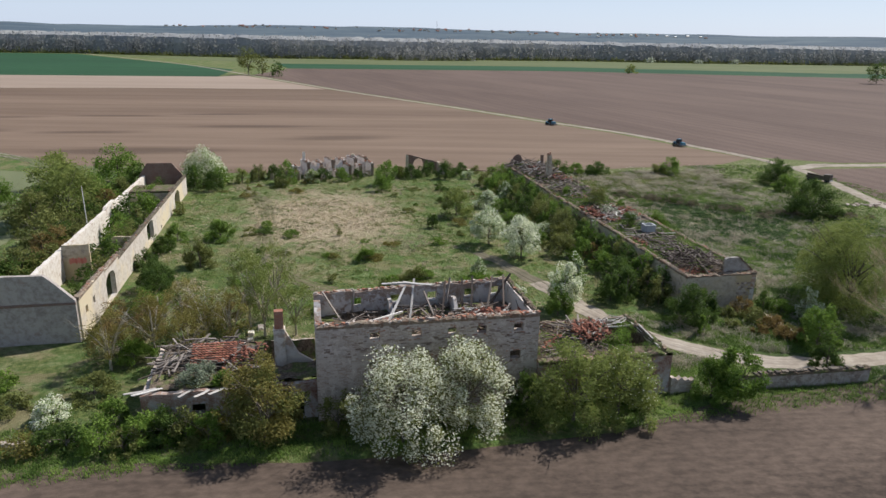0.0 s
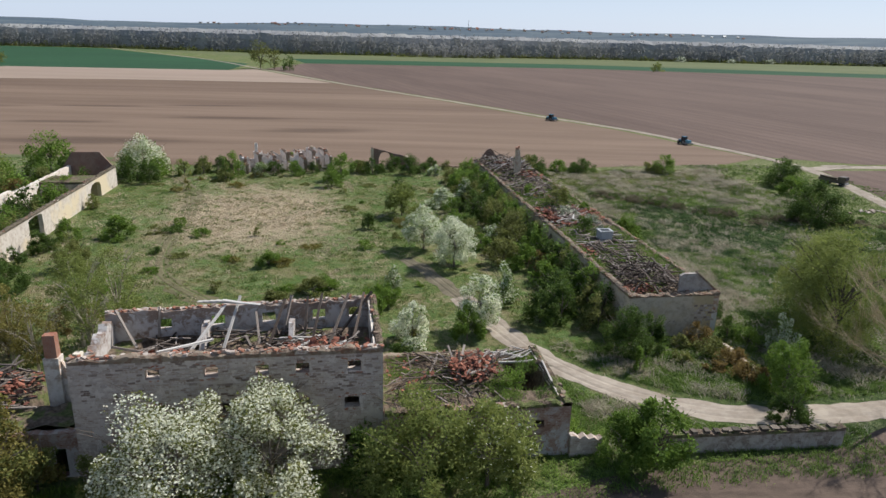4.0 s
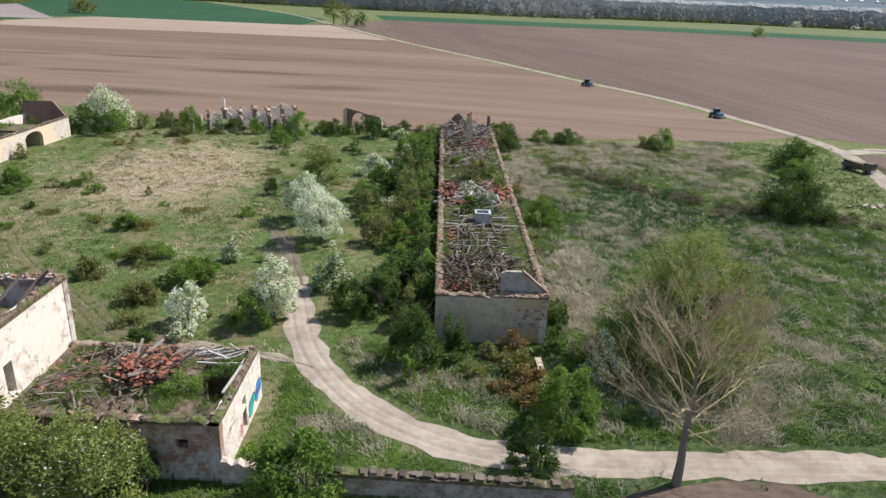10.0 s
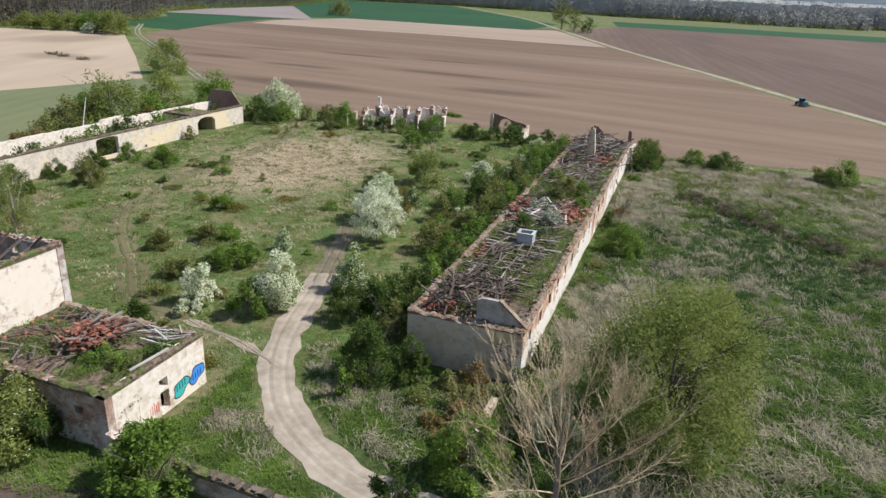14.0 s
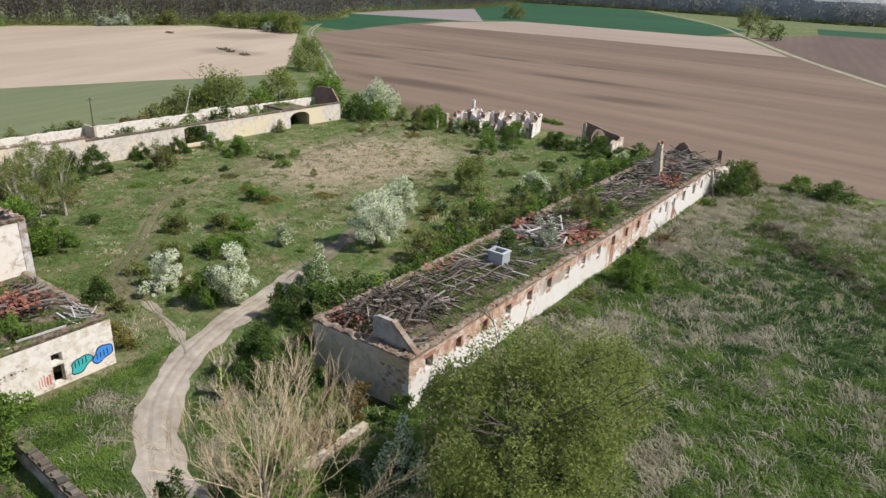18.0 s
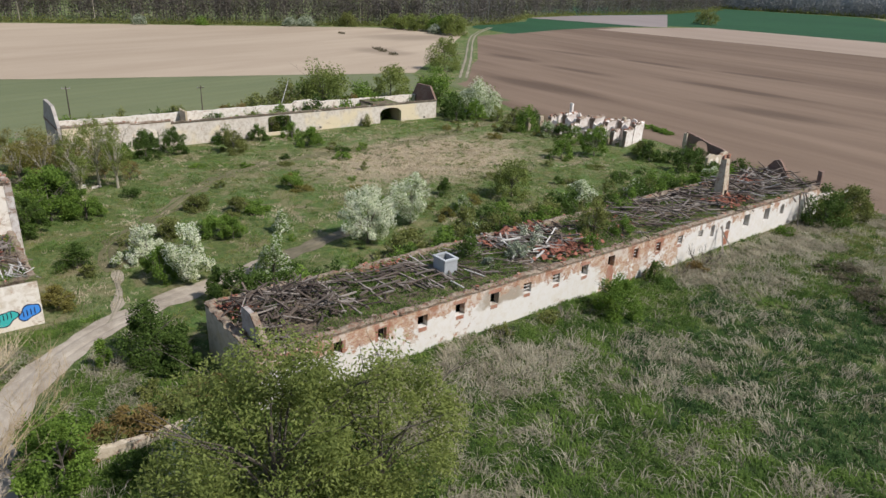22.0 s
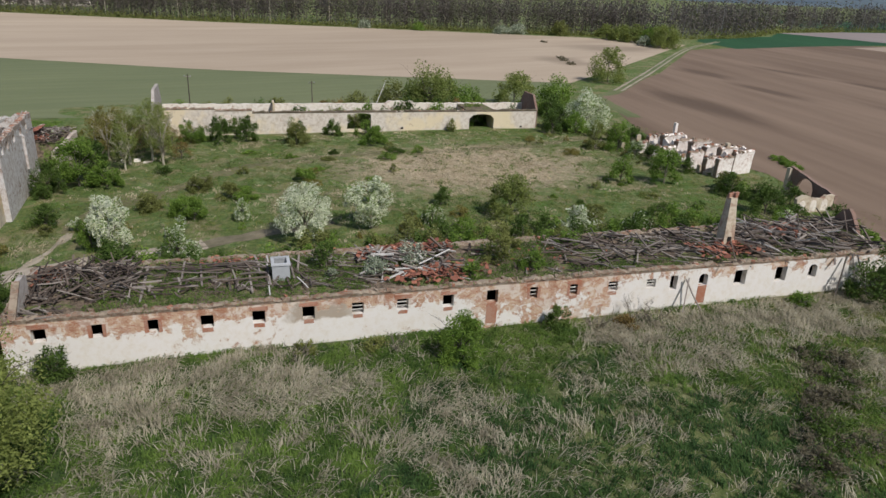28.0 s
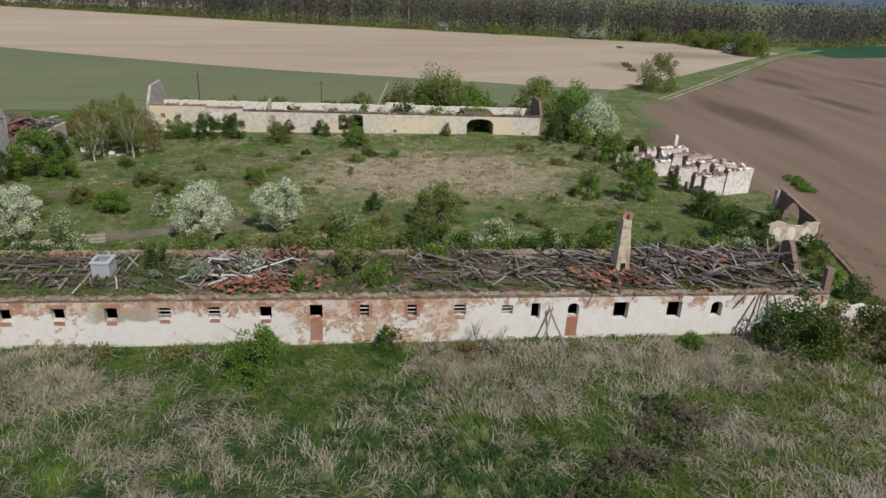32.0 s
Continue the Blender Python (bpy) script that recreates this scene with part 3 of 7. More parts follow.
def sheet(name, outline, mat, label, lift=0.04, category="field"):
    """A flat field that lies on the ground; its edges are cut short where the land bends."""
    bm = bmesh.new()
    bm.faces.new([bm.verts.new((x, y, 0)) for x, y in outline])
    for yy in (70.0, 150.0, 170.0):
        bmesh.ops.bisect_plane(bm, geom=bm.verts[:] + bm.edges[:] + bm.faces[:], plane_co=(0, yy, 0), plane_no=(0, 1, 0))
    for v in bm.verts:
        x, y = v.co.x, v.co.y
        v.co.z = 0.006 * max(0.0, y - 170) + 0.6 * min(1.0, max(0.0, (y - 70) / 80)) + lift
    for f in bm.faces:
        f.normal_update()
        if f.normal.z < 0:
            f.normal_flip()
    me = bpy.data.meshes.new(name)
    bm.to_mesh(me)
    bm.free()
    me.materials.append(mat)
    return tagged(new(name, me), label, category, kind="structure")


sheet("field_north", [(-66, 184), (-50, 178), (-36, 174), (-22, 169.5), (-8, 166.6), (4, 169.2), (14, 172.2), (24, 170), (38, 167), (56, 160.5), (83, 164.5), (112, 167), (127, 176), (118, 202), (110, 230), (92, 266), (67, 323), (19, 424), (-47, 576), (-62, 551), (-215, 551), (-242, 420), (-198, 305), (-110, 231)], SOIL_NORTH, "harrowed brown field with streaks of darker soil")
sheet("field_strip", [(-62, 551.5), (-215, 551.5), (-231, 470), (-222, 430), (-100, 436), (14, 430), (-44, 571)], SOIL_STRIP, "paler strip of harrowed soil along the crop", 0.07)
sheet("field_east", [(131, 177), (150, 166), (700, 150), (1600, 560), (1600, 620), (580, 600), (270, 690), (-12, 690), (-38, 580), (24, 425), (73, 325), (99, 268), (116, 231), (124, 203)], SOIL_EAST, "dark brown ploughed field beyond the farm track")
sheet("field_corner", [(132, 158), (165, 157), (700, 140), (700, -200), (140, -200), (118, 90), (122, 118)], SOIL_EAST, "dark ploughed field beside the track junction", 0.05)
sheet("field_south", [(-40, 36), (-36, 49.6), (-24, 50), (-16, 50), (-2, 47.6), (8, 47), (25, 47.4), (34, 50), (45, 51), (54, 51.4), (58, 53.2), (64, 54.7), (75, 54.5), (95, 55.0), (139, 53.5), (139, -900), (-40, -900)], SOIL_SOUTH, "rough ploughed soil in front of the farm")
sheet("field_crop_far", [(-62, 553), (-215, 553), (-245, 519), (-560, 640), (-560, 1050), (-300, 1040), (-60, 660)], CROP_DARK, "dense dark green crop")
sheet("field_crop_west_far", [(-206, 338), (-226, 400), (-240, 470), (-232, 505), (-250, 575), (-234, 502), (-293, 492), (-338, 478), (-300, 440), (-287, 406), (-266, 358), (-250, 345)], CROP_DARK, "dark green crop before the wood", 0.06)
sheet("strip_green_far", [(-12, 692), (270, 692), (580, 603), (1600, 622), (1600, 720), (600, 700), (280, 800), (-30, 800)], CROP_DARK, "long strip of green crop", 0.06)
sheet("strip_pale_far", [(-30, 802), (280, 802), (600, 702), (1600, 722), (1600, 960), (420, 1000), (-30, 940), (-300, 1042)], VERGE, "pale green fallow strip before the wood", 0.05)
sheet("field_young_crop", [(-49, 140), (-60, 172), (-87, 184), (-94, 159), (-115, 85), (-141, 18), (-210, -150), (-60, -150), (-42, 40)], CROP_YOUNG, "young green crop behind the barn")
sheet("field_pale", [(-88, 186), (-130, 228), (-205, 300), (-226, 322), (-262, 286), (-310, 145), (-368, -43), (-520, -400), (-330, -400), (-141.5, 18), (-115.5, 85), (-94.5, 159)], SOIL_LIGHT, "pale dry tilled field")
sheet("field_bare_far", [(-338, 478), (-293, 492), (-234, 502), (-227, 516), (-373, 722), (-363, 565)], SOIL_BARE, "grey-brown bare field by the wood", 0.07)


def ribbon(name, points, width, mat, label, lift=0.06, wobble=0.25, category="dirt track"):
    """A track along points: rounded bends, uneven edges, two worn ruts."""
    way = []
    for i in range(len(points) - 1):
        p0, p1, p2, p3 = (Vector(points[max(0, min(len(points) - 1, i + k))]) for k in (-1, 0, 1, 2))
        n = max(2, int((p2 - p1).length / 1.2)) if (p2 - p1).length < 60 else 8
        for k in range(n):
            t = k / n
            way.append(0.5 * (2 * p1 + (p2 - p0) * t + (2 * p0 - 5 * p1 + 4 * p2 - p3) * t * t + (3 * p1 - p0 - 3 * p2 + p3) * t ** 3))
    way.append(Vector(points[-1]))
    r = random.Random(len(points))
    profile = ((-1.0, 0.0), (-0.62, -0.01), (-0.42, -0.045), (-0.2, 0.02), (0.2, 0.02), (0.42, -0.045), (0.62, -0.01), (1.0, 0.0))
    verts, faces = [], []
    for i, p in enumerate(way):
        d = (way[min(i + 1, len(way) - 1)] - way[max(i - 1, 0)]).normalized()
        e = Vector((d.y, -d.x))
        for k, dz in profile:
            half = width / 2 * k + (math.copysign(1, k) * r.uniform(-wobble, wobble) if abs(k) == 1 else 0)
            q = p + e * half
            verts.append((q.x, q.y, ground_z(q.x, q.y) + lift + (dz if abs(k) < 1 else -0.03)))
    m = len(profile)
    faces = [(i * m + k, i * m + k + 1, (i + 1) * m + k + 1, (i + 1) * m + k) for i in range(len(way) - 1) for k in range(m - 1)]
    ob = tagged(new(name, mesh_of(name, verts, faces, mat)), label, category, kind="structure")
    for f in ob.data.polygons:
        if f.normal.z < 0:
            f.flip()
    return ob


# this stretch is darker dirt plus painted shade of the trees
ribbon("track_yard", [(25.2, 99), (27.2, 94.5), (29.4, 87.4), (31, 82.5)], 2.2, TRODDEN_SHADED, "trodden dark earth track between shrubs, darkened further for tree shade", 0.055, 0.35)
ribbon("road", [(30.4, 84.5), (31, 82.5), (34.4, 70.5), (38.8, 63), (43.7, 59), (49, 56.6), (56, 56.1), (64, 56.3), (73, 56.4), (95, 58), (112, 80), (119, 118), (130, 163), (122, 203), (113.5, 231), (95.6, 267), (70, 324), (21.7, 425), (-41.5, 577), (-120, 760), (-290, 1050)], 2.9, DIRT, "pale rutted dirt track curving into the yard", 0.06, 0.3)
ribbon("road_far", [(95, 58), (112, 80), (119, 118), (130, 163), (122, 203), (113.5, 231), (95.6, 267), (70, 324), (21.7, 425), (-41.5, 577), (-120, 760), (-290, 1050)], 3.0, DIRT, "pale dirt track between the fields", 0.09, 0.2)
ribbon("road_branch", [(131, 160), (144, 163), (160, 161.5), (400, 150), (900, 130)], 4.0, DIRT, "pale dirt track running off between the fields", 0.09)


def beside(points, off):
    """The same way, shifted sideways."""
    out = []
    for i, p in enumerate(points):
        d = (Vector(points[min(i + 1, len(points) - 1)]) - Vector(points[max(i - 1, 0)])).normalized()
        out.append((p[0] + d.y * off, p[1] - d.x * off))
    return out


WEST_WAY = [(-72, 193), (-111, 227), (-200, 304), (-250, 360)]
for off in (-1.0, 1.0):
    ribbon("road_rut", beside(WEST_WAY, off), 0.8, DIRT_EDGE, "pale wheel rut of the field track", 0.13, 0.15)
ribbon("path_branch", [(36.2, 66.5), (31, 68.8), (27.0, 69.4), (24.5, 70.2)], 0.7, DIRT_EDGE, "faint trodden path through the grass", 0.05, 0.4)
ribbon("track_west", [(-34, 176), (-64, 182), (-69, 190), (-111, 227), (-200, 304), (-250, 360)], 3.5, VERGE, "grassy field track", 0.08)
ribbon("path_worn", [(24.5, 70.4), (17.5, 71.5), (11, 77.5), (1, 86.5), (-5.5, 96), (-7.5, 109), (-7.5, 122), (-10, 140), (-18, 160), (-22, 172)], 2.6, WORN, "broad worn trail through the yard grass", 0.03, 0.7)

# ---- the long stable ----
SX0, SX1, SY0, SY1, STOP = 45.3, 55.0, 72.0, 152.5, 4.6
stable = thing("stable", (50, 112, 0), "long roofless stable with flaking white plaster over brick", "ruin")
# windows of the east wall: middle along y, width, sill, head, rise of the arch
EAST = [(74.4, 0.95, 2.7, 3.75, 0), (78.2, 0.95, 2.7, 3.75, 0), (82.0, 0.95, 2.7, 3.75, 0), (85.8, 0.95, 2.7, 3.75, 0), (89.6, 0.95, 2.7, 3.75, 0), (93.4, 0.95, 2.65, 3.75, 0),
        (97.3, 0.95, 2.75, 3.75, 0), (101.0, 0.95, 2.75, 3.75, 0), (104.9, 0.95, 2.65, 3.75, 0), (108.8, 1.0, 2.65, 3.85, 0), (112.6, 0.95, 2.7, 3.8, 0), (116.4, 0.95, 2.7, 3.75, 0),
        (120.3, 0.95, 2.75, 3.7, 0), (124.2, 0.95, 2.75, 3.6, 0), (126.6, 0.75, 2.3, 3.75, 0), (129.8, 0.95, 2.5, 3.7, 0.3), (133.9, 1.3, 2.2, 3.75, 0), (138.6, 1.3, 2.2, 3.75, 0), (142.4, 1.0, 2.3, 3.7, 0.35)]
wall_part("wall", stable, WALL_STABLE, (SX1, SY0), (SX1, SY1), 0.6, -0.4, STOP - 0.28, [(y - SY0 - w / 2, y - SY0 + w / 2, s, h, r) for y, w, s, h, r in EAST], 0.8, 0.0, seed=1, label="east wall of peeling white plaster and bare brick")
WEST = [(y - SY0 - 0.5, y - SY0 + 0.5, 2.4, 3.6, 0) for y in np.arange(76, 150, 4.2)]
wall_part("wall", stable, WALL_END, (SX0, SY1), (SX0, SY0), 0.6, -0.4, STOP - 0.28, WEST, 0.8, 0.0, seed=2, label="west wall hidden by shrubs")
wall_part("wall", stable, WALL_END, (SX0 + 0.605, SY0), (SX1 - 0.605, SY0), 0.6, -0.4, STOP - 0.28, (), 0.6, 0.0, seed=3, label="south end wall of grey and ochre plaster")
wall_part("wall", stable, WALL_END, (SX1 - 0.605, SY1), (SX0 + 0.605, SY1), 0.6, -0.4, STOP - 0.1, (), 0.6, 0.2, seed=4)


def broken_cornice(x0, y0, x1, y1, z, out, parent, seed, mat=None, lost=0.0, thick=0.6, stones=0.7):
    """Crumbled crest along a wall's top: an uneven strip of mortar, brick and soil, with loose stones on it."""
    r = random.Random(seed)
    length = math.hypot(x1 - x0, y1 - y0)
    ux, uy = (x1 - x0) / length, (y1 - y0) / length
    nx, ny = uy, -ux
    n = max(4, int(length / 0.22))
    verts, m = [], 9
    for i in range(n + 1):
        u = length * i / n
        wob = 0.16 * noise.noise((u * 0.9, seed, 0.5)) + 0.10 * noise.noise((u * 3.1, seed, 7.5))
        gone = -0.2 if noise.noise((u * 0.45, seed, 3.3)) > 0.55 - lost else 0.0
        edge = out * (0.55 + 0.9 * noise.noise((u * 1.7, seed, 11.0)))
        back = thick + 0.12 + 0.25 * noise.noise((u * 0.8, seed, 15.0))
        profile = [(-thick * 0.5, -0.33), (0.012, -0.33), (0.014, -0.22), (max(0.02, edge * 0.7), -0.16), (max(0.025, edge), -0.04), (-0.08, 0.05), (-thick * 0.5, 0.08), (-thick * 0.85, 0.02), (-back, -0.3)]
        for k, (o, dz) in enumerate(profile):
            up = dz + (wob + gone if k > 3 else 0.5 * (wob + gone) if k == 3 else 0.0) + (r.uniform(-0.05, 0.05) if k > 2 else 0.0)
            verts.append((x0 + ux * u + nx * o, y0 + uy * u + ny * o, z + max(up, -0.28 if k > 3 else -0.33)))
    faces = [(i * m + k, i * m + (k + 1) % m, (i + 1) * m + (k + 1) % m, (i + 1) * m + k) for i in range(n) for k in range(m)]
    faces += [tuple(range(m))[::-1], tuple(n * m + k for k in range(m))]
    put(new("wall_crest", mesh_of("wall_crest", verts, faces, mat or CORNICE)), parent)
    for i in range(int(length * stones)):
        u, o = r.uniform(0.1, length - 0.1), r.uniform(-thick, 0.04)
        e = r.uniform(0.08, 0.2)
        bm = slab(-e, -e * r.uniform(0.5, 1), -0.1, e, e * r.uniform(0.5, 1), e * r.uniform(0.3, 0.9), 0.04)
        st = part("crest_stone", bm, BRICK if r.random() < 0.3 else CORNICE, None)
        put(st, parent)
        st.location, st.rotation_euler = (x0 + ux * u + nx * o, y0 + uy * u + ny * o, z + 0.02), (0, 0, r.uniform(0, 3))


broken_cornice(SX1, SY0, SX1, SY1, STOP, 0.12, stable, 5, None, 0.12)
broken_cornice(SX0, SY1, SX0, SY0, STOP, 0.12, stable, 6, None, 0.15)
broken_cornice(SX0, SY0 + 0.02, SX1, SY0 + 0.02, STOP, 0.22, stable, 7, CORNICE)


def bed(name, x0, y0, x1, y1, z, parent, bump=0.25, mat=None, label="", grid=0.6, holes=()):
    """A lumpy bed of rubble and moss on a loft floor, closed below, with pits where the floor has fallen in."""
    nx, ny = max(2, int((x1 - x0) / grid)), max(2, int((y1 - y0) / grid))
    verts, faces = [], []
    for j in range(ny + 1):
        for i in range(nx + 1):
            x, y = x0 + (x1 - x0) * i / nx, y0 + (y1 - y0) * j / ny
            d = z + bump * (noise.noise((x * 0.5, y * 0.5, z)) + 0.6 * noise.noise((x * 1.7, y * 1.7, z + 3)))
            for hx0, hy0, hx1, hy1, hz in holes:
                if hx0 < x < hx1 and hy0 < y < hy1:
                    d = hz + 0.2 * noise.noise((x, y, 9))
            verts.append((x, y, d))
    m = nx + 1
    faces = [(j * m + i, j * m + i + 1, (j + 1) * m + i + 1, (j + 1) * m + i) for j in range(ny) for i in range(nx)]
    ob = new(name, mesh_of(name, verts, faces, mat or LOFT_BED))
    put(ob, parent)
    return tagged(ob, label) if label else ob


bed("loft_floor", SX0 + 0.62, SY0 + 0.62, SX1 - 0.62, SY1 - 0.62, STOP - 0.25, stable, 0.22, label="loft floor of moss, soil and rubble")
# what is left of the south gable
bm = bmesh.new()
prism(bm, [(50.9, 4.4), (50.9, 6.3), (51.3, 6.5), (52.6, 6.5), (54.9, 4.55), (54.9, 4.4)], 0.35, lambda u, w, z: (u, 72.75 + w, z))
put(part("gable", bm, GABLE_GREY, None, "remaining half of the grey rendered gable"), stable)
bm = bmesh.new()
prism(bm, [(52.62, 6.5), (52.72, 6.62), (55.1, 4.62), (54.95, 4.5)], 0.5, lambda u, w, z: (u, 72.68 + w, z))
put(part("gable_coping", bm, CORNICE, None, "pale mortar edge of the gable"), stable)
bm = bmesh.new()
prism(bm, [(46.6, 4.3), (47.0, 5.3), (48.0, 6.6), (48.7, 6.9), (49.2, 6.5), (50.2, 5.1), (50.6, 4.3)], 0.5, lambda u, w, z: (u, 152.0 + w, z))
put(part("north_gable", bm, BRICK_DARK, None, "dark brick stump of the north gable"), stable)
put(part("pier", slab(54.3, 151.9, 4.4, 54.9, 152.5, 6.6, 0.06), BRICK_DARK, None, "broken brick pier at the corner"), stable)
# room shade painted near-black on inner and partition walls behind the windows
put(part("partition", slab(49.9, SY0 + 0.7, -0.2, 50.2, SY1 - 0.7, 3.9), PAINTED_SHADE, None, "inner wall painted near-black as room shade"), stable)
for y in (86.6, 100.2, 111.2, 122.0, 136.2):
    put(part("partition", slab(46, y, -0.2, 54.3, y + 0.3, 3.9), PAINTED_SHADE, None, "inner wall painted near-black as room shade"), stable)
for y, w, s, h, r in EAST:
    # brick surround, lintel patch, bricked-in part and sill
    i = EAST.index((y, w, s, h, r))
    if i in (1, 2, 10, 11):
        for sgn in (-1, 1):
            put(part("brick_jamb", slab(54.7, y + sgn * (w / 2 + 0.02) - 0.13, s, 55.015, y + sgn * (w / 2 + 0.02) + 0.13, h, 0.02), BRICK, None, "broken red brick jamb"), stable)
    if i in (0, 2, 4, 5, 7, 8, 10, 11):
        put(part("brick_lintel", slab(54.72, y - w * 0.75, h + 0.03, 55.012, y + w * 0.75, h + 0.38, 0.04), BRICK, None, "exposed red brick lintel"), stable)
    if i in (3, 4, 5, 6, 7, 8, 11, 12):
        put(part("window_sill", slab(54.75, y - w * 0.42, s - 0.36, 55.014, y + w * 0.42, s - 0.02, 0.02), BRICK, None, "bricked-up strip below the window"), stable)
    if i in (6, 7, 11, 12, 13, 10):
        for k in (0.33, 0.66):
            put(part("window_bar", slab(54.78, y - w / 2, s + (h - s) * k - 0.04, 54.84, y + w / 2, s + (h - s) * k + 0.04), WOOD_PALE, None, "grey wooden cross bar"), stable)
    if i in (9, 15):
        put(part("blocked_door", slab(54.7, y - w / 2, 0.7, 55.013, y + w / 2, s, 0.015), BRICK, None, "old doorway bricked up with orange brick"), stable)

# chimney on the stable
chim = thing("chimney", (50.3, 135.3, 4.3), "leaning plastered chimney stack with an open soot hatch", "chimney")
bm = bmesh.new()
rings = [[bm.verts.new((50.3 + sx * hw - 0.04 * (z - 4), 135.3 + sy * hw, z)) for sx, sy in ((-1, -1), (1, -1), (1, 1), (-1, 1))] for z, hw in ((4.2, 0.62), (6.4, 0.56), (8.2, 0.42), (9.4, 0.36))]
for lo, hi in zip(rings, rings[1:]):
    for i in range(4):
        bm.faces.new((lo[i], lo[(i + 1) % 4], hi[(i + 1) % 4], hi[i]))
bm.faces.new(rings[-1])
bm.faces.new(rings[0][::-1])
put(part("shaft", bm, WALL_CHIM, None), chim)
put(part("crown", slab(49.75, 134.95, 9.3, 50.1, 135.65, 9.75, 0.08), BRICK, None, "broken brick crown"), chim)
put(part("crown", slab(50.1, 135.4, 9.35, 50.45, 135.7, 9.95, 0.06), BRICK, None, "broken brick crown"), chim)
# the hatch is a solid slab; the shade of its opening is painted
put(part("soot_hatch", slab(50.75, 135.1, 4.95, 50.92, 135.5, 5.5), PAINTED_SHADE, None, "open soot hatch, its inner shade painted near-black"), chim)

# square vent shaft of concrete on the loft
vent = thing("vent_shaft", (50.2, 91.6, 4.3), "open-topped pale concrete box on the loft floor", "vent shaft")
for a in ((49.45, 90.9, 49.6, 92.3), (50.95, 90.9, 51.1, 92.3), (49.6, 90.9, 50.95, 91.05), (49.6, 92.15, 50.95, 92.3)):
    put(part("panel", slab(a[0], a[1], 4.2, a[2], a[3], 5.75, 0.01), CONCRETE, None), vent)
for a in ((49.38, 90.83, 49.65, 92.37), (50.9, 90.83, 51.17, 92.37), (49.65, 90.83, 50.9, 91.1), (49.65, 92.1, 50.9, 92.37)):
    put(part("rim", slab(a[0], a[1], 5.75, a[2], a[3], 5.9, 0.01), CONCRETE, None), vent)

# ---- the tall house ----
HX0, HX1, HY0, HY1, HTOP = -0.4, 19.3, 53.4, 63.0, 9.0
house = thing("house", (9, 58, 0), "tall roofless house of weathered blocks with bare walls", "ruin")
rows_up = [(x + 0.4 - 0.45, x + 0.4 + 0.45, 7.45, 8.15, 0) for x in (4.6, 8.2, 11.4, 14.0, 17.4)]
rows_mid = [(x + 0.4 - 0.5, x + 0.4 + 0.5, 4.7, 5.5, 0) for x in (4.6, 9.2, 13.9, 17.2)]
rows_low = [(x + 0.4 - 0.5, x + 0.4 + 0.5, 1.4, 2.6, 0) for x in (2.4, 6.8, 13.2, 17.2)]
wall_part("wall", house, WALL_STONE, (HX0, HY0), (HX1, HY0), 0.65, -0.4, HTOP, rows_up + rows_mid + rows_low, 0.45, 0.22, seed=11, label="south wall of bare weathered blocks")
wall_part("wall", house, WALL_BRIGHT, (HX1, HY0 + 0.66), (HX1, HY1 - 0.66), 0.6, -0.4, HTOP - 0.05, [(0.9, 1.75, 4.2, 6.35, 0)], 0.5, 0.06, seed=12, label="east wall of ochre plaster and white limewash")
wall_part("wall", house, WALL_INNER, (HX1, HY1), (HX0, HY1 - 1.5), 0.65, -0.4, HTOP + 0.1, [(19.7 - x - 0.95, 19.7 - x + 0.05, 7.5, 8.4, 0) for x in (3.5, 7.3, 11.0, 14.8, 17.6)], 0.45, 0.25, seed=13, label="north wall with plaster hanging on")
wall_part("wall", house, WALL_INNER, (HX0, HY1 - 2.16), (HX0, HY0 + 0.66), 0.6, -0.4, lambda u: HTOP - 0.3 - 1.5 * max(0, (u - 2) / 6), (), 0.4, 0.5, seed=14, label="broken west wall")
broken_cornice(HX1 + 0.03, HY0 + 0.5, HX1 + 0.03, HY1 - 0.1, HTOP + 0.04, 0.08, house, 15, LOFT_BED, 0.0, 0.5)
broken_cornice(HX0 + 0.1, HY0 - 0.01, HX1 + 0.02, HY0 - 0.01, HTOP + 0.02, 0.08, house, 16, CORNICE, 0.1)
bed("loft_floor", HX0 + 0.62, HY0 + 0.67, HX1 - 0.62, HY1 - 1.3, 6.9, house, 0.3, label="collapsed loft floor under rubble", holes=[(2.5, 58, 6.5, 61, 5.2), (11, 57, 14.5, 60, 5.4)])
for x in (6.9, 13.1):
    wall_part("partition", house, WALL_INNER, (x, HY0 + 0.66), (x, HY1 - 0.66), 0.35, 3, lambda u: 7.6 + 0.9 * math.cos(u), (), 0.4, 0.3, seed=int(x), label="stump of a plastered inner wall")

# ---- the annex east of the house ----
AX0, AX1, AY0, AY1, ATOP = 19.3, 32.7, 53.1, 62.4, 4.2
annex = thing("annex", (26, 58, 0), "roofless annex with a fallen roof and painted wall", "ruin")
wall_part("wall", annex, WALL_ANNEX, (AX0 + 0.01, AY0), (AX1, AY0), 0.6, -0.4, ATOP, [(30.4 - AX0 - 0.4, 30.4 - AX0 + 0.35, 2.35, 2.95, 0), (27.2 - AX0 - 0.3, 27.2 - AX0 + 0.3, 2.3, 2.8, 0)], 0.45, 0.1, seed=21, label="south wall of blocks and grey plaster")
wall_part("wall", annex, WALL_BRIGHT, (AX1, AY0 + 0.61), (AX1, AY1), 0.6, -0.4, ATOP, [(58.1 - AY0 - 0.61 - 0.42, 58.1 - AY0 - 0.61 + 0.42, 0.25, 1.75, 0), (58.1 - AY0 - 0.61 - 0.4, 58.1 - AY0 - 0.61 + 0.4, 2.0, 2.75, 0)], 0.5, 0.05, seed=22, label="bright white east wall")
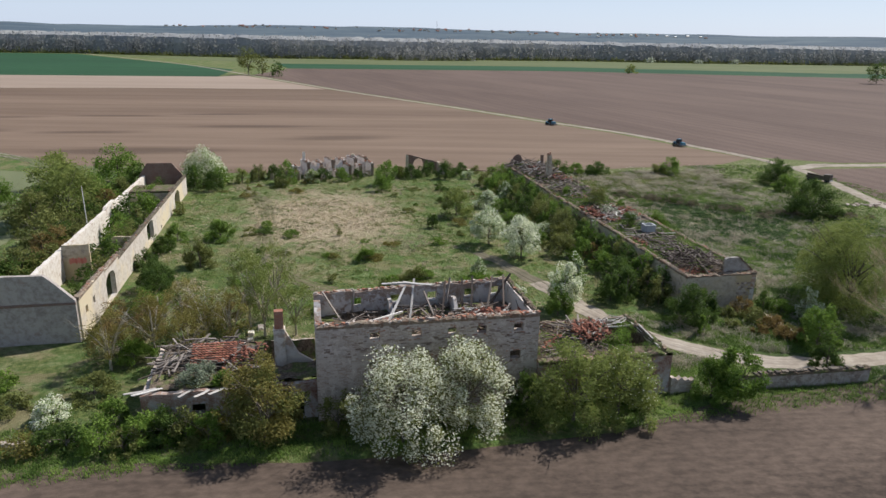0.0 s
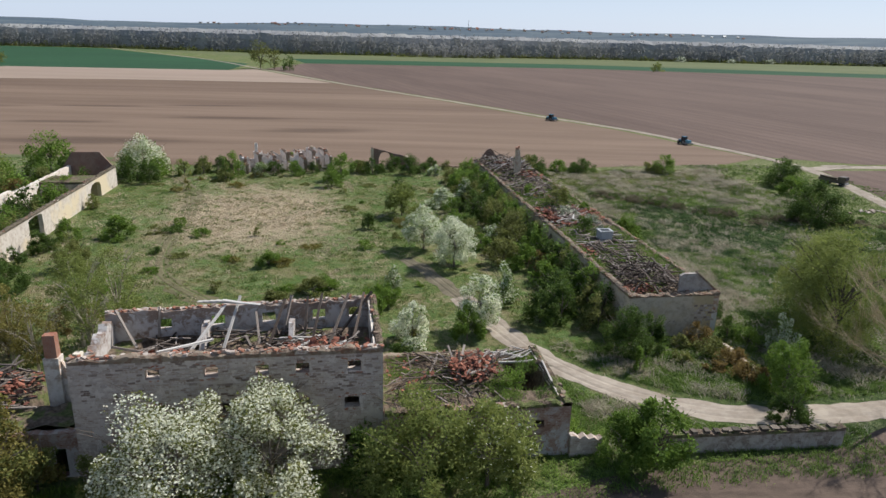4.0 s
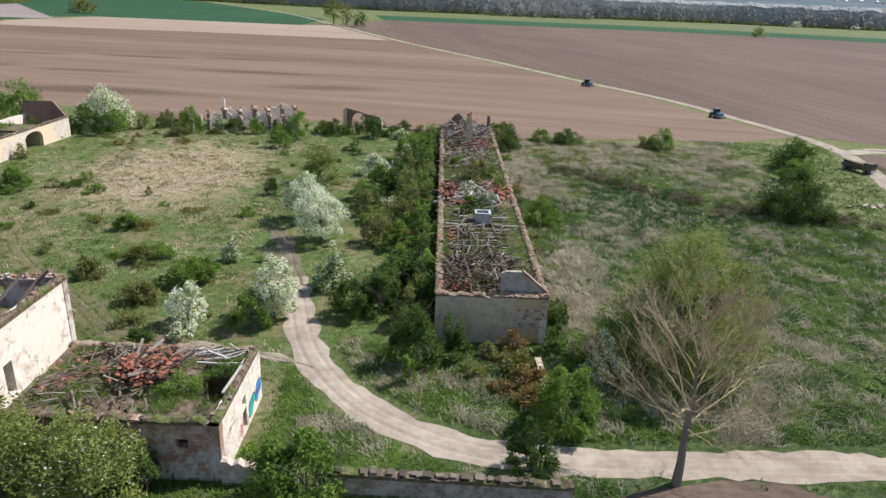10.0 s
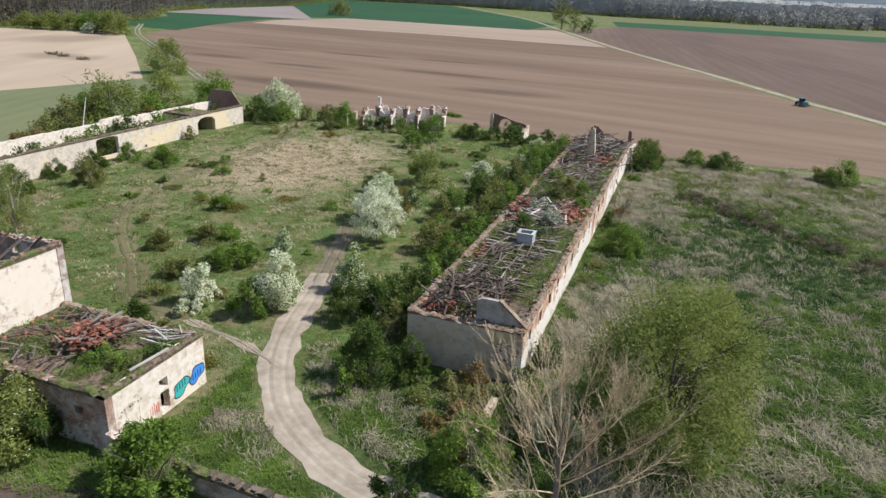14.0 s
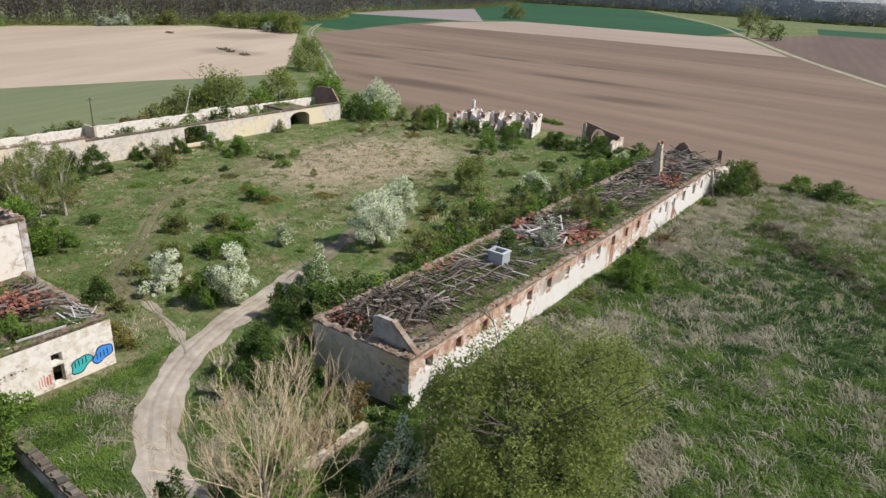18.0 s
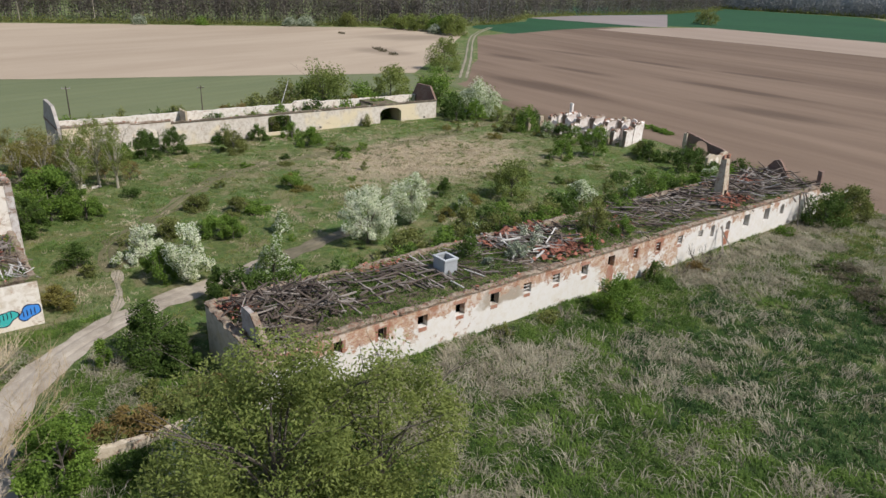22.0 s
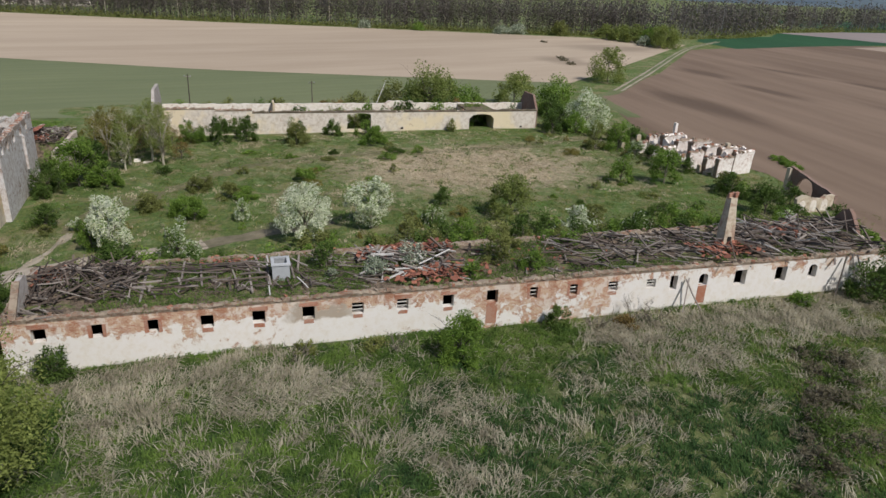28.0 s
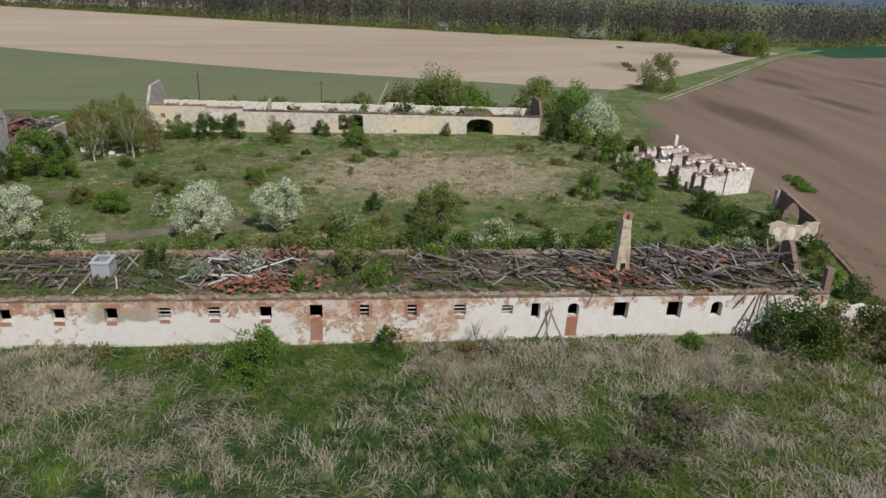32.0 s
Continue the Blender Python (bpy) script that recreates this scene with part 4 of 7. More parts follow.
wall_part("wall", annex, WALL_END, (AX1 - 0.61, AY1), (AX0 + 0.01, AY1), 0.6, -0.4, ATOP - 0.2, (), 0.45, 0.2, seed=23)
broken_cornice(AX1, AY0, AX1, AY1, ATOP + 0.08, 0.1, annex, 25, LOFT_BED)
broken_cornice(AX0 + 0.1, AY0, AX1 - 0.7, AY0, ATOP + 0.08, 0.1, annex, 26, LOFT_BED)
broken_cornice(AX1 - 0.7, AY1, AX0 + 0.1, AY1, ATOP - 0.1, 0.08, annex, 27, CORNICE)
bed("loft_floor", AX0 + 0.05, AY0 + 0.61, AX1 - 0.61, AY1 - 0.61, ATOP - 0.35, annex, 0.4, label="fallen roof covered by soil and weeds", grid=0.45, holes=[(29.7, 56.4, 31.9, 60.6, 0.5)])
stub = thing("wall_stub", (34, 52.8, 0), "broken end of a block wall beside the annex", "wall")
wall_part("masonry", stub, WALL_STONE, (AX1 + 0.01, 52.75), (35.1, 52.75), 0.55, -0.3, lambda u: 1.7 - 0.12 * u, (), 0.35, 0.25, seed=24)

# ---- the low wing west of the house ----
WX0, WX1, WY0, WY1, WTOP = -14.9, -0.42, 54.4, 63.2, 3.4
wing = thing("west_wing", (-8, 59, 0), "low wing with a caved-in tiled roof", "ruin")
wall_part("wall", wing, WALL_ANNEX, (WX0, WY0), (WX1 - 0.01, WY0), 0.55, -0.4, WTOP, [(4.0, 5.1, 1.3, 2.2, 0), (12.4, 13.3, 0.1, 2.2, 0)], 0.5, 0.1, seed=31, label="south wall with patches of white plaster")
wall_part("wall", wing, WALL_STONE, (WX0, WY1), (WX0, WY0 + 0.56), 0.55, -0.4, WTOP - 0.1, (), 0.5, 0.15, seed=32)
wall_part("wall", wing, WALL_STONE, (WX1 - 0.01, WY1 + 0.55), (WX0, WY1 + 0.55), 0.55, -0.4, WTOP, (), 0.5, 0.15, seed=33)
bed("loft_floor", WX0 + 0.55, WY0 + 0.55, WX1 - 0.02, WY1, WTOP + 0.1, wing, 0.35, label="sagging roof under rubble", holes=[(-5.8, 58.5, -0.4, 63.2, 1.6)])
wch = thing("chimney", (-3.6, 59.3, 3.3), "white plastered chimney with a red brick head", "chimney")
put(part("shaft", slab(-4.1, 58.9, 2.2, -3.1, 59.8, 6.6, 0.02), WALL_BRIGHT, None, "white plastered stack"), wch)
put(part("head", slab(-4.0, 59.0, 6.6, -3.2, 59.7, 8.3, 0.02), BRICK, None, "red brick head"), wch)
bm = bmesh.new()
prism(bm, [(-3.1, 2.5), (-3.1, 6.3), (-1.9, 3.9), (-0.6, 3.0), (-0.6, 2.5)], 0.35, lambda u, w, z: (u, 59.2 + w, z))
put(part("breast", bm, WALL_BRIGHT, None, "sloping white chimney breast"), wch)

# ---- the barn with arches on the west side ----
BX0, BX1, BY0, BY1, BTOP = -33.5, -25.0, 74.4, 147.2, 4.3
barn = thing("barn", (-29, 111, 0), "long roofless barn with wide arched gateways", "ruin")
fr = [(76.6, 0.85, 2.4, 3.3, 0), (79.4, 0.85, 2.4, 3.3, 0), (86.6, 4.2, 0.2, 3.75, 0.9), (110.6, 4.6, 0.8, 3.9, 0.3), (135.4, 5.2, 0.3, 3.5, 0.9)]
wall_part("wall", barn, WALL_BARN, (BX1, BY0), (BX1, BY1), 0.6, -0.4, lambda u: BTOP + (0.65 if u < 10 else 0.35 if u < 16.5 else -0.1), [(y - BY0 - w / 2, y - BY0 + w / 2, s, h, r) for y, w, s, h, r in fr], 0.7, 0.12, seed=41, label="yard wall of ochre and white plaster")
bk = [(133.5, 4.6, 0.3, 3.5, 0.9)]
wall_part("wall", barn, WALL_BRIGHT, (BX0, BY1), (BX0, BY0 + 0.5), 0.6, -0.4, lambda u: BTOP + 0.1 + (0.5 if 24 < u < 30 else 0), [(BY1 - y - w / 2, BY1 - y + w / 2, s, h, r) for y, w, s, h, r in bk], 0.7, 0.12, seed=42, label="white back wall")
bm = bmesh.new()
prism(bm, [(-37.2, -0.4), (-37.2, 4.9), (-34.6, 7.9), (-28.0, 7.8), (-27.5, 7.4), (-25.2, 4.9), (-25.2, -0.4)], 0.5, lambda u, w, z: (u, 73.88 + w, z))
put(part("gable", bm, GABLE_GREY, None, "grey rendered half-hipped gable"), barn)
put(part("gable_ledge", slab(-37.2, 73.76, 4.45, -25.15, 73.878, 4.72, 0.04), BRICK_DARK, None, "brick string course"), barn)
bm = bmesh.new()
prism(bm, [(-34.2, 0.2), (-34.2, 4.3), (-32.4, 6.9), (-27.6, 6.9), (-25.6, 4.3), (-25.6, 0.2)], 0.45, lambda u, w, z: (u, 147.25 + w, z))
put(part("gable", bm, BRICK_DARK, None, "dark red brick half-hipped gable"), barn)
for y, h, x0, x1 in ((94.8, 5.1, BX0 + 0.6, -29.5), (103.5, 3.6, -29.4, BX1 - 0.6)):
    wall_part("partition", barn, WALL_END, (x0, y), (x1, y), 0.35, -0.2, h, (), 0.6, 0.1, seed=int(y), label="cross wall")
broken_cornice(BX1, BY0, BX1, BY0 + 10, BTOP + 0.72, 0.1, barn, 43, CORNICE)
broken_cornice(BX1, BY0 + 10, BX1, BY0 + 16.5, BTOP + 0.42, 0.1, barn, 44, CORNICE, 0.2)
broken_cornice(BX1, BY0 + 16.5, BX1, BY1, BTOP + 0.0, 0.1, barn, 45, RUBBLE, 0.1)
for y0, y1 in ((132.6, 138.2),):
    # vaulted gateways: side walls and an overgrown vault
    put(part("vault", slab(BX0 + 0.6, y0, 3.75, BX1 - 0.6, y1, 4.15, 0.05), LOFT_BED, None, "overgrown vault over the gateway"), barn)
    for yy in (y0, y1 - 0.3):
        put(part("gateway_wall", slab(BX0 + 0.6, yy, -0.2, BX1 - 0.6, yy + 0.3, 3.75), WALL_END, None, "gateway side wall"), barn)
# drains are near-black slabs: painted shade in place of cut holes
for y in (99.0, 119.0, 144.0):
    put(part("drain_hole", slab(-25.1, y - 0.25, 0.7, -24.98, y + 0.25, 1.1, 0.03), PAINTED_SHADE, None, "small drain opening, a slab painted as shade"), barn)

# ---- the ruined row and the gate arch on the north side ----
ruin = thing("ruined_row", (6, 162, 0.6), "row of small roofless vaulted rooms with white walls", "ruin")


def vault_pier(x, y, deep, top, flare, seed):
    """A cross wall that widens upwards into the springing of two lost vaults: white faces, bare brick end and crest."""
    r = random.Random(seed)
    ca, sa = math.cos(radians(17)), math.sin(radians(17))
    at = lambda u, w, z: (x + u * ca - w * sa, y + u * sa + w * ca, z)
    side = [(0.28 + flare * (k / 5) ** 2.4 * r.uniform(0.85, 1.1), 0.2 + (top - 0.2) * k / 5) for k in range(6)]
    other = [(-0.28 - flare * r.uniform(0.6, 1.0) * (k / 5) ** 2.4, 0.2 + (top - 0.2) * k / 5) for k in range(6)]
    bm = bmesh.new()
    prism(bm, side + [(0.2, top + r.uniform(0.05, 0.3)), (-0.3, top + r.uniform(-0.2, 0.2))] + other[::-1], deep, at)
    put(part("cross_wall", bm, WALL_ROW, None, "white plastered cross wall with the springing of a vault"), ruin)
    bm = bmesh.new()
    rings = []
    for k in range(9):
        prof = [(other[-1][0] - 0.04, top - 0.06), (side[-1][0] + 0.04, top - 0.06), (side[-1][0] - 0.1, top + r.uniform(0.0, 0.16)), (r.uniform(-0.3, 0.3), top + r.uniform(0.02, 0.4)), (other[-1][0] + 0.1, top + r.uniform(0.0, 0.16))]
        rings.append([bm.verts.new(at(u, deep * k / 8, z)) for u, z in prof])
    for lo, hi in zip(rings, rings[1:]):
        for k in range(5):
            bm.faces.new((lo[k], lo[(k + 1) % 5], hi[(k + 1) % 5], hi[k]))
    bm.faces.new(rings[0][::-1])
    bm.faces.new(rings[-1])
    put(part("crest", bm, CORNICE, None, "crumbled brick crest"), ruin)
    bm = bmesh.new()
    prism(bm, [(u * 0.96, z) for u, z in side + other[::-1]], 0.12, lambda u, w, z: at(u, w - 0.125, z - 0.03))
    put(part("wall_end", bm, CORNICE, None, "bare brown brick end"), ruin)
    for k in range(7):
        w = deep * (k + r.random()) / 7
        px, py, pz = at(r.uniform(-0.5, 0.5), w, top + r.uniform(0.0, 0.2))
        put(part("crest_stone", slab(px - 0.2, py - 0.2, pz - 0.2, px + 0.2, py + 0.2, pz + r.uniform(0.05, 0.3), 0.08), CORNICE if k % 3 else BRICK, None), ruin)


ROW_A = radians(17)
row_at = lambda u, w: (-1.6 + u * math.cos(ROW_A) - w * math.sin(ROW_A), 155.7 + u * math.sin(ROW_A) + w * math.cos(ROW_A))
# along the row: place, height and reach of the front piece, height of the rear piece, flare of the vault
CROSS = ((0.0, 2.2, 2.0, 3.2, 0.15), (3.2, 2.0, 2.6, 4.0, 0.3), (6.2, 2.6, 3.4, 3.6, 0.25), (9.2, 1.8, 2.2, 4.1, 0.35), (12.0, 3.1, 3.8, 3.9, 0.3), (14.9, 2.8, 3.2, 4.2, 0.3), (17.6, 3.4, 3.9, 4.1, 0.2))
for n, (u, low, reach, top, flare) in enumerate(CROSS):
    x, y = row_at(u, 4.2)
    vault_pier(x, y, 4.9, top + 0.2, flare, 60 + n)
    x, y = row_at(u, 4.1 - reach)
    vault_pier(x, y, reach - 0.2, low + 0.3, flare * 0.6, 160 + n)
for n, (a, b) in enumerate(zip(CROSS, CROSS[1:])):
    back = (2.4, 3.3, 3.0, 2.2, 3.5, 3.8)[n]
    wide = b[0] - a[0] - 0.7
    wall_part("back_wall", ruin, WALL_ROW, row_at(a[0] + 0.35, 8.6), row_at(b[0] - 0.35, 8.6), 0.45, 0.2, lambda u, back=back: back + 0.5 + 0.35 * math.sin(2.3 * u), [(wide / 2 - 0.5, wide / 2 + 0.45, 1.0, 2.6, 0.4)] if n % 2 else (), 0.3, 0.35, seed=70 + n, label="white rear wall of a lost room")
    mid = (2.2, 3.2, 1.9, 3.3, 2.6, 3.5)[n]
    wall_part("inner_wall", ruin, WALL_ROW, row_at(a[0] + 0.35, 4.0), row_at(b[0] - 0.35, 4.0), 0.4, 0.2, lambda u, mid=mid: mid + 0.4 + 0.4 * math.sin(3.1 * u + n), [(wide / 2 - 0.45, wide / 2 + 0.45, 0.4, 2.2, 0.4)] if mid > 2 else (), 0.25, 0.35, seed=90 + n, label="broken white inner wall with a doorway")
    if n in (1, 4, 5):
        wall_part("front_wall", ruin, WALL_CHIM, row_at(a[0] + 0.35, 0.3), row_at(b[0] - 0.35, 0.3), 0.45, 0.2, lambda u, n=n: 1.6 + 0.5 * math.sin(u * 1.7 + n), [(wide / 2 - 0.5, wide / 2 + 0.5, 0.7, 1.6, 0.3)], 0.3, 0.35, seed=110 + n, label="crumbling brown front wall")
for (u, w), (h, nm) in zip(((-3.2, 1.2), (-1.6, 3.4), (-5.0, 6.0)), ((2.8, 1), (3.0, 2), (2.6, 3))):
    x, y = row_at(u, w)
    put(part("wall_pier", slab(x - 0.35, y - 0.35, 0.2, x + 0.35, y + 0.35, h + 0.4, 0.1), WALL_CHIM, None, "single standing brown pier"), ruin)
for u, w, z0, z1, mat in ((3.1, 7.4, 4.2, 6.2, WALL_ROW), (15.0, 6.0, 4.4, 5.2, WALL_CHIM)):
    x, y = row_at(u, w)
    put(part("chimney_stump", slab(x - 0.28, y - 0.28, z0, x + 0.28, y + 0.28, z1, 0.05), mat, None, "stump of a chimney"), ruin)

arch = thing("gate_arch", (28, 165, 0.6), "dark wall fragment with a round arched opening", "ruin")
wall_part("arch_wall", arch, BRICK_DARK, (24.4, 166.6), (32.4, 167.5), 0.6, 0.2, lambda u: 4.9 - 0.28 * u, [(1.6, 4.4, 0.7, 3.7, 1.4)], 0.35, 0.12, seed=81, label="dark brick wall with an arch")
put(part("arch_pier", slab(24.1, 166.2, 0.2, 24.75, 166.9, 4.6, 0.06), WALL_CHIM, None, "pale pier beside the arch"), arch)
wall_part("side_wall", arch, WALL_CHIM, (33.0, 160.6), (32.6, 167.2), 0.5, 0.2, lambda u: 2.8 + 0.25 * math.sin(u * 1.3), (), 0.4, 0.25, seed=82, label="pinkish plastered wall with niches")
for yy in (161.6, 163.6, 165.6):
    bm = bmesh.new()
    prism(bm, [(-0.5, 0.8), (-0.5, 1.9)] + [(-0.5 * math.cos(t), 1.9 + 0.5 * math.sin(t)) for t in (0.5, 1.05, 1.57, 2.1, 2.65)] + [(0.5, 1.9), (0.5, 0.8)], 0.08, lambda u, w, z, yy=yy: (33.0 - 0.06 * (yy - 160.6) + w - 0.03, yy + u, z))
    put(part("niche", bm, WALL_BRIGHT, None, "white round-headed niche"), arch)
north_wall = thing("boundary_wall", (40, 163, 0.5), "low dark boundary wall by the field", "wall")
wall_part("masonry", north_wall, BRICK_DARK, (32.8, 167.7), (47.0, 163.0), 0.45, 0.2, 0.9, (), 0.6, 0.12, seed=83)
wall_part("masonry", north_wall, BRICK_DARK, (47.2, 163.0), (60.0, 159.6), 0.45, 0.2, 0.8, (), 0.6, 0.12, seed=84)
shed = thing("ruined_shed", (58, 158, 0.5), "remains of a white shed wall with a window", "ruin")
wall_part("wall", shed, WALL_BRIGHT, (55.0, 153.4), (55.2, 161.6), 0.45, 0.0, lambda u: 3.4 - 0.1 * u, [(5.0, 6.2, 1.7, 2.7, 0)], 0.4, 0.4, seed=85)

# ---- boundary walls in front ----
bw = thing("boundary_wall", (45, 52.4, 0), "long weathered block wall with a pale patchy coping", "wall")
wall_part("masonry", bw, WALL_FRONT, (38.6, 52.2), (53.8, 51.6), 0.55, -0.3, 1.55, (), 0.5, 0.06, seed=91)
wall_part("coping", bw, LOFT_BED, (38.55, 52.12), (53.8, 51.52), 0.68, 1.4, 1.66, (), 0.35, 0.12, seed=92, label="mossy coping")
lw = thing("garden_wall", (53.8, 66, 0), "low plastered wall running to the stable", "wall")
wall_part("masonry", lw, WALL_CHIM, (54.2, 61.4), (54.2, 68.6), 0.5, -0.3, lambda u: 1.0 - 0.05 * u, (), 0.4, 0.25, seed=93)
fw = thing("foundation_wall", (-19, 55, 0), "overgrown low wall remains", "wall")
wall_part("masonry", fw, WALL_STONE, (-36, 53.6), (-15.2, 53.6), 0.5, -0.3, lambda u: 0.35 + 0.25 * math.sin(u * 0.8), (), 0.5, 0.12, seed=94)

# ---- trees and shrubs ----
def crown_points(r, h, z0, n, seed, clumps=14, spread=0.38, hollow=0.35, squash=1.0, shrub=False):
    """Places of leaves: clumps strewn through an uneven crown that is widest below its middle."""
    g = np.random.default_rng(seed)
    c = g.normal(size=(clumps, 3))
    c /= np.linalg.norm(c, axis=1)[:, None]
    c *= (g.uniform(hollow, 0.95, clumps) ** 0.6)[:, None]
    if shrub:
        c[:, 2] = np.abs(c[:, 2]) * 1.5 - 0.62
    c[:, :2] *= (1.0 - 0.28 * np.clip(c[:, 2], 0, 1))[:, None]
    size = g.uniform(0.55, 1.3, clumps) * spread
    pick = g.integers(0, clumps, n)
    d = g.normal(size=(n, 3))
    d /= np.linalg.norm(d, axis=1)[:, None]
    p = c[pick] + d * (size[pick] * g.uniform(0.1, 1, n) ** 0.4)[:, None]
    lo, hi = np.quantile(p[:, 2], 0.01), np.quantile(p[:, 2], 0.995)
    wide = np.quantile(np.hypot(p[:, 0], p[:, 1]), 0.97)
    out = np.empty_like(p)
    out[:, 0], out[:, 1] = p[:, 0] * r / wide, p[:, 1] * r * squash / wide
    out[:, 2] = z0 + (p[:, 2] - lo) / (hi - lo) * (h - z0)
    return out[out[:, 2] > 0.0]


def limbs(r, h, seed, many=6, thick=None, twigs=2, bare=False, lean=0.0):
    q = random.Random(seed)
    verts, faces = [], []
    t = thick or 0.016 * h + 0.03
    fork = h * (0.28 if bare else 0.22)
    tube(verts, faces, [(0, 0, -0.3), (0.05 * t, 0, fork * 0.5), (lean * fork, 0, fork), (lean * h * 0.6, 0.1, h * 0.62), (lean * h, 0.0, h * (0.97 if bare else 0.8))], [t * 1.25, t, t * 0.8, t * 0.4, t * 0.08])
    for k in range(many):
        a = 2 * math.pi * (k / many + q.uniform(-0.08, 0.08))
        z = fork * q.uniform(0.75, 1.9)
        out, up = r * q.uniform(0.6, 0.98), h * q.uniform(0.6, 0.97)
        mid = (math.cos(a) * out * 0.45, math.sin(a) * out * 0.45, z + (up - z) * 0.55)
        end = (math.cos(a) * out, math.sin(a) * out, up)
        tube(verts, faces, [(lean * z, 0, z), mid, end], [t * 0.5, t * 0.3, t * 0.06], 5)
        for _ in range(twigs):
            f = q.uniform(0.25, 0.95)
            s = [mid[i] + (end[i] - mid[i]) * f if f > 0.5 else mid[i] * f * 2 for i in range(3)]
            s[2] = max(s[2], z)
            b = a + q.uniform(-1.2, 1.2)
            l = r * q.uniform(0.25, 0.5)
            e = (s[0] + math.cos(b) * l, s[1] + math.sin(b) * l, s[2] + l * q.uniform(0.3, 1.0))
            tube(verts, faces, [s, tuple((s[i] + e[i]) / 2 + q.uniform(-0.05, 0.05) * l for i in range(3)), e], [t * 0.17, t * 0.11, t * 0.03], 4)
    return verts, faces


made_count = [0]


def plant(name, x, y, h, r, leaves, label, category, blossom=0.0, dense=1.0, leaf_size=0.2, z0=None, bark=None, group="", many=6, clumps=None, squash=1.0, twigs=2, on=None):
    """A tree or shrub: trunk with limbs, crown of small leaves and, where it flowers, blossom."""
    made_count[0] += 1
    seed = 1000 + made_count[0]
    z = ground_z(x, y) - 0.05 if on is None else on
    th = thing(name, (x, y, z), label, category, group)
    th.rotation_euler = (0, 0, (seed * 2.4) % 6.28)
    shrub = h < 5.3 or r > h * 0.52
    z0 = (0.0 if shrub else h * 0.12) if z0 is None else z0
    v, f = limbs(r, h * 0.95, seed, many, twigs=twigs)
    part("trunk", mesh_of("trunk", v, f, bark or BARK), None, th)
    area = 4 * math.pi * ((r * r * 2 + (h * 0.5) ** 2) / 3)
    n = int(min(72000, max(350, dense * area / (leaf_size * leaf_size) * 1.5)))
    k = clumps or max(9, min(60, int(9 + area * 0.35)))
    spread = 0.34 if k < 20 else 0.25
    pts = crown_points(r, h, z0, n, seed, k, spread if k < 100 else 0.17, squash=squash, shrub=shrub)
    if blossom:
        g = np.random.default_rng(seed + 5)
        keep = g.random(len(pts)) < blossom
        part("blossom", quads_mesh("blossom", cards(pts[keep], leaf_size * 0.9, seed + 1, 0, 1.1, 0.55, 0.65), BLOSSOM), None, th, "clusters of white blossom")
        pts = pts[~keep]
    part("crown", quads_mesh("crown", cards(pts, leaf_size, seed, 0.1, 1.6, 0.35, 0.25), leaves), None, th)
    return th


W_TREE = "white-blossoming wild fruit tree with fresh green leaves"
S_GREEN = "rounded fresh green shrub in the grass"
S_DARK = "dense dark green shrub in rough grass"
S_OLIVE = "olive green shrub just coming into leaf"
# blossoming trees of the yard and outside: x, y, height, radius, share of blossom
for x, y, h, r, b in ((23.5, 73.3, 4.0, 2.0, 0.85), (23.8, 70.6, 1.6, 0.9, 0.7), (30.6, 75.2, 6.0, 2.2, 0.75), (31.4, 95.2, 6.6, 3.1, 0.8), (28.4, 103.2, 6.2, 3.0, 0.7), (34.8, 82.2, 4.7, 2.1, 0.4), (22.8, 88.4, 2.7, 1.1, 0.5),
                       (40.0, 131.5, 4.0, 3.2, 0.45), (34.5, 127.5, 3.4, 2.8, 0.6), (-22.6, 157.5, 8.0, 4.9, 0.65), (58.9, 66.6, 4.2, 1.7, 0.6), (-22.9, 57.5, 2.2, 1.7, 0.7), (39.0, 105.5, 2.6, 1.7, 0.5), (37.2, 155.2, 2.4, 1.5, 0.6), (1.0, 155.0, 3.0, 1.8, 0.4), (29.5, 110.5, 2.8, 1.8, 0.35)):
    plant("blossom_tree" if h > 3.5 else "blossom_shrub", x, y, h, r, LEAF_FRESH, W_TREE if h > 3.5 else "small shrub with white blossom", "tree" if h > 3.5 else "shrub", b, 1.6, 0.13 if h < 7 else 0.22, group="blossoming trees")
plant("blossom_tree", 6.4, 49.3, 8.7, 4.8, LEAF_OLIVE, "large wild pear tree covered in white blossom before the house", "tree", 0.6, 1.3, 0.15, 0.2, many=9, clumps=60)
plant("blossom_tree", 12.0, 50.2, 8.1, 4.1, LEAF_OLIVE, "white-blossoming tree leaning on the house front", "tree", 0.6, 1.3, 0.15, 0.2, many=7, clumps=48)
plant("tree", 21.6, 49.6, 7.6, 4.0, LEAF_WILLOW, "yellow-green leafing tree before the annex", "tree", 0, 1.0, 0.155, 0.3, many=8, clumps=48)
plant("tree", 26.0, 50.0, 6.6, 3.6, LEAF_WILLOW, "yellow-green leafing tree before the annex", "tree", 0.03, 1.0, 0.155, 0.3, many=7, clumps=42)
plant("tree", -4.8, 51.2, 7.6, 3.4, LEAF_YELLOW, "brownish young tree just coming into leaf", "tree", 0, 0.7, 0.15, 0.5, many=8, clumps=38)
plant("tree", -4.5, 50.9, 6.8, 3.2, LEAF_OLIVE, "brownish young tree just coming into leaf", "tree", 0, 0.6, 0.15, 0.5, many=5, clumps=38)
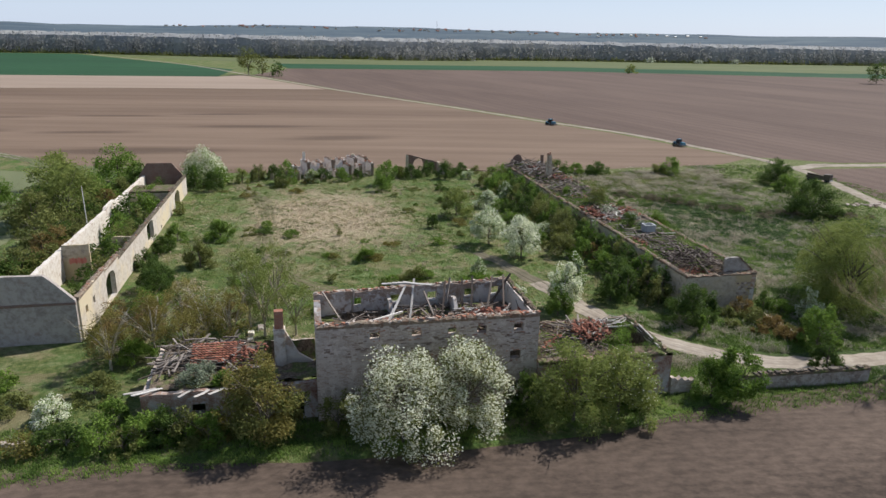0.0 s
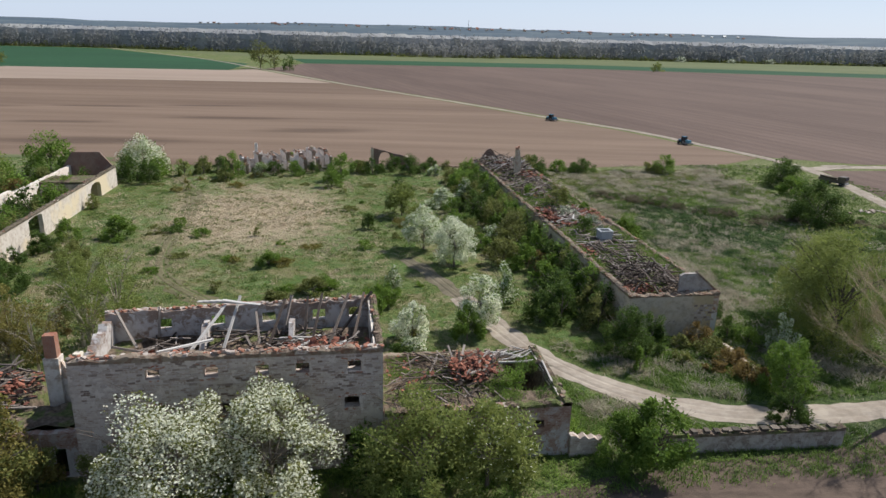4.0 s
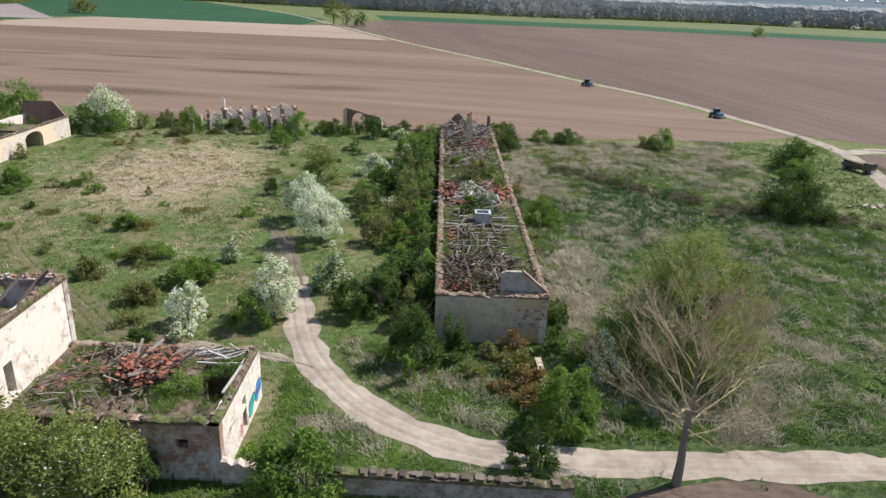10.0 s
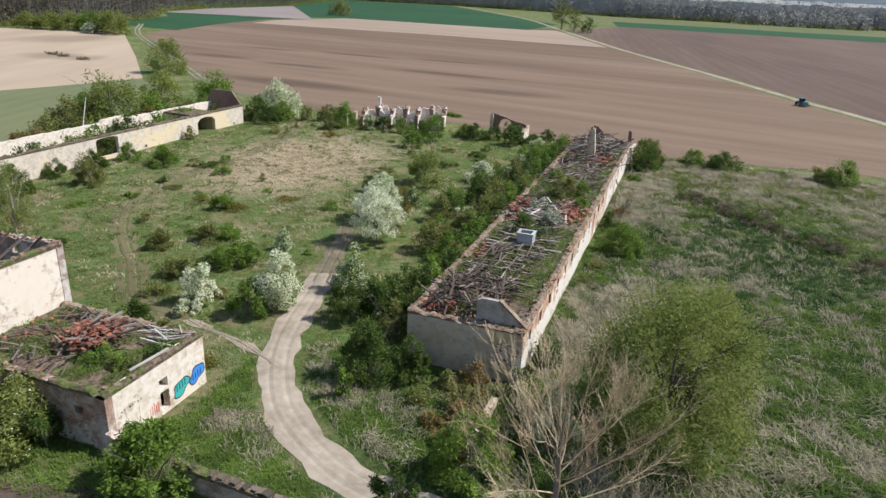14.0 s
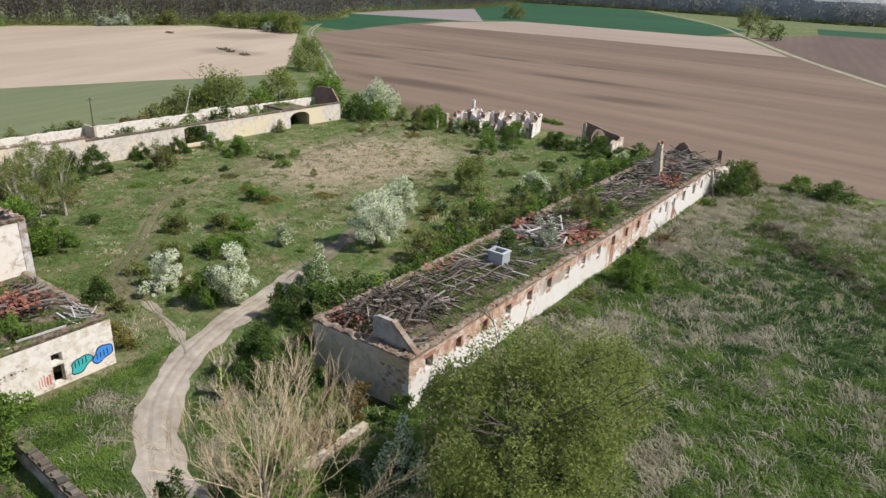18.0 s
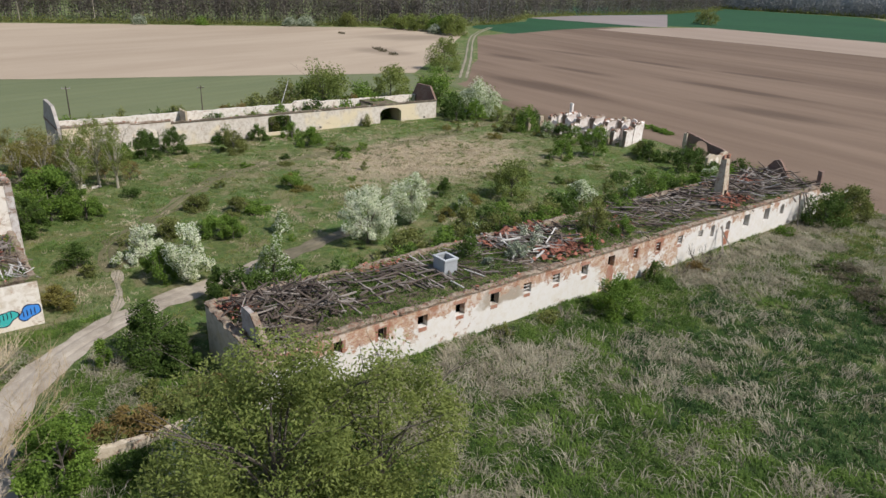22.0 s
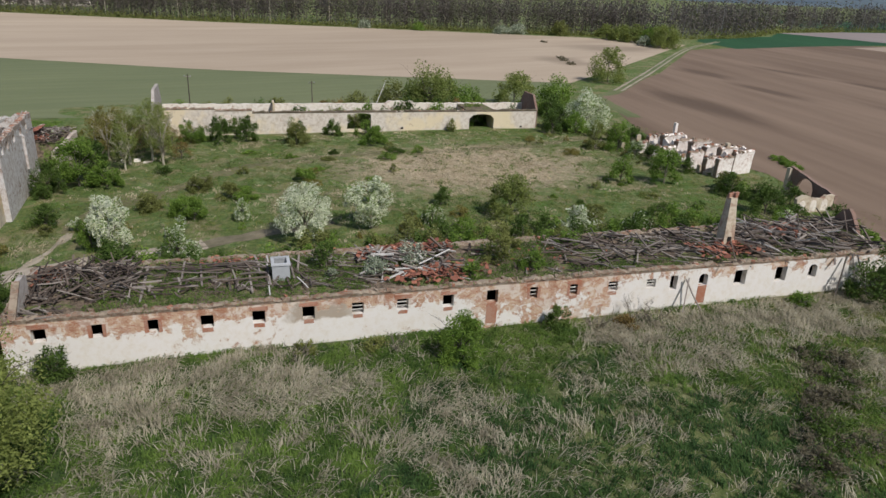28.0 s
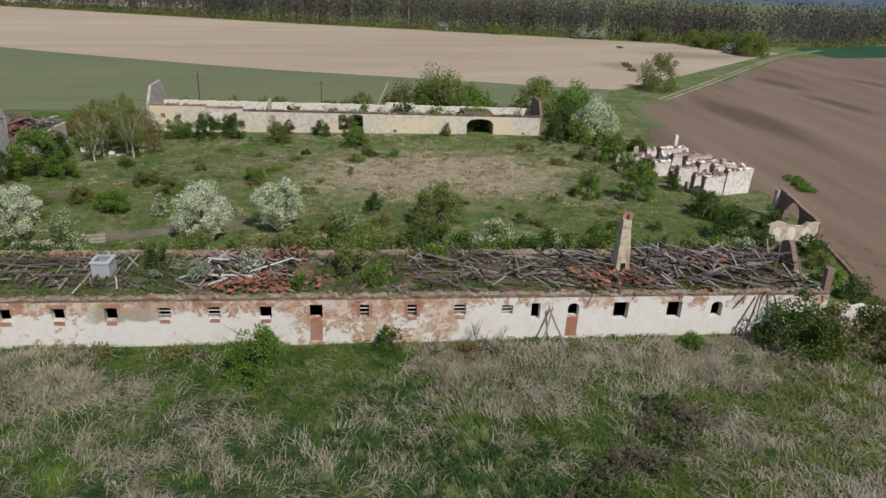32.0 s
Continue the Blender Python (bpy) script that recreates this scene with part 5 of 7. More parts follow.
# single shrubs: x, y, height, radius, leaves, label
for x, y, h, r, lf, lb in ((29.0, 73.0, 3.6, 1.8, LEAF_FRESH, S_GREEN), (37.6, 76.6, 3.6, 2.1, LEAF_DARK, S_DARK), (7.6, 97.2, 2.0, 1.6, LEAF_FRESH, S_GREEN), (20.6, 82.0, 2.5, 2.1, LEAF_FRESH, S_GREEN), (13.5, 87.2, 2.1, 2.0, LEAF_OLIVE, S_OLIVE),
                           (10.1, 83.0, 2.0, 1.6, LEAF_OLIVE, S_OLIVE), (17.2, 77.4, 2.1, 1.7, LEAF_OLIVE, S_OLIVE), (14.8, 89.0, 1.6, 1.6, LEAF_FRESH, S_GREEN), (27.0, 121.5, 5.4, 3.3, LEAF_WILLOW, "round yellow-green willow in the yard"),
                           (43.6, 68.3, 5.0, 2.6, LEAF_DARK, S_DARK), (46.8, 69.2, 3.6, 1.7, LEAF_DARK, S_DARK), (43.5, 64.7, 2.6, 0.6, LEAF_FRESH, "slim young sapling in the grass"), (54.8, 60.0, 4.8, 2.5, LEAF_FRESH, S_GREEN), (51.8, 55.0, 3.6, 1.7, LEAF_DARK, S_DARK),
                           (38.4, 50.6, 5.4, 2.4, LEAF_FRESH, S_GREEN), (36.2, 51.4, 4.2, 1.9, LEAF_FRESH, S_GREEN), (56.4, 75.2, 2.6, 1.4, LEAF_DARK, S_DARK), (59.2, 104.8, 3.8, 2.4, LEAF_FRESH, "green elder bush before the stable wall"), (56.4, 114.4, 2.2, 1.1, LEAF_DARK, S_DARK),
                           (65.7, 158.6, 2.8, 2.4, LEAF_FRESH, S_GREEN), (71.2, 157.4, 3.2, 3.3, LEAF_DARK, S_DARK), (90.0, 155.6, 4.4, 2.9, LEAF_FRESH, S_GREEN), (87.5, 155.9, 2.6, 2.0, LEAF_OLIVE, S_OLIVE), (58.0, 148.2, 5.2, 3.2, LEAF_DARK, "dark bush at the end of the stable"), (58.4, 155.4, 4.4, 3.0, LEAF_OLIVE, S_OLIVE), (57.0, 159.6, 3.2, 2.2, LEAF_DARK, S_DARK),
                           (57.6, 151.0, 4.2, 2.4, LEAF_OLIVE, S_OLIVE), (5.2, 67.4, 6.4, 3.3, LEAF_FRESH, "bushy green tree behind the house"), (2.2, 69.0, 5.6, 2.2, LEAF_DARK, S_DARK), (6.2, 71.0, 3.6, 2.2, LEAF_FRESH, S_GREEN), (-25.5 + 2.2, 98.9, 2.6, 1.8, LEAF_DARK, S_DARK),
                           (-16.0, 98.0, 4.6, 2.3, LEAF_OLIVE, S_OLIVE), (-14.6, 111.4, 3.2, 2.6, LEAF_FRESH, S_GREEN), (15.4, 144.0, 4.2, 2.1, LEAF_FRESH, S_GREEN), (17.2, 150.4, 5.4, 2.5, LEAF_FRESH, S_GREEN), (32.2, 156.4, 4.4, 2.6, LEAF_DARK, S_DARK), (-4.8, 155.0, 5.2, 2.7, LEAF_FRESH, S_GREEN),
                           (-5.6, 150.8, 3.4, 1.8, LEAF_OLIVE, S_OLIVE), (-19.5, 148.5, 4.8, 2.0, LEAF_DARK, S_DARK), (-46.5, 129.0, 6.0, 3.8, LEAF_DARK, S_DARK), (-57.0, 138.0, 5.4, 3.4, LEAF_FRESH, S_GREEN), (-23.6, 128.7, 2.5, 1.1, LEAF_OLIVE, S_OLIVE),
                           (-19.8, 85.0, 4.4, 2.2, LEAF_DARK, S_DARK), (21.1, 113.9, 2.5, 1.2, LEAF_DARK, S_DARK), (17.9, 77.6, 2.1, 1.3, LEAF_OLIVE, S_OLIVE), (96.5, 112.2, 6.8, 5.0, LEAF_DARK, "broad dark green tree in the meadow"), (110.2, 141.8, 5.8, 4.2, LEAF_DARK, S_DARK), (107.0, 134.0, 3.8, 3.4, LEAF_FRESH, S_GREEN),
                           (104.0, 124.0, 2.6, 2.2, LEAF_OLIVE, S_OLIVE), (7.8, 155.8, 3.2, 1.9, LEAF_FRESH, S_GREEN), (22.0, 158.0, 2.8, 1.8, LEAF_OLIVE, S_OLIVE), (-11.0, 157.5, 3.8, 2.0, LEAF_OLIVE, S_OLIVE), (-14.5, 156.0, 3.4, 1.6, LEAF_WILLOW, "pale yellow-green shrub in the grass"), (24.3, 67.5, 1.2, 0.9, LEAF_OLIVE, S_OLIVE), (-20.5, 89.6, 4.2, 2.4, LEAF_DARK, S_DARK), (-22.4, 105.2, 2.8, 1.9, LEAF_DARK, S_DARK), (-21.2, 111.2, 3.0, 2.0, LEAF_FRESH, S_GREEN), (-19.6, 80.4, 3.6, 2.4, LEAF_FRESH, S_GREEN), (-18.6, 68.2, 2.6, 2.2, LEAF_FRESH, S_GREEN),
                           (21.8, 67.0, 2.6, 1.7, LEAF_DARK, S_DARK), (30.2, 63.9, 2.2, 1.6, LEAF_YELLOW, S_OLIVE), (9.4, 64.6, 4.6, 2.2, LEAF_DARK, S_DARK), (22.2, 83.0, 2.4, 1.6, LEAF_FRESH, S_GREEN), (9.3, 83.9, 1.6, 1.3, LEAF_OLIVE, S_OLIVE)):
    plant("shrub" if h < 5.3 else "tree", x, y, h, r, lf, lb, "shrub" if h < 5.3 else "tree", 0, 1.35 if y < 115 else 1.0, 0.13 if h < 5.3 and y < 115 else 0.19, group="shrubs")
# thicket along the west side of the stable
q = random.Random(31)
for i in range(34):
    y = 77 + i * 2.15
    x = 42.6 + q.uniform(-2.6, 1.4) - (1.6 if y > 105 else 0)
    lf = q.choice((LEAF_DARK, LEAF_FRESH, LEAF_OLIVE, LEAF_DARK, LEAF_RUST if y < 100 else LEAF_FRESH))
    plant("shrub", x, y, q.uniform(2.6, 4.9), q.uniform(1.7, 2.7), lf, "dense tangled shrub in the thicket beside the stable", "shrub", 0, 0.9, 0.18, group="thicket")
for i in range(9):
    plant("shrub", 34.5 + q.uniform(0, 5), 96 + i * 3.4, q.uniform(2.0, 3.8), q.uniform(1.4, 2.4), q.choice((LEAF_DARK, LEAF_FRESH, LEAF_OLIVE)), "dense tangled shrub in the thicket beside the stable", "shrub", 0, 0.9, 0.18, group="thicket")
for i in range(38):
    y = 74.5 + i * 2.0
    plant("shrub", 43.9 + q.uniform(-0.8, 0.7), y, q.uniform(3.6, 5.2), q.uniform(1.3, 1.9), q.choice((LEAF_DARK, LEAF_DARK, LEAF_FRESH, LEAF_OLIVE)), "dense tangled shrub in the thicket beside the stable", "shrub", 0, 0.8, 0.19, group="thicket")
# shrubs around the barn
for x, y, h, r, lf in ((-42.5, 129.0, 10.5, 6.4, LEAF_WILLOW), (-45.5, 121.0, 7.0, 4.6, LEAF_OLIVE), (-41.0, 112.0, 5.2, 3.6, LEAF_OLIVE), (-40.0, 138.0, 6.4, 4.2, LEAF_FRESH), (-30.0, 112.5, 4.6, 2.8, LEAF_FRESH), (-30.4, 121.0, 5.6, 3.2, LEAF_DARK), (-29.6, 127.0, 4.6, 2.6, LEAF_FRESH), (-24.0, 151.5, 5.2, 3.4, LEAF_DARK), (-19.0, 153.5, 4.2, 2.6, LEAF_FRESH), (-46.5, 127.0, 6.0, 3.8, LEAF_FRESH), (-51.8, 153.0, 7.8, 5.6, LEAF_WILLOW), (-41.0, 159.0, 8.4, 5.2, LEAF_FRESH), (-36.0, 155.5, 5.0, 3.2, LEAF_DARK), (-90.0, 199.5, 10.2, 6.4, LEAF_WILLOW)):
    plant("tree", x, y, h, r, lf, "broad leafing tree beside the old barn" if y < 190 else "single round tree between the fields", "tree", 0, 0.9, 0.32, group="trees round the barn")
for i in range(46):
    y = 76 + i * 1.6 + q.uniform(-1, 1)
    plant("shrub", -37.4 + q.uniform(-3.6, 0.8), y, q.uniform(2.2, 4.4), q.uniform(1.7, 2.9), q.choice((LEAF_DARK, LEAF_FRESH, LEAF_OLIVE, LEAF_RUST)), "scrubby bush behind the barn wall", "shrub", 0, 0.6, 0.24, group="scrub behind the barn")
for i in range(26):
    y = 97 + i * 1.9 + q.uniform(-1, 1)
    plant("shrub", -29.3 + q.uniform(-1.7, 1.7), y, q.uniform(2.4, 4.6), q.uniform(1.5, 2.4), q.choice((LEAF_DARK, LEAF_FRESH, LEAF_OLIVE)), "bush growing inside the roofless barn", "shrub", 0, 0.6, 0.24, group="scrub inside the barn")
for i in range(6):
    plant("shrub", -29.4 + q.uniform(-1.6, 1.6), 78 + i * 3.2, q.uniform(1.4, 2.6), q.uniform(1.2, 1.8), LEAF_DARK, "bush growing inside the roofless barn", "shrub", 0, 0.6, 0.24, group="scrub inside the barn")
# young birches and saplings behind the house
for x, y, h, r in ((-7.6, 75.4, 9.6, 2.6), (-4.8, 77.2, 9.2, 2.4), (-5.8, 72.4, 8.2, 2.2), (-11.8, 71.0, 7.0, 2.4), (-16.8, 69.4, 7.0, 2.6), (-20.4, 66.6, 6.4, 2.4), (-13.0, 66.6, 6.0, 2.0), (-9.0, 69.0, 7.4, 2.2), (-2.4, 72.2, 6.6, 2.0), (-15.0, 76.0, 6.0, 2.0)):
    plant("sapling", x, y, h, r, LEAF_YELLOW if x < -8 else LEAF_WILLOW, "thin young tree with sparse yellow-green leaves", "tree", 0, 0.34, 0.12, h * 0.25, BARK_PALE, "saplings behind the house", 10, 40, twigs=6)
# the two large trees before the stable
plant("willow", 66.0, 68.4, 11.8, 6.0, LEAF_WILLOW, "large airy willow with pale green leaves", "tree", 0, 1.0, 0.135, 0.3, BARK, "", 12, 95, twigs=4)
plant("willow", 67.6, 73.8, 10.4, 4.6, LEAF_WILLOW, "airy willow with pale green leaves", "tree", 0, 0.85, 0.135, 0.3, BARK, "", 10, 80, twigs=4)


def branch(q, verts, faces, start, way, length, thick, depth):
    """A limb that bends upwards a little and splits again and again into finer twigs."""
    p, pts, d = Vector(start), [Vector(start)], Vector(way).normalized()
    for _ in range(4):
        d = (d + Vector((q.uniform(-0.2, 0.2), q.uniform(-0.2, 0.2), q.uniform(-0.06, 0.16)))).normalized()
        p = p + d * length / 4
        pts.append(p.copy())
    tube(verts, faces, [tuple(v) for v in pts], [thick, thick * 0.85, thick * 0.7, thick * 0.55, thick * 0.3], 6 if depth > 2 else 3)
    if depth == 0:
        return
    for k in range(5 if depth > 1 else 7):
        f = q.uniform(0.2, 1.0)
        i = min(3, int(f * 4))
        s = pts[i].lerp(pts[i + 1], f * 4 - i)
        side = Vector((q.uniform(-1, 1), q.uniform(-1, 1), q.uniform(-0.35, 0.6)))
        branch(q, verts, faces, tuple(s), tuple(d + side * 0.7), length * q.uniform(0.4, 0.62), max(0.009, thick * q.uniform(0.34, 0.46)), depth - 1)


def bare_tree(x, y, h, seed, thick, label):
    th = thing("bare_tree", (x, y, ground_z(x, y)), label, "tree")
    q = random.Random(seed)
    v, f = [], []
    tube(v, f, [(0, 0, -0.3), (0.05, 0.02, h * 0.12), (0.0, 0.1, h * 0.27), (0.1, 0.15, h * 0.45), (0.0, 0.1, h * 0.62), (0.1, 0, h * 0.8)], [thick * 1.3, thick, thick * 0.85, thick * 0.6, thick * 0.35, thick * 0.1], 8)
    part("trunk", mesh_of("trunk", v, f, BARK), None, th, "dark ivy-stained trunk")
    for k in range(21):
        a = 2.4 * k + q.uniform(-0.25, 0.25)
        u = k / 20
        z = h * (0.27 + 0.42 * u)
        v, f = [], []
        branch(q, v, f, (0.03, 0.1, z), (math.cos(a), math.sin(a), 0.12 + 1.3 * u), h * (0.46 - 0.14 * u), thick * (0.17 - 0.05 * u), 3)
        part("limb", mesh_of("limb", v, f, BARK_TAN), None, th)


bare_tree(60.9, 54.2, 13.2, 77, 0.27, "leafless ash tree with a pale spreading crown")
# dead brushwood before the stable's east wall
for x, y, h, sd in ((57.0, 121.6, 2.6, 5), (57.4, 123.4, 2.2, 6), (56.8, 118.2, 1.8, 7), (57.8, 92.4, 1.6, 8), (57.2, 100.2, 1.4, 9)):
    th = thing("dead_bush", (x, y, ground_z(x, y)), "grey leafless dead bush before the white wall", "shrub", "dead bushes")
    q = random.Random(sd)
    for k in range(5):
        v, f = [], []
        a = 1.3 * k + q.uniform(-0.4, 0.4)
        branch(q, v, f, (0.1 * math.cos(a), 0.1 * math.sin(a), -0.1), (math.cos(a), math.sin(a), q.uniform(0.5, 1.6)), h * q.uniform(0.6, 0.9), 0.035, 2)
        part("stem", mesh_of("stem", v, f, BARK), None, th)
# shrubs on the loft of the stable and in the annex
for x, y, h, r, lf, b in ((50.3, 111.5, 3.4, 1.9, LEAF_OLIVE, 0), (52.4, 113.5, 2.0, 1.2, LEAF_FRESH, 0), (49.0, 95.5, 2.4, 1.2, LEAF_DARK, 0), (51.5, 99.3, 1.6, 1.2, LEAF_SILVER, 0.1), (49.3, 103.0, 2.0, 1.4, LEAF_SILVER, 0.3), (53.2, 107.5, 1.4, 0.9, LEAF_FRESH, 0), (51.4, 95.7, 1.0, 0.7, LEAF_SILVER, 0.1), (48.0, 119.0, 1.8, 1.1, LEAF_FRESH, 0)):
    plant("shrub", x, y, h, r, lf, "shrub rooted in the rubble on the stable loft" if b == 0 else "silvery shrub rooted in the rubble on the stable loft", "shrub", b, 0.9, 0.14, on=STOP - 0.3, group="shrubs on the loft")
plant("shrub", 29.0, 57.0, 2.6, 1.35, LEAF_FRESH, "fresh green bush growing out of the annex", "shrub", 0, 1.0, 0.12, on=2.6)
plant("shrub", -10.5, 56.2, 1.6, 1.6, LEAF_SILVER, "silvery bush on the caved-in roof", "shrub", 0, 1.0, 0.14, on=WTOP)
plant("shrub", -8.2, 55.6, 1.2, 1.2, LEAF_FRESH, "green bush on the caved-in roof", "shrub", 0, 1.0, 0.14, on=WTOP)

# ---- far woods, hills and scattered far things ----
def wood(name, line, depth, count, height, seed, label, size=1.6, per=46, lower=0.0):
    """A belt of many trees in early spring along a line: pale stems below, thin brown and green crowns above; far belts
    take hazed colours.
    """
    g = np.random.default_rng(seed)
    line = np.array(line, float)
    seg = np.linalg.norm(np.diff(line, axis=0), axis=1)
    cum = np.r_[0, np.cumsum(seg)]
    s = g.uniform(0, cum[-1], count)
    k = np.clip(np.searchsorted(cum, s) - 1, 0, len(seg) - 1)
    f = ((s - cum[k]) / seg[k])[:, None]
    base = line[k] * (1 - f) + line[k + 1] * f
    way = (line[k + 1] - line[k]) / seg[k][:, None]
    back = depth * g.random(count) ** 1.3
    x, y = base[:, 0] - way[:, 1] * back, base[:, 1] + way[:, 0] * back
    z = np.array([ground_z(a, b) for a, b in zip(x, y)])
    h = height * (g.uniform(0.65, 1.12, count) if size < 1.5 else g.uniform(0.9, 1.02, count))
    r = h * g.uniform(0.14, 0.24, count) * (1.5 if size > 1 else 1.0)
    # stems
    wth = 0.008 * h * g.choice((0.5, 0.7, 1.0), count)
    ang = g.uniform(0, 3.14, count)
    ex, ey = np.cos(ang) * wth, np.sin(ang) * wth
    q = np.stack([np.c_[x - ex, y - ey, z - 0.5], np.c_[x + ex, y + ey, z - 0.5], np.c_[x + ex * 0.4, y + ey * 0.4, z + h * 0.8], np.c_[x - ex * 0.4, y - ey * 0.4, z + h * 0.8]], 1).reshape(-1, 3)
    parent = thing(name, (float(x.mean()), float(y.mean()), 0), label, "wood", kind="stuff")
    put(new("stems", quads_mesh("stems", q, WOODS if size < 1 else HAZED_WOOD)), parent)
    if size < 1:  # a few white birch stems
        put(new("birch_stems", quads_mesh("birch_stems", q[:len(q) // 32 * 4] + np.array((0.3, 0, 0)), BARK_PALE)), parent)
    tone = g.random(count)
    for nm, mat, sel in (("bare_crowns", WOODS if size < 1.5 else HAZED_WOOD, tone < 0.8), ("budding_crowns", WOODS_GREEN if size < 1.5 else HAZED_WOOD, (tone >= 0.8))):
        i = np.repeat(np.where(sel)[0], per)
        d = g.normal(size=(len(i), 3))
        d /= np.linalg.norm(d, axis=1)[:, None]
        d *= g.random(len(i))[:, None] ** 0.4
        p = np.c_[x[i] + d[:, 0] * r[i], y[i] + d[:, 1] * r[i], z[i] + h[i] * (0.62 - lower) + d[:, 2] * h[i] * (0.38 + lower * 0.9)]
        put(new(nm, quads_mesh(nm, cards(p, size, seed + 2, 0.3), mat)), parent)
    if size > 1.5 and count > 500:
        # the closed mass of the wood behind its front trees, in the haze-paled colour
        verts, n = [], int(cum[-1] / 7)
        for a in range(n + 1):
            ss = cum[-1] * a / n
            kk = int(np.clip(np.searchsorted(cum, ss) - 1, 0, len(seg) - 1))
            ff = (ss - cum[kk]) / seg[kk]
            b0, w0 = line[kk] * (1 - ff) + line[kk + 1] * ff, (line[kk + 1] - line[kk]) / seg[kk]
            for off, up in ((10, 0.0), (11, 0.55), (14, 0.78), (30, 0.92), (70, 0.9)):
                px, py = b0[0] - w0[1] * off, b0[1] + w0[0] * off
                verts.append((px, py, ground_z(px, py) + height * up * (1 + 0.09 * noise.noise((a * 0.35, off * 0.3, seed)) + 0.07 * noise.noise((a * 1.3, off, 2)))))
        put(new("wood_mass", mesh_of("wood_mass", verts, [(a * 5 + c, a * 5 + c + 1, a * 5 + c + 6, a * 5 + c + 5) for a in range(n) for c in range(4)], HAZED_CANOPY)), parent)
    # undergrowth along the edge
    n = count
    s = g.uniform(0, cum[-1], n)
    k = np.clip(np.searchsorted(cum, s) - 1, 0, len(seg) - 1)
    f = ((s - cum[k]) / seg[k])[:, None]
    e = line[k] * (1 - f) + line[k + 1] * f
    i = np.repeat(np.arange(n), 9)
    gz = np.array([ground_z(a, b) for a, b in e])
    hh = height * 0.16 * g.random(n) ** 1.5 + 0.6
    p = np.c_[e[i, 0] + g.normal(0, 2.2, len(i)), e[i, 1] + g.normal(0, 2.2, len(i)), gz[i] + np.abs(g.normal(0, 0.6, len(i))) * hh[i]]
    put(new("undergrowth", quads_mesh("undergrowth", cards(p, size * 0.9, seed + 3), LEAF_OLIVE)), parent)


wood("wood", [(-455, -330), (-376, -48), (-318, 146), (-274, 288), (-262, 318)], 60, 2200, 25, 1, "leafless wood with pale stems behind the pale field", 0.8, 62, 0.1)
wood("wood", [(-262, 318), (-268, 360), (-287, 408), (-345, 484), (-371, 573), (-387, 739), (-470, 980), (-600, 1055)], 60, 1300, 24, 2, "leafless wood with pale stems beyond the green crop", 1.0, 50, 0.15)
# the two farthest woods get their haze from pale base colours
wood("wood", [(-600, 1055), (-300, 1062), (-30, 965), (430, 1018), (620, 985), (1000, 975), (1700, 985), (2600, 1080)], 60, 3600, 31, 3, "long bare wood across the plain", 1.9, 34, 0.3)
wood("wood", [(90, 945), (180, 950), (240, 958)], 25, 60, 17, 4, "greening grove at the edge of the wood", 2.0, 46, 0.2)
g = random.Random(5)
for x, y, h, r, lf, b in ((-41.5, 578, 21, 8, LEAF_OLIVE, 0), (-30.5, 572, 16, 5, LEAF_OLIVE, 0), (-18, 560, 11, 6, LEAF_DARK, 0), (-256, 290, 8, 6.5, LEAF_WILLOW, 0), (-246, 293, 8.5, 7, LEAF_WILLOW, 0), (-236, 296, 9, 7.5, LEAF_WILLOW, 0), (-225, 300, 9.5, 7.5, LEAF_FRESH, 0), (-214, 297, 10, 7, LEAF_WILLOW, 0), (-205, 294, 11, 7.5, LEAF_WILLOW, 0), (-216, 290, 5, 4, LEAF_SILVER, 0.3), (-240, 590, 14, 9, LEAF_OLIVE, 0), (-252, 600, 11, 8, LEAF_OLIVE, 0), (-276, 270, 8, 6, LEAF_OLIVE, 0), (-283, 246, 6, 6, LEAF_SILVER, 0.2), (-281, 236, 5, 5, LEAF_SILVER, 0.2), (-304, 160, 5, 4, LEAF_SILVER, 0.2), (-296, 190, 4.5, 4, LEAF_FRESH, 0),
                             (330, 660, 9, 7, LEAF_WILLOW, 0), (520, 980, 8, 8, LEAF_SILVER, 0.4), (600, 978, 7, 7, LEAF_SILVER, 0.4), (660, 974, 7, 7, LEAF_SILVER, 0.4), (492, 520, 20, 9, LEAF_DARK, 0), (515, 514, 18, 9, LEAF_OLIVE, 0)):
    plant("tree", x, y, h, r, lf, "far tree standing at the edge of the fields", "tree", b, 0.6 if y > 400 else 1.3, 0.9 if y > 400 else 0.5, group="far trees")

# hills on the horizon, with the haze painted into their colour
def hill_z(x, y):
    """Height of the hills: a long rise of the land, with rounded tops."""
    d, a = math.hypot(x, y), math.atan2(x, y)
    k = max(0.0, min(1.0, (d - 1900) / 1900))
    top = 64 + 20 * noise.noise((a * 2.6 + 3.3, 0.5, 1.0)) + 10 * noise.noise((a * 7 + 1.0, 2.0, d * 0.0006))
    return 0.006 * max(0.0, y - 170) + 0.6 + k * k * (3 - 2 * k) * max(8.0, top) + k * 6 * noise.noise((x * 0.004, y * 0.004, 5.0)) - 1.0


verts, n = [], 240
RINGS = (1900, 2150, 2400, 2650, 2900, 3150, 3400, 3650, 3850, 4300)
for i in range(n + 1):
    a = radians(-78 + 156 * i / n)
    verts += [(math.sin(a) * d, math.cos(a) * d, hill_z(math.sin(a) * d, math.cos(a) * d)) for d in RINGS]
m = len(RINGS)
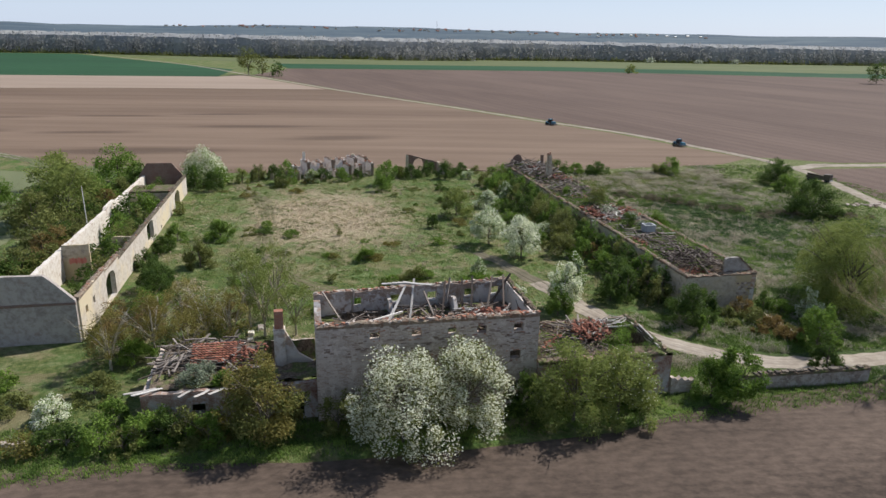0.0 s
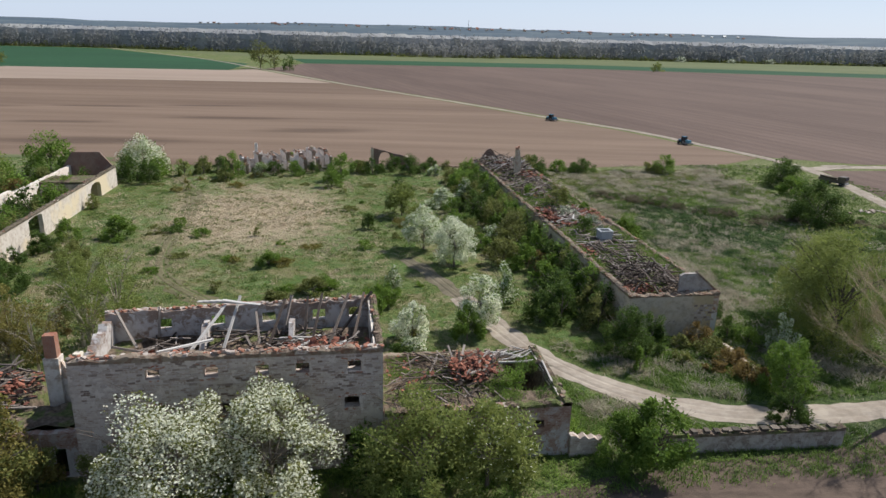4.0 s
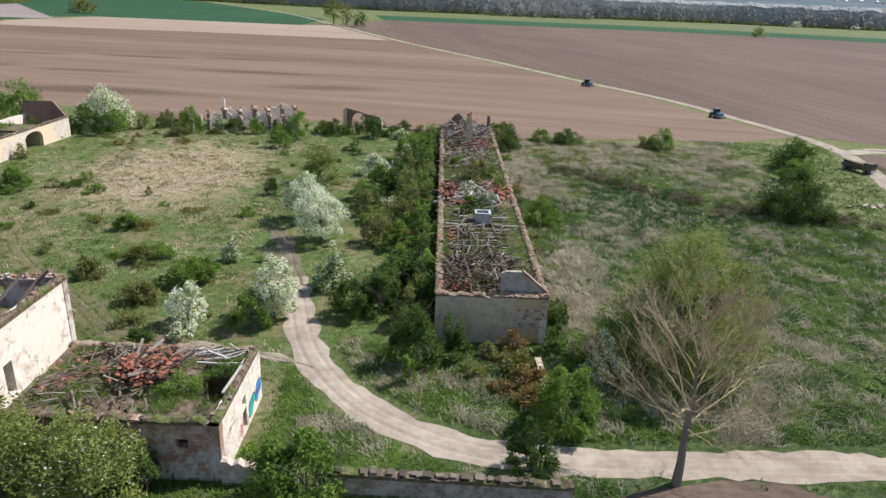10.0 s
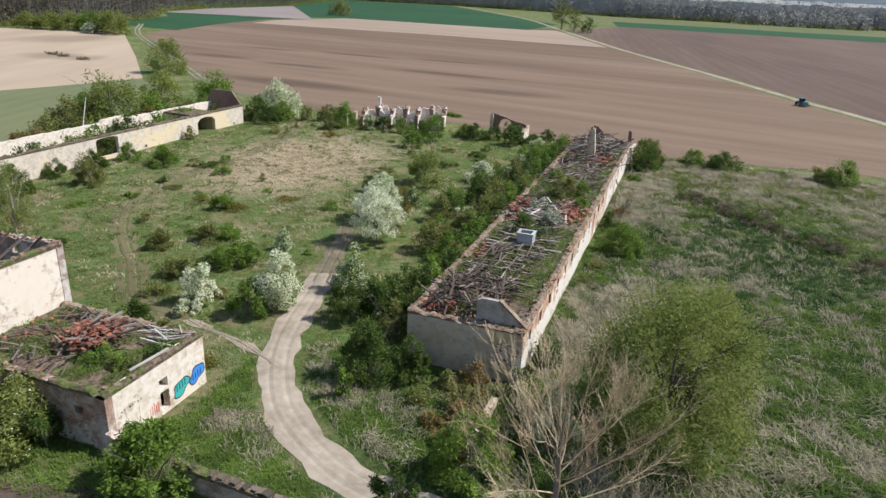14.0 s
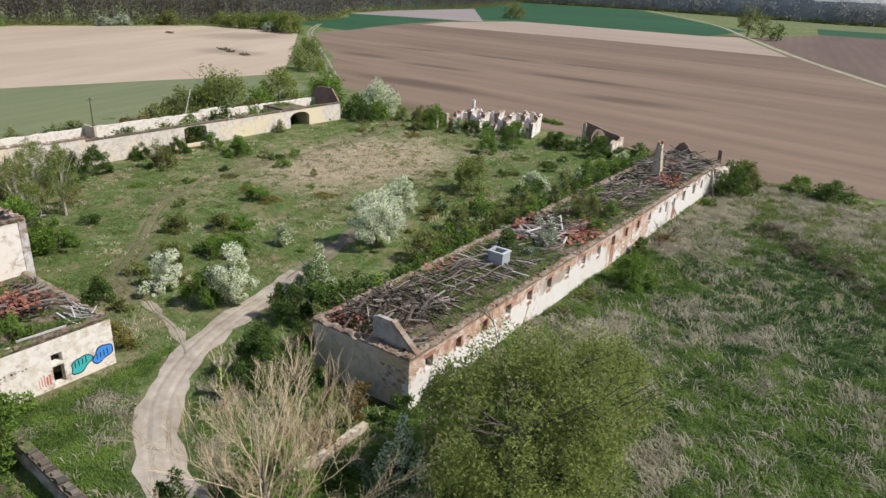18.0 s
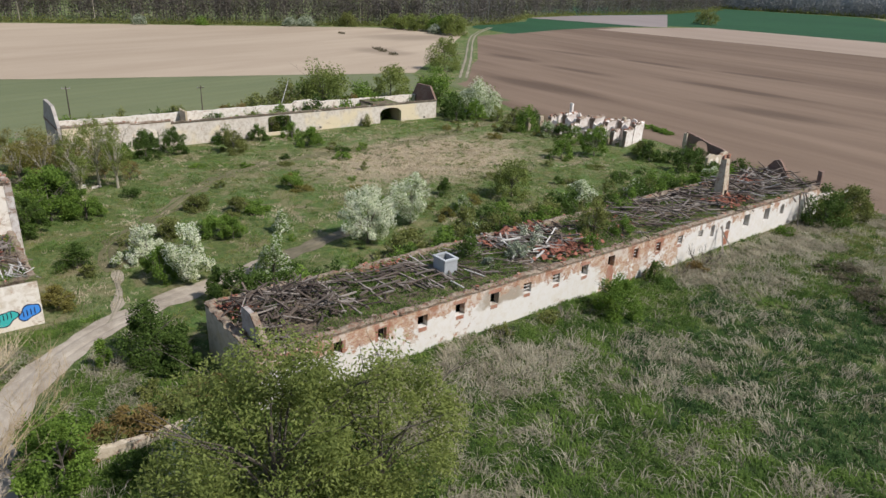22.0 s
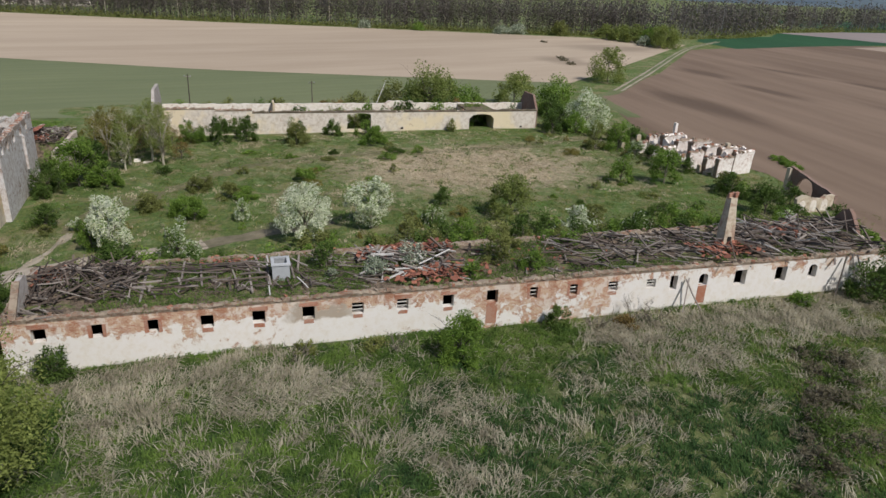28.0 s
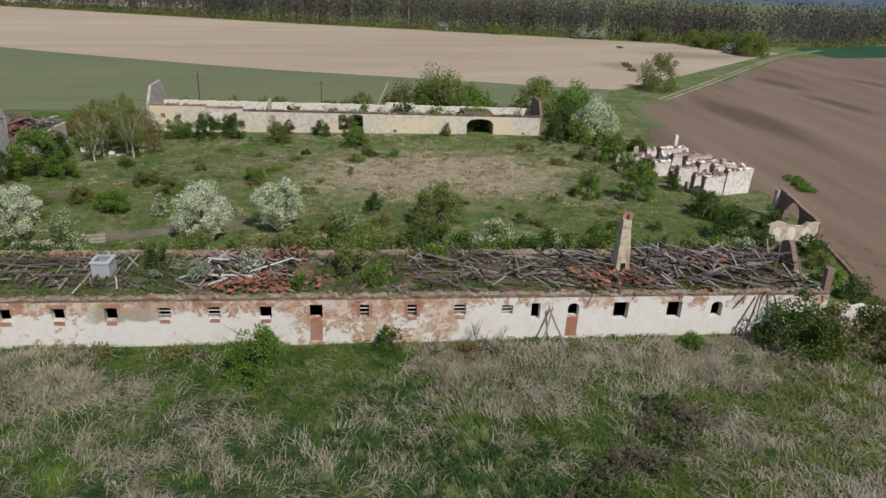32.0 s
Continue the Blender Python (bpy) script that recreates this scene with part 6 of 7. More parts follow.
tagged(new("backdrop_hills", mesh_of("backdrop_hills", verts, [(i * m + k, (i + 1) * m + k, (i + 1) * m + k + 1, i * m + k + 1) for i in range(n) for k in range(m - 1)], HAZED_HILL)), "hills with fields and woods on the horizon, painted blue-grey for haze", "backdrop", kind="structure")
mast = thing("radio_mast", (640, 3300, 40), "thin radio mast on the far hills", "mast")
v, f = [], []
tube(v, f, [(640, 3300, 25), (640, 3300, 75), (640, 3300, 118)], [1.6, 1.2, 0.5], 6)
put(new("pole", mesh_of("pole", v, f, METAL)), mast)
# villages: small pale houses strewn on the hills
for i in range(90):
    cx, cy = g.choice(((-420, 3300), (-200, 3350), (150, 3300), (520, 3200), (700, 3350), (900, 3200), (1150, 3000), (1500, 2800)))
    x, y = cx + g.gauss(0, 120), cy + g.uniform(-160, 160)
    hz = hill_z(x, y)
    w2, d2, t2 = g.uniform(3.5, 7), g.uniform(3, 4.5), g.uniform(2.5, 4)
    e = thing("house", (x, y, hz), "tiny far village house with a pitched roof", "house", "far village houses")
    part("wall", slab(-w2, -d2, -6, w2, d2, t2), WALL_END, e)
    bm = bmesh.new()
    prism(bm, [(-d2 - 0.5, t2), (0, t2 + d2 * 0.8), (d2 + 0.5, t2)], 2 * w2 + 1, lambda u, w, z, w2=w2: (w - w2 - 0.5, u, z))
    part("roof", bm, TILE if i % 2 else METAL, e)

# plastic tunnels behind the western wood
for i in range(9):
    e = thing("greenhouse", (-452 - i * 3, -215 + i * 24, 0), "long white plastic greenhouse tunnel", "greenhouse", "greenhouses")
    bm = bmesh.new()
    prism(bm, [(-9, -0.2)] + [(9 * math.cos(math.pi * (1 - k / 8)), 4.5 * math.sin(math.pi * k / 8)) for k in range(9)] + [(9, -0.2)], 30, lambda u, w, z: (w - 15, u, z))
    part("cover", bm, WALL_BRIGHT, e)

# ---- poles behind the barn ----
for x, y, h in ((-47.8, 104.0, 6.4), (-44.5, 79.0, 8.2), (-45.5, 130.0, 6.6)):
    e = thing("utility_pole", (x, y, ground_z(x, y)), "weathered wooden pole with a short cross arm", "utility pole", "utility poles")
    v, f = [], []
    tube(v, f, [(0, 0, -0.3), (0, 0, h * 0.5), (0.02, 0, h)], [0.13, 0.11, 0.09], 8)
    part("pole", mesh_of("pole", v, f, WOOD_DARK), None, e)
    part("cross_arm", slab(-0.06, -0.7, h - 0.5, 0.06, 0.7, h - 0.38), WOOD, e)
    for k in (-0.6, 0.0, 0.6):
        part("insulator", slab(-0.05, k - 0.05, h - 0.38, 0.05, k + 0.05, h - 0.2), CONCRETE, e, "pale insulator")
e = thing("leaning_pole", (-36.4, 118.0, 0.4), "thin leaning pole beside the barn", "pole")
v, f = [], []
tube(v, f, [(1.2, -3.5, -0.2), (0.6, -1.8, 4), (0, 0, 8)], [0.09, 0.08, 0.06], 6)
part("pole", mesh_of("pole", v, f, WOOD_PALE), None, e)

# ---- fallen timber, tiles and stones ----
def unit_box(name, mat, jag, seed, bend=0.0):
    """A worn piece one metre long, wide and high, to be stretched to its size."""
    r = random.Random(seed)
    verts, faces = [], []
    for i, x in enumerate((-0.5, 0.0, 0.5)):
        for y, z in ((-0.5, -0.5), (0.5, -0.5), (0.5, 0.5), (-0.5, 0.5)):
            verts.append((x + r.uniform(-jag, jag) * 0.06, y + r.uniform(-jag, jag), z + r.uniform(-jag, jag) + (bend if i == 1 else 0)))
    for i in (0, 4):
        faces += [(i + k, i + (k + 1) % 4, i + 4 + (k + 1) % 4, i + 4 + k) for k in range(4)]
    faces += [(3, 2, 1, 0), (8, 9, 10, 11)]
    return mesh_of(name, verts, faces, mat)


BEAMS = {m.name: [unit_box("beam", m, 0.12, 5 * k + 1, 0.5 * (k - 1)) for k in range(3)] for m in (WOOD, WOOD_DARK, WOOD_PALE)}
TILES = [unit_box("tile", TILE, 0.15, k, 0.4) for k in range(3)]
BLOCKS = [unit_box("block", BLOCK, 0.05, 40 + k) for k in range(4)]
COPING = [unit_box("coping_stone", STONE_DARK, 0.1, 60 + k) for k in range(4)]
BRICKS = [unit_box("brick", BRICK, 0.07, 50 + k) for k in range(3)]


def lay(name, me, parent, at, size, yaw=0.0, pitch=0.0, roll=0.0):
    ob = new(name, me)
    ob.parent = parent
    ob.matrix_parent_inverse = Matrix.Translation(parent.location).inverted()
    ob.location, ob.rotation_euler, ob.scale = at, (roll, pitch, yaw), size
    return ob


def timber(parent, r, n, area, z, yaw, spread, mats, long=(1.5, 4.5), heap=0.6, tilt=0.12, thick=(0.05, 0.11)):
    """Beams strewn over an area; they lie higher towards the middle of the heap."""
    x0, y0, x1, y1 = area
    for _ in range(n):
        x, y = r.uniform(x0, x1), r.uniform(y0, y1)
        k = max(0.0, 1 - (2 * abs(x - (x0 + x1) / 2) / (x1 - x0)) ** 2)
        mat = r.choice(mats)
        l = r.uniform(*long)
        w = r.uniform(*thick)
        lay("beam", r.choice(BEAMS[mat.name]), parent, (x, y, z + r.random() * heap * k + 0.06), (l, w * r.uniform(1.0, 1.7), w), r.gauss(yaw, spread), r.gauss(0, tilt))


def tiles(parent, r, n, area, z, heap=0.25, size=0.36):
    x0, y0, x1, y1 = area
    for _ in range(n):
        x, y = (x0 + x1) / 2 + (x1 - x0) / 2 * max(-1, min(1, r.gauss(0, 0.5))), (y0 + y1) / 2 + (y1 - y0) / 2 * max(-1, min(1, r.gauss(0, 0.5)))
        s = size * r.uniform(0.6, 1.3)
        lay("tile", r.choice(TILES), parent, (x, y, z + r.random() * heap), (s, s * 0.6, 0.035), r.uniform(0, 6.3), r.gauss(0, 0.35), r.gauss(0, 0.35))


LOFT = STOP - 0.12
r = random.Random(101)
south = thing("collapsed_roof", (50, 82, LOFT), "collapsed roof timbers and bare joists on the stable loft", "roof debris")
for k in range(11):
    y = 78.4 + k * 1.35 + r.uniform(-0.15, 0.15)
    x0, x1 = 46.2 + r.uniform(0, 0.6), 53.8 - r.uniform(0, 3.4)
    lay("joist", BEAMS[WOOD.name if k % 3 else WOOD_DARK.name][k % 3], south, ((x0 + x1) / 2, y, LOFT + 0.14), (x1 - x0, 0.15, 0.15), r.gauss(0, 0.09), r.gauss(0, 0.04))
timber(south, r, 260, (46.2, 73.2, 52.6, 80.4), LOFT + 0.1, 0.9, 1.2, (WOOD, WOOD_DARK, WOOD_DARK, WOOD_DARK), (0.6, 3.0), 1.5, 0.35, (0.04, 0.1))
timber(south, r, 24, (47.0, 78.5, 53.0, 90.5), LOFT + 0.2, 1.5, 0.22, (WOOD, WOOD_DARK, WOOD), (1.8, 4.2), 0.3, 0.05, (0.06, 0.1))
timber(south, r, 80, (46.4, 79.0, 53.0, 92.0), LOFT + 0.1, 0.4, 0.8, (WOOD, WOOD_DARK, WOOD_DARK), (0.6, 2.2), 0.3, 0.08)
timber(south, r, 14, (53.6, 72.6, 55.0, 76.6), LOFT + 0.1, 1.3, 0.4, (WOOD_DARK, WOOD), (1.0, 2.2), 0.2, 0.2)
tiles(south, r, 120, (45.6, 72.4, 49.0, 75.0), LOFT + 0.1, 0.25, 0.3)
tiles(south, r, 50, (46.0, 84.0, 47.4, 91.0), LOFT + 0.1, 0.2, 0.3)
mid = thing("collapsed_roof", (50, 102, LOFT), "heaps of broken red tiles and grey rafters on the stable loft", "roof debris")
timber(mid, r, 22, (47.0, 89.6, 53.0, 94.0), LOFT + 0.1, 0.1, 0.35, (WOOD_PALE, WOOD, WOOD), (1.4, 3.6), 0.3, 0.06, (0.07, 0.12))
timber(mid, r, 60, (46.2, 93.0, 54.2, 99.0), LOFT, 1.3, 0.5, (WOOD, WOOD_DARK, WOOD), (0.7, 2.4), 0.25, 0.1)
timber(mid, r, 110, (46.0, 98.5, 53.0, 107.0), LOFT, 0.5, 0.6, (WOOD, WOOD, WOOD_DARK, WOOD_PALE), (1.2, 4.4), 0.9, 0.16, (0.06, 0.13))
tiles(mid, r, 170, (45.7, 98.5, 49.0, 107.5), LOFT + 0.12, 0.5, 0.5)
tiles(mid, r, 170, (50.6, 100.0, 54.4, 109.0), LOFT + 0.12, 0.45, 0.5)
timber(mid, r, 30, (46.4, 109.0, 54.0, 119.0), LOFT, 0.3, 0.9, (WOOD, WOOD_DARK), (1.0, 3.0), 0.2, 0.1)
tiles(mid, r, 50, (46.0, 108.0, 54.0, 122.0), LOFT + 0.1, 0.1, 0.3)
north = thing("collapsed_roof", (50, 137, LOFT), "thick heaps of fallen grey roof beams on the stable loft", "roof debris")
timber(north, r, 140, (46.0, 117.0, 53.6, 134.0), LOFT, 1.25, 0.55, (WOOD, WOOD, WOOD_DARK), (1.4, 4.6), 1.1, 0.16, (0.06, 0.13))
timber(north, r, 30, (46.0, 117.0, 53.6, 134.0), LOFT + 0.3, 0.3, 0.4, (WOOD, WOOD_DARK), (1.4, 3.6), 0.9, 0.2)
timber(north, r, 170, (46.0, 136.5, 54.2, 151.5), LOFT, 1.1, 0.7, (WOOD, WOOD, WOOD_DARK, WOOD_DARK), (1.6, 5.2), 1.5, 0.2, (0.07, 0.15))
timber(north, r, 60, (46.0, 137.5, 54.2, 151.0), LOFT + 0.4, 0.1, 0.35, (WOOD, WOOD_PALE, WOOD_DARK), (1.6, 4.2), 1.2, 0.25)
timber(north, r, 6, (53.0, 130.0, 55.2, 137.0), LOFT + 0.1, 0.35, 0.2, (WOOD_DARK,), (2.6, 3.6), 0.2, 0.35)
tiles(north, r, 130, (50.0, 130.5, 54.2, 138.0), LOFT + 0.1, 0.5, 0.5)
tiles(north, r, 60, (47.5, 140.0, 51.0, 146.0), LOFT + 0.7, 0.4, 0.5)
# rafters leaning against the east wall and the north corner
lean = thing("leaning_beams", (55.6, 127.8, 0.6), "broken rafters leaning on the stable wall", "beam")
for y0, y1, x1, z1 in ((126.9, 127.9, 55.35, 3.6), (128.9, 127.6, 55.35, 3.5), (144.2, 145.8, 55.3, 4.5), (147.0, 146.4, 55.4, 4.7), (148.3, 147.0, 55.4, 4.6)):
    a, b = Vector((56.6, y0, 0.7)), Vector((x1, y1, z1))
    d = b - a
    lay("beam", BEAMS[WOOD.name][0], lean, (a + b) / 2, (d.length, 0.12, 0.14), math.atan2(d.y, d.x), -math.asin(d.z / d.length))

# the house: beams that lean between the fallen loft and the walls
hr = thing("collapsed_roof", (9, 58, 7), "broken rafters and boards caved into the house", "roof debris")
r = random.Random(202)
timber(hr, r, 120, (2.2, 55.6, 16.8, 61.2), 6.95, 0.4, 0.9, (WOOD, WOOD_DARK, WOOD_DARK, WOOD), (1.0, 3.4), 0.6, 0.15)
for x0, y0, z0, x1, y1, z1, m in ((2.0, 59.5, 6.9, 0.4, 62.4, 9.3, WOOD), (3.4, 58.6, 6.8, 1.2, 57.0, 8.2, WOOD), (3.2, 61.8, 7.0, 3.4, 62.6, 9.2, WOOD), (5.8, 56.2, 7.2, 8.2, 60.4, 9.6, WOOD_PALE), (8.2, 57.5, 7.0, 9.2, 61.2, 10.0, WOOD_PALE), (4.6, 55.0, 8.6, 7.6, 58.0, 8.0, WOOD_PALE),
                            (11.2, 57.4, 6.9, 12.4, 62.3, 9.4, WOOD_DARK), (12.2, 60.8, 6.9, 12.9, 62.5, 9.7, WOOD), (13.8, 60.0, 6.8, 14.1, 62.5, 9.5, WOOD), (14.4, 59.0, 6.9, 15.2, 62.6, 9.7, WOOD), (15.6, 58.0, 7.0, 17.2, 61.8, 9.7, WOOD), (17.2, 57.2, 6.9, 18.4, 62.2, 9.6, WOOD_DARK), (16.4, 60.2, 7.0, 19.0, 61.6, 9.9, WOOD_DARK), (10.8, 58.2, 6.9, 10.2, 61.8, 8.6, WOOD), (18.6, 56.0, 7.1, 18.9, 60.4, 9.2, WOOD_DARK)):
    a, b = Vector((x0, min(y0, 60.8 + 0.075 * x0), z0)), Vector((x1, min(y1, 60.9 + 0.075 * x1), z1))
    d = b - a
    lay("rafter", BEAMS[m.name][1], hr, (a + b) / 2, (d.length, 0.18, 0.14), math.atan2(d.y, d.x), -math.asin(d.z / d.length))
for k in range(5):
    lay("board", BEAMS[WOOD_PALE.name][0], hr, (7.4 + 0.5 * k, 60.9 - 0.15 * k, 9.75 + 0.03 * k), (2.8, 0.24, 0.05), -0.35 + 0.05 * k, 0.05 * (k - 2), 0.15)
for x0, x1 in ((0.2, 6.0), (6.2, 10.6), (15.5, 19.2)):
    lay("wall_plate", BEAMS[WOOD_PALE.name if x0 > 5 else WOOD.name][0], hr, ((x0 + x1) / 2, 53.75, HTOP + 0.02), (x1 - x0, 0.2, 0.16), 0.01)
tiles(hr, r, 170, (12.8, 53.9, 18.8, 56.6), 7.6, 1.1, 0.42)
tiles(hr, r, 60, (4.0, 54.0, 8.0, 56.0), 7.5, 1.0, 0.4)
timber(hr, r, 34, (12.5, 54.8, 17.2, 57.5), 7.9, 0.2, 0.6, (WOOD, WOOD_DARK, WOOD_PALE), (1.0, 2.8), 0.5, 0.2)

# the annex: splayed rafters and tiles
ar = thing("collapsed_roof", (25, 58, ATOP), "fallen rafters and broken red tiles on the annex", "roof debris")
r = random.Random(303)
AZ = ATOP - 0.2
timber(ar, r, 125, (20.2, 54.2, 28.6, 61.8), AZ, 0.3, 0.9, (WOOD, WOOD_DARK, WOOD_DARK, WOOD), (0.6, 2.6), 0.5, 0.16, (0.04, 0.08))
for k in range(12):
    lay("rafter", BEAMS[WOOD_DARK.name if k % 2 else WOOD.name][k % 3], ar, (25.2 + 0.28 * k, 58.6 + r.uniform(-0.8, 0.8), AZ + 0.75), (r.uniform(2.6, 4.2), 0.15, 0.14), 1.15 + r.uniform(-0.45, 0.55), r.uniform(-0.25, 0.25))
timber(ar, r, 24, (29.0, 60.4, 32.2, 62.2), AZ, 0.4, 0.5, (WOOD, WOOD_PALE), (1.0, 2.6), 0.3, 0.12, (0.04, 0.09))
lay("beam", BEAMS[WOOD_PALE.name][0], ar, (30.6, 60.2, AZ + 0.05), (3.2, 0.14, 0.14), 0.03)
lay("beam", BEAMS[WOOD_PALE.name][1], ar, (32.2, 57.6, ATOP + 0.24), (3.4, 0.14, 0.12), 1.5)
tiles(ar, r, 260, (24.8, 56.4, 28.4, 60.6), AZ + 0.35, 0.8, 0.34)
tiles(ar, r, 40, (20.0, 55.0, 24.6, 61.4), AZ + 0.1, 0.35, 0.26)

# the west wing
wr = thing("collapsed_roof", (-9, 59, WTOP), "caved-in wing roof of grey boards and red tiles", "roof debris")
r = random.Random(404)
timber(wr, r, 170, (-14.6, 57.0, -5.5, 63.0), WTOP + 0.3, 0.7, 0.8, (WOOD, WOOD, WOOD_DARK), (0.9, 2.8), 0.9, 0.2, (0.07, 0.12))
tiles(wr, r, 150, (-9.5, 56.8, -4.8, 61.5), WTOP + 0.5, 0.6, 0.32)
for i in range(9):
    for j in range(13):
        lay("roof_tile", TILES[(i + j) % 3], wr, (-11.2 + j * 0.3, 58.0 + i * 0.27, WTOP + 0.9 + i * 0.1), (0.28, 0.3, 0.03), r.gauss(1.57, 0.05), 0.0, 0.33)
for k, (x, y, w) in enumerate(((-14.9, 54.7, 0.5), (-14.3, 54.5, 0.62), (-11.2, 53.9, 1.05), (-9.9, 53.7, 1.0), (-8.7, 53.9, 0.9))):
    lay("board", BEAMS[WOOD_PALE.name][k % 3], wr, (x, y, WTOP + 0.15 + 0.1 * (k < 2)), (2.6 if k < 2 else 1.8, 0.26, 0.06), w, 0.12)

# blocks of the house's south face, proud of their joints
r = random.Random(505)
front = [o for o in rows_up + rows_mid]
count = 0
for j in range(20):
    z = 6.0 + j * 0.135
    u = 0.05 + r.uniform(0, 0.3)
    while u < 19.2 and count < 330:
        w = r.uniform(0.22, 0.55)
        if not any(a - w < u < b and s - 0.14 < z < h + 0.05 for a, b, s, h, k in front) and r.random() < 0.3 and z + 0.15 < HTOP - 0.15:
            lay("block", r.choice(BLOCKS), house, (HX0 + u + w / 2, HY0 - 0.01 + r.uniform(-0.01, 0.015), z + 0.06), (w - 0.02, 0.07, r.uniform(0.09, 0.125)), 0.0, r.gauss(0, 0.02))
            count += 1
        u += w
for a, b, s, h, k in front:
    for i in range(9):
        lay("brick", BRICKS[i % 3], house, (HX0 + r.uniform(a - 0.35, b + 0.35), HY0 - 0.005 - r.uniform(0, 0.02), r.choice((h + r.uniform(0.04, 0.3), s - r.uniform(0.05, 0.2)))), (r.uniform(0.12, 0.26), 0.08, 0.075), 0.0, r.gauss(0, 0.15))
# loose stones on the broken wall tops
for me_x0, me_y0, me_x1, me_y1, z, n in ((HX0, HY0 + 0.3, HX1, HY0 + 0.3, HTOP - 0.04, 130), (HX0, HY1 - 1.8, HX1, HY1 - 0.3, HTOP + 0.0, 90), (HX0 + 0.3, HY0, HX0 + 0.3, HY1 - 1.6, HTOP - 1.2, 30)):
    for i in range(n):
        f = (i + r.random()) / n
        lay("brick", r.choice(BRICKS) if r.random() < 0.5 else r.choice(BLOCKS), house, (me_x0 + (me_x1 - me_x0) * f, me_y0 + (me_y1 - me_y0) * f + r.uniform(-0.15, 0.15), z + r.uniform(0, 0.16)), (r.uniform(0.18, 0.42), r.uniform(0.14, 0.3), 0.13), r.uniform(0, 3), r.gauss(0, 0.2))
# bare stones in the stable's end wall
for j in range(7):
    for i in range(6):
        if r.random() < 0.72:
            lay("block", r.choice(BLOCKS), stable, (52.5 + i * 0.36 + (0.18 if j % 2 else 0) + r.uniform(-0.05, 0.05), SY0 - 0.01, 1.7 + j * 0.26), (0.33, 0.07, 0.2), 0.0, r.gauss(0, 0.05))
# coping stones of the front boundary wall
for i in range(30):
    u = (i + r.uniform(-0.3, 0.3)) / 30
    if r.random() < 0.35:
        continue
    lay("coping_stone", COPING[i % 4], bw, (38.8 + 15 * u, 52.46 - 0.6 * u, 1.73 + r.uniform(-0.02, 0.03)), (r.uniform(0.25, 0.6), r.uniform(0.35, 0.6), r.uniform(0.06, 0.16)), -0.04 + r.gauss(0, 0.15))

# ---- painted letters on the annex wall: two rounded shapes with plain bars ----
paint = thing("wall_painting", (AX1 + 0.005, 60.3, 1.2), "sprayed teal and blue bubble lettering on the white wall", "graffiti")
TEAL = plain("teal_spray_paint", (0.03, 0.30, 0.30), (0.06, 0.46, 0.44), 3.0, 0.6)
BLUE = plain("blue_spray_paint", (0.03, 0.14, 0.52), (0.06, 0.26, 0.70), 3.0, 0.6)
OUTLINE = plain("black_spray_paint", (0.012, 0.014, 0.03), (0.03, 0.03, 0.06), 3.0, 0.6)
REDPAINT = plain("red_spray_paint", (0.45, 0.10, 0.07), (0.62, 0.25, 0.2), 3.0, 0.6)


def blob(cy, cz, ry, rz, x, seed, mat, name):
    bm = bmesh.new()
    n = 28
    ring = []
    for k in range(n):
        t = 2 * math.pi * k / n
        m = 1 + 0.10 * math.sin(3 * t + seed) + 0.07 * math.sin(5 * t + 2 * seed)
        ring.append((cy + math.cos(t) * ry * m + 0.12 * math.sin(t), cz + math.sin(t) * rz * m + 0.18 * math.cos(t)))
    prism(bm, ring, 0.004, lambda u, w, z: (x + w, u, z))
    return put(part(name, bm, mat, None), paint)


for cy, mat, s in ((59.75, TEAL, 1.0), (61.45, BLUE, 2.2)):
    blob(cy, 1.2 + (cy - 60.6) * 0.12, 0.86, 0.68, AX1 + 0.004, s, OUTLINE, "outline")
    blob(cy, 1.2 + (cy - 60.6) * 0.12, 0.77, 0.58, AX1 + 0.010, s, mat, "letter_shape")
    for k in range(4):
        put(part("bar", slab(AX1 + 0.015, cy - 0.5 + 0.28 * k, 0.95 + 0.05 * k, AX1 + 0.019, cy - 0.42 + 0.28 * k, 1.45 + 0.06 * k), OUTLINE, None), paint)
for k in range(5):
    put(part("bar", slab(AX1 + 0.004, 56.6 + 0.18 * k, 0.4 + 0.1 * (k % 2), AX1 + 0.008, 56.66 + 0.2 * k, 1.15 + 0.12 * (k % 3)), REDPAINT, None, "faint red sprayed stroke"), paint)
for k in range(9):
    put(part("bar", slab(AX1 + 0.004, 54.2 + 0.24 * k, 2.3 + 0.06 * (k % 3), AX1 + 0.008, 54.34 + 0.24 * k, 2.42 + 0.05 * (k % 2)), METAL, None, "faint grey scribble"), paint)
ptag = thing("wall_painting", (-31.0, 94.75, 2.9), "rust-red sprayed lettering on the barn's cross wall", "graffiti")
for k in range(6):
    bm = bmesh.new()
    prism(bm, [(0.36 * math.cos(t) * (0.7 + 0.3 * (k % 2)), 0.45 * math.sin(t)) for t in np.linspace(0, 6.28, 9)[:-1]], 0.02, lambda u, w, z, k=k: (-32.0 + 0.36 * k + u * 0.7, 94.785 - w, 2.8 + 0.1 * (k % 2) + z))
    put(part("bar", bm, REDPAINT, None), ptag)

# ---- tractors and truck on the field tracks ----
PAINT_BLUE = plain("faded_blue_paint", (0.05, 0.16, 0.24), (0.10, 0.27, 0.36), 2.0, 0.4)
GLASS = plain("dark_cab_glass", (0.015, 0.02, 0.025), (0.04, 0.05, 0.06), 2.0, 0.1)
RUBBER = plain("black_rubber", (0.012, 0.012, 0.012), (0.035, 0.033, 0.03), 5.0, 0.9)
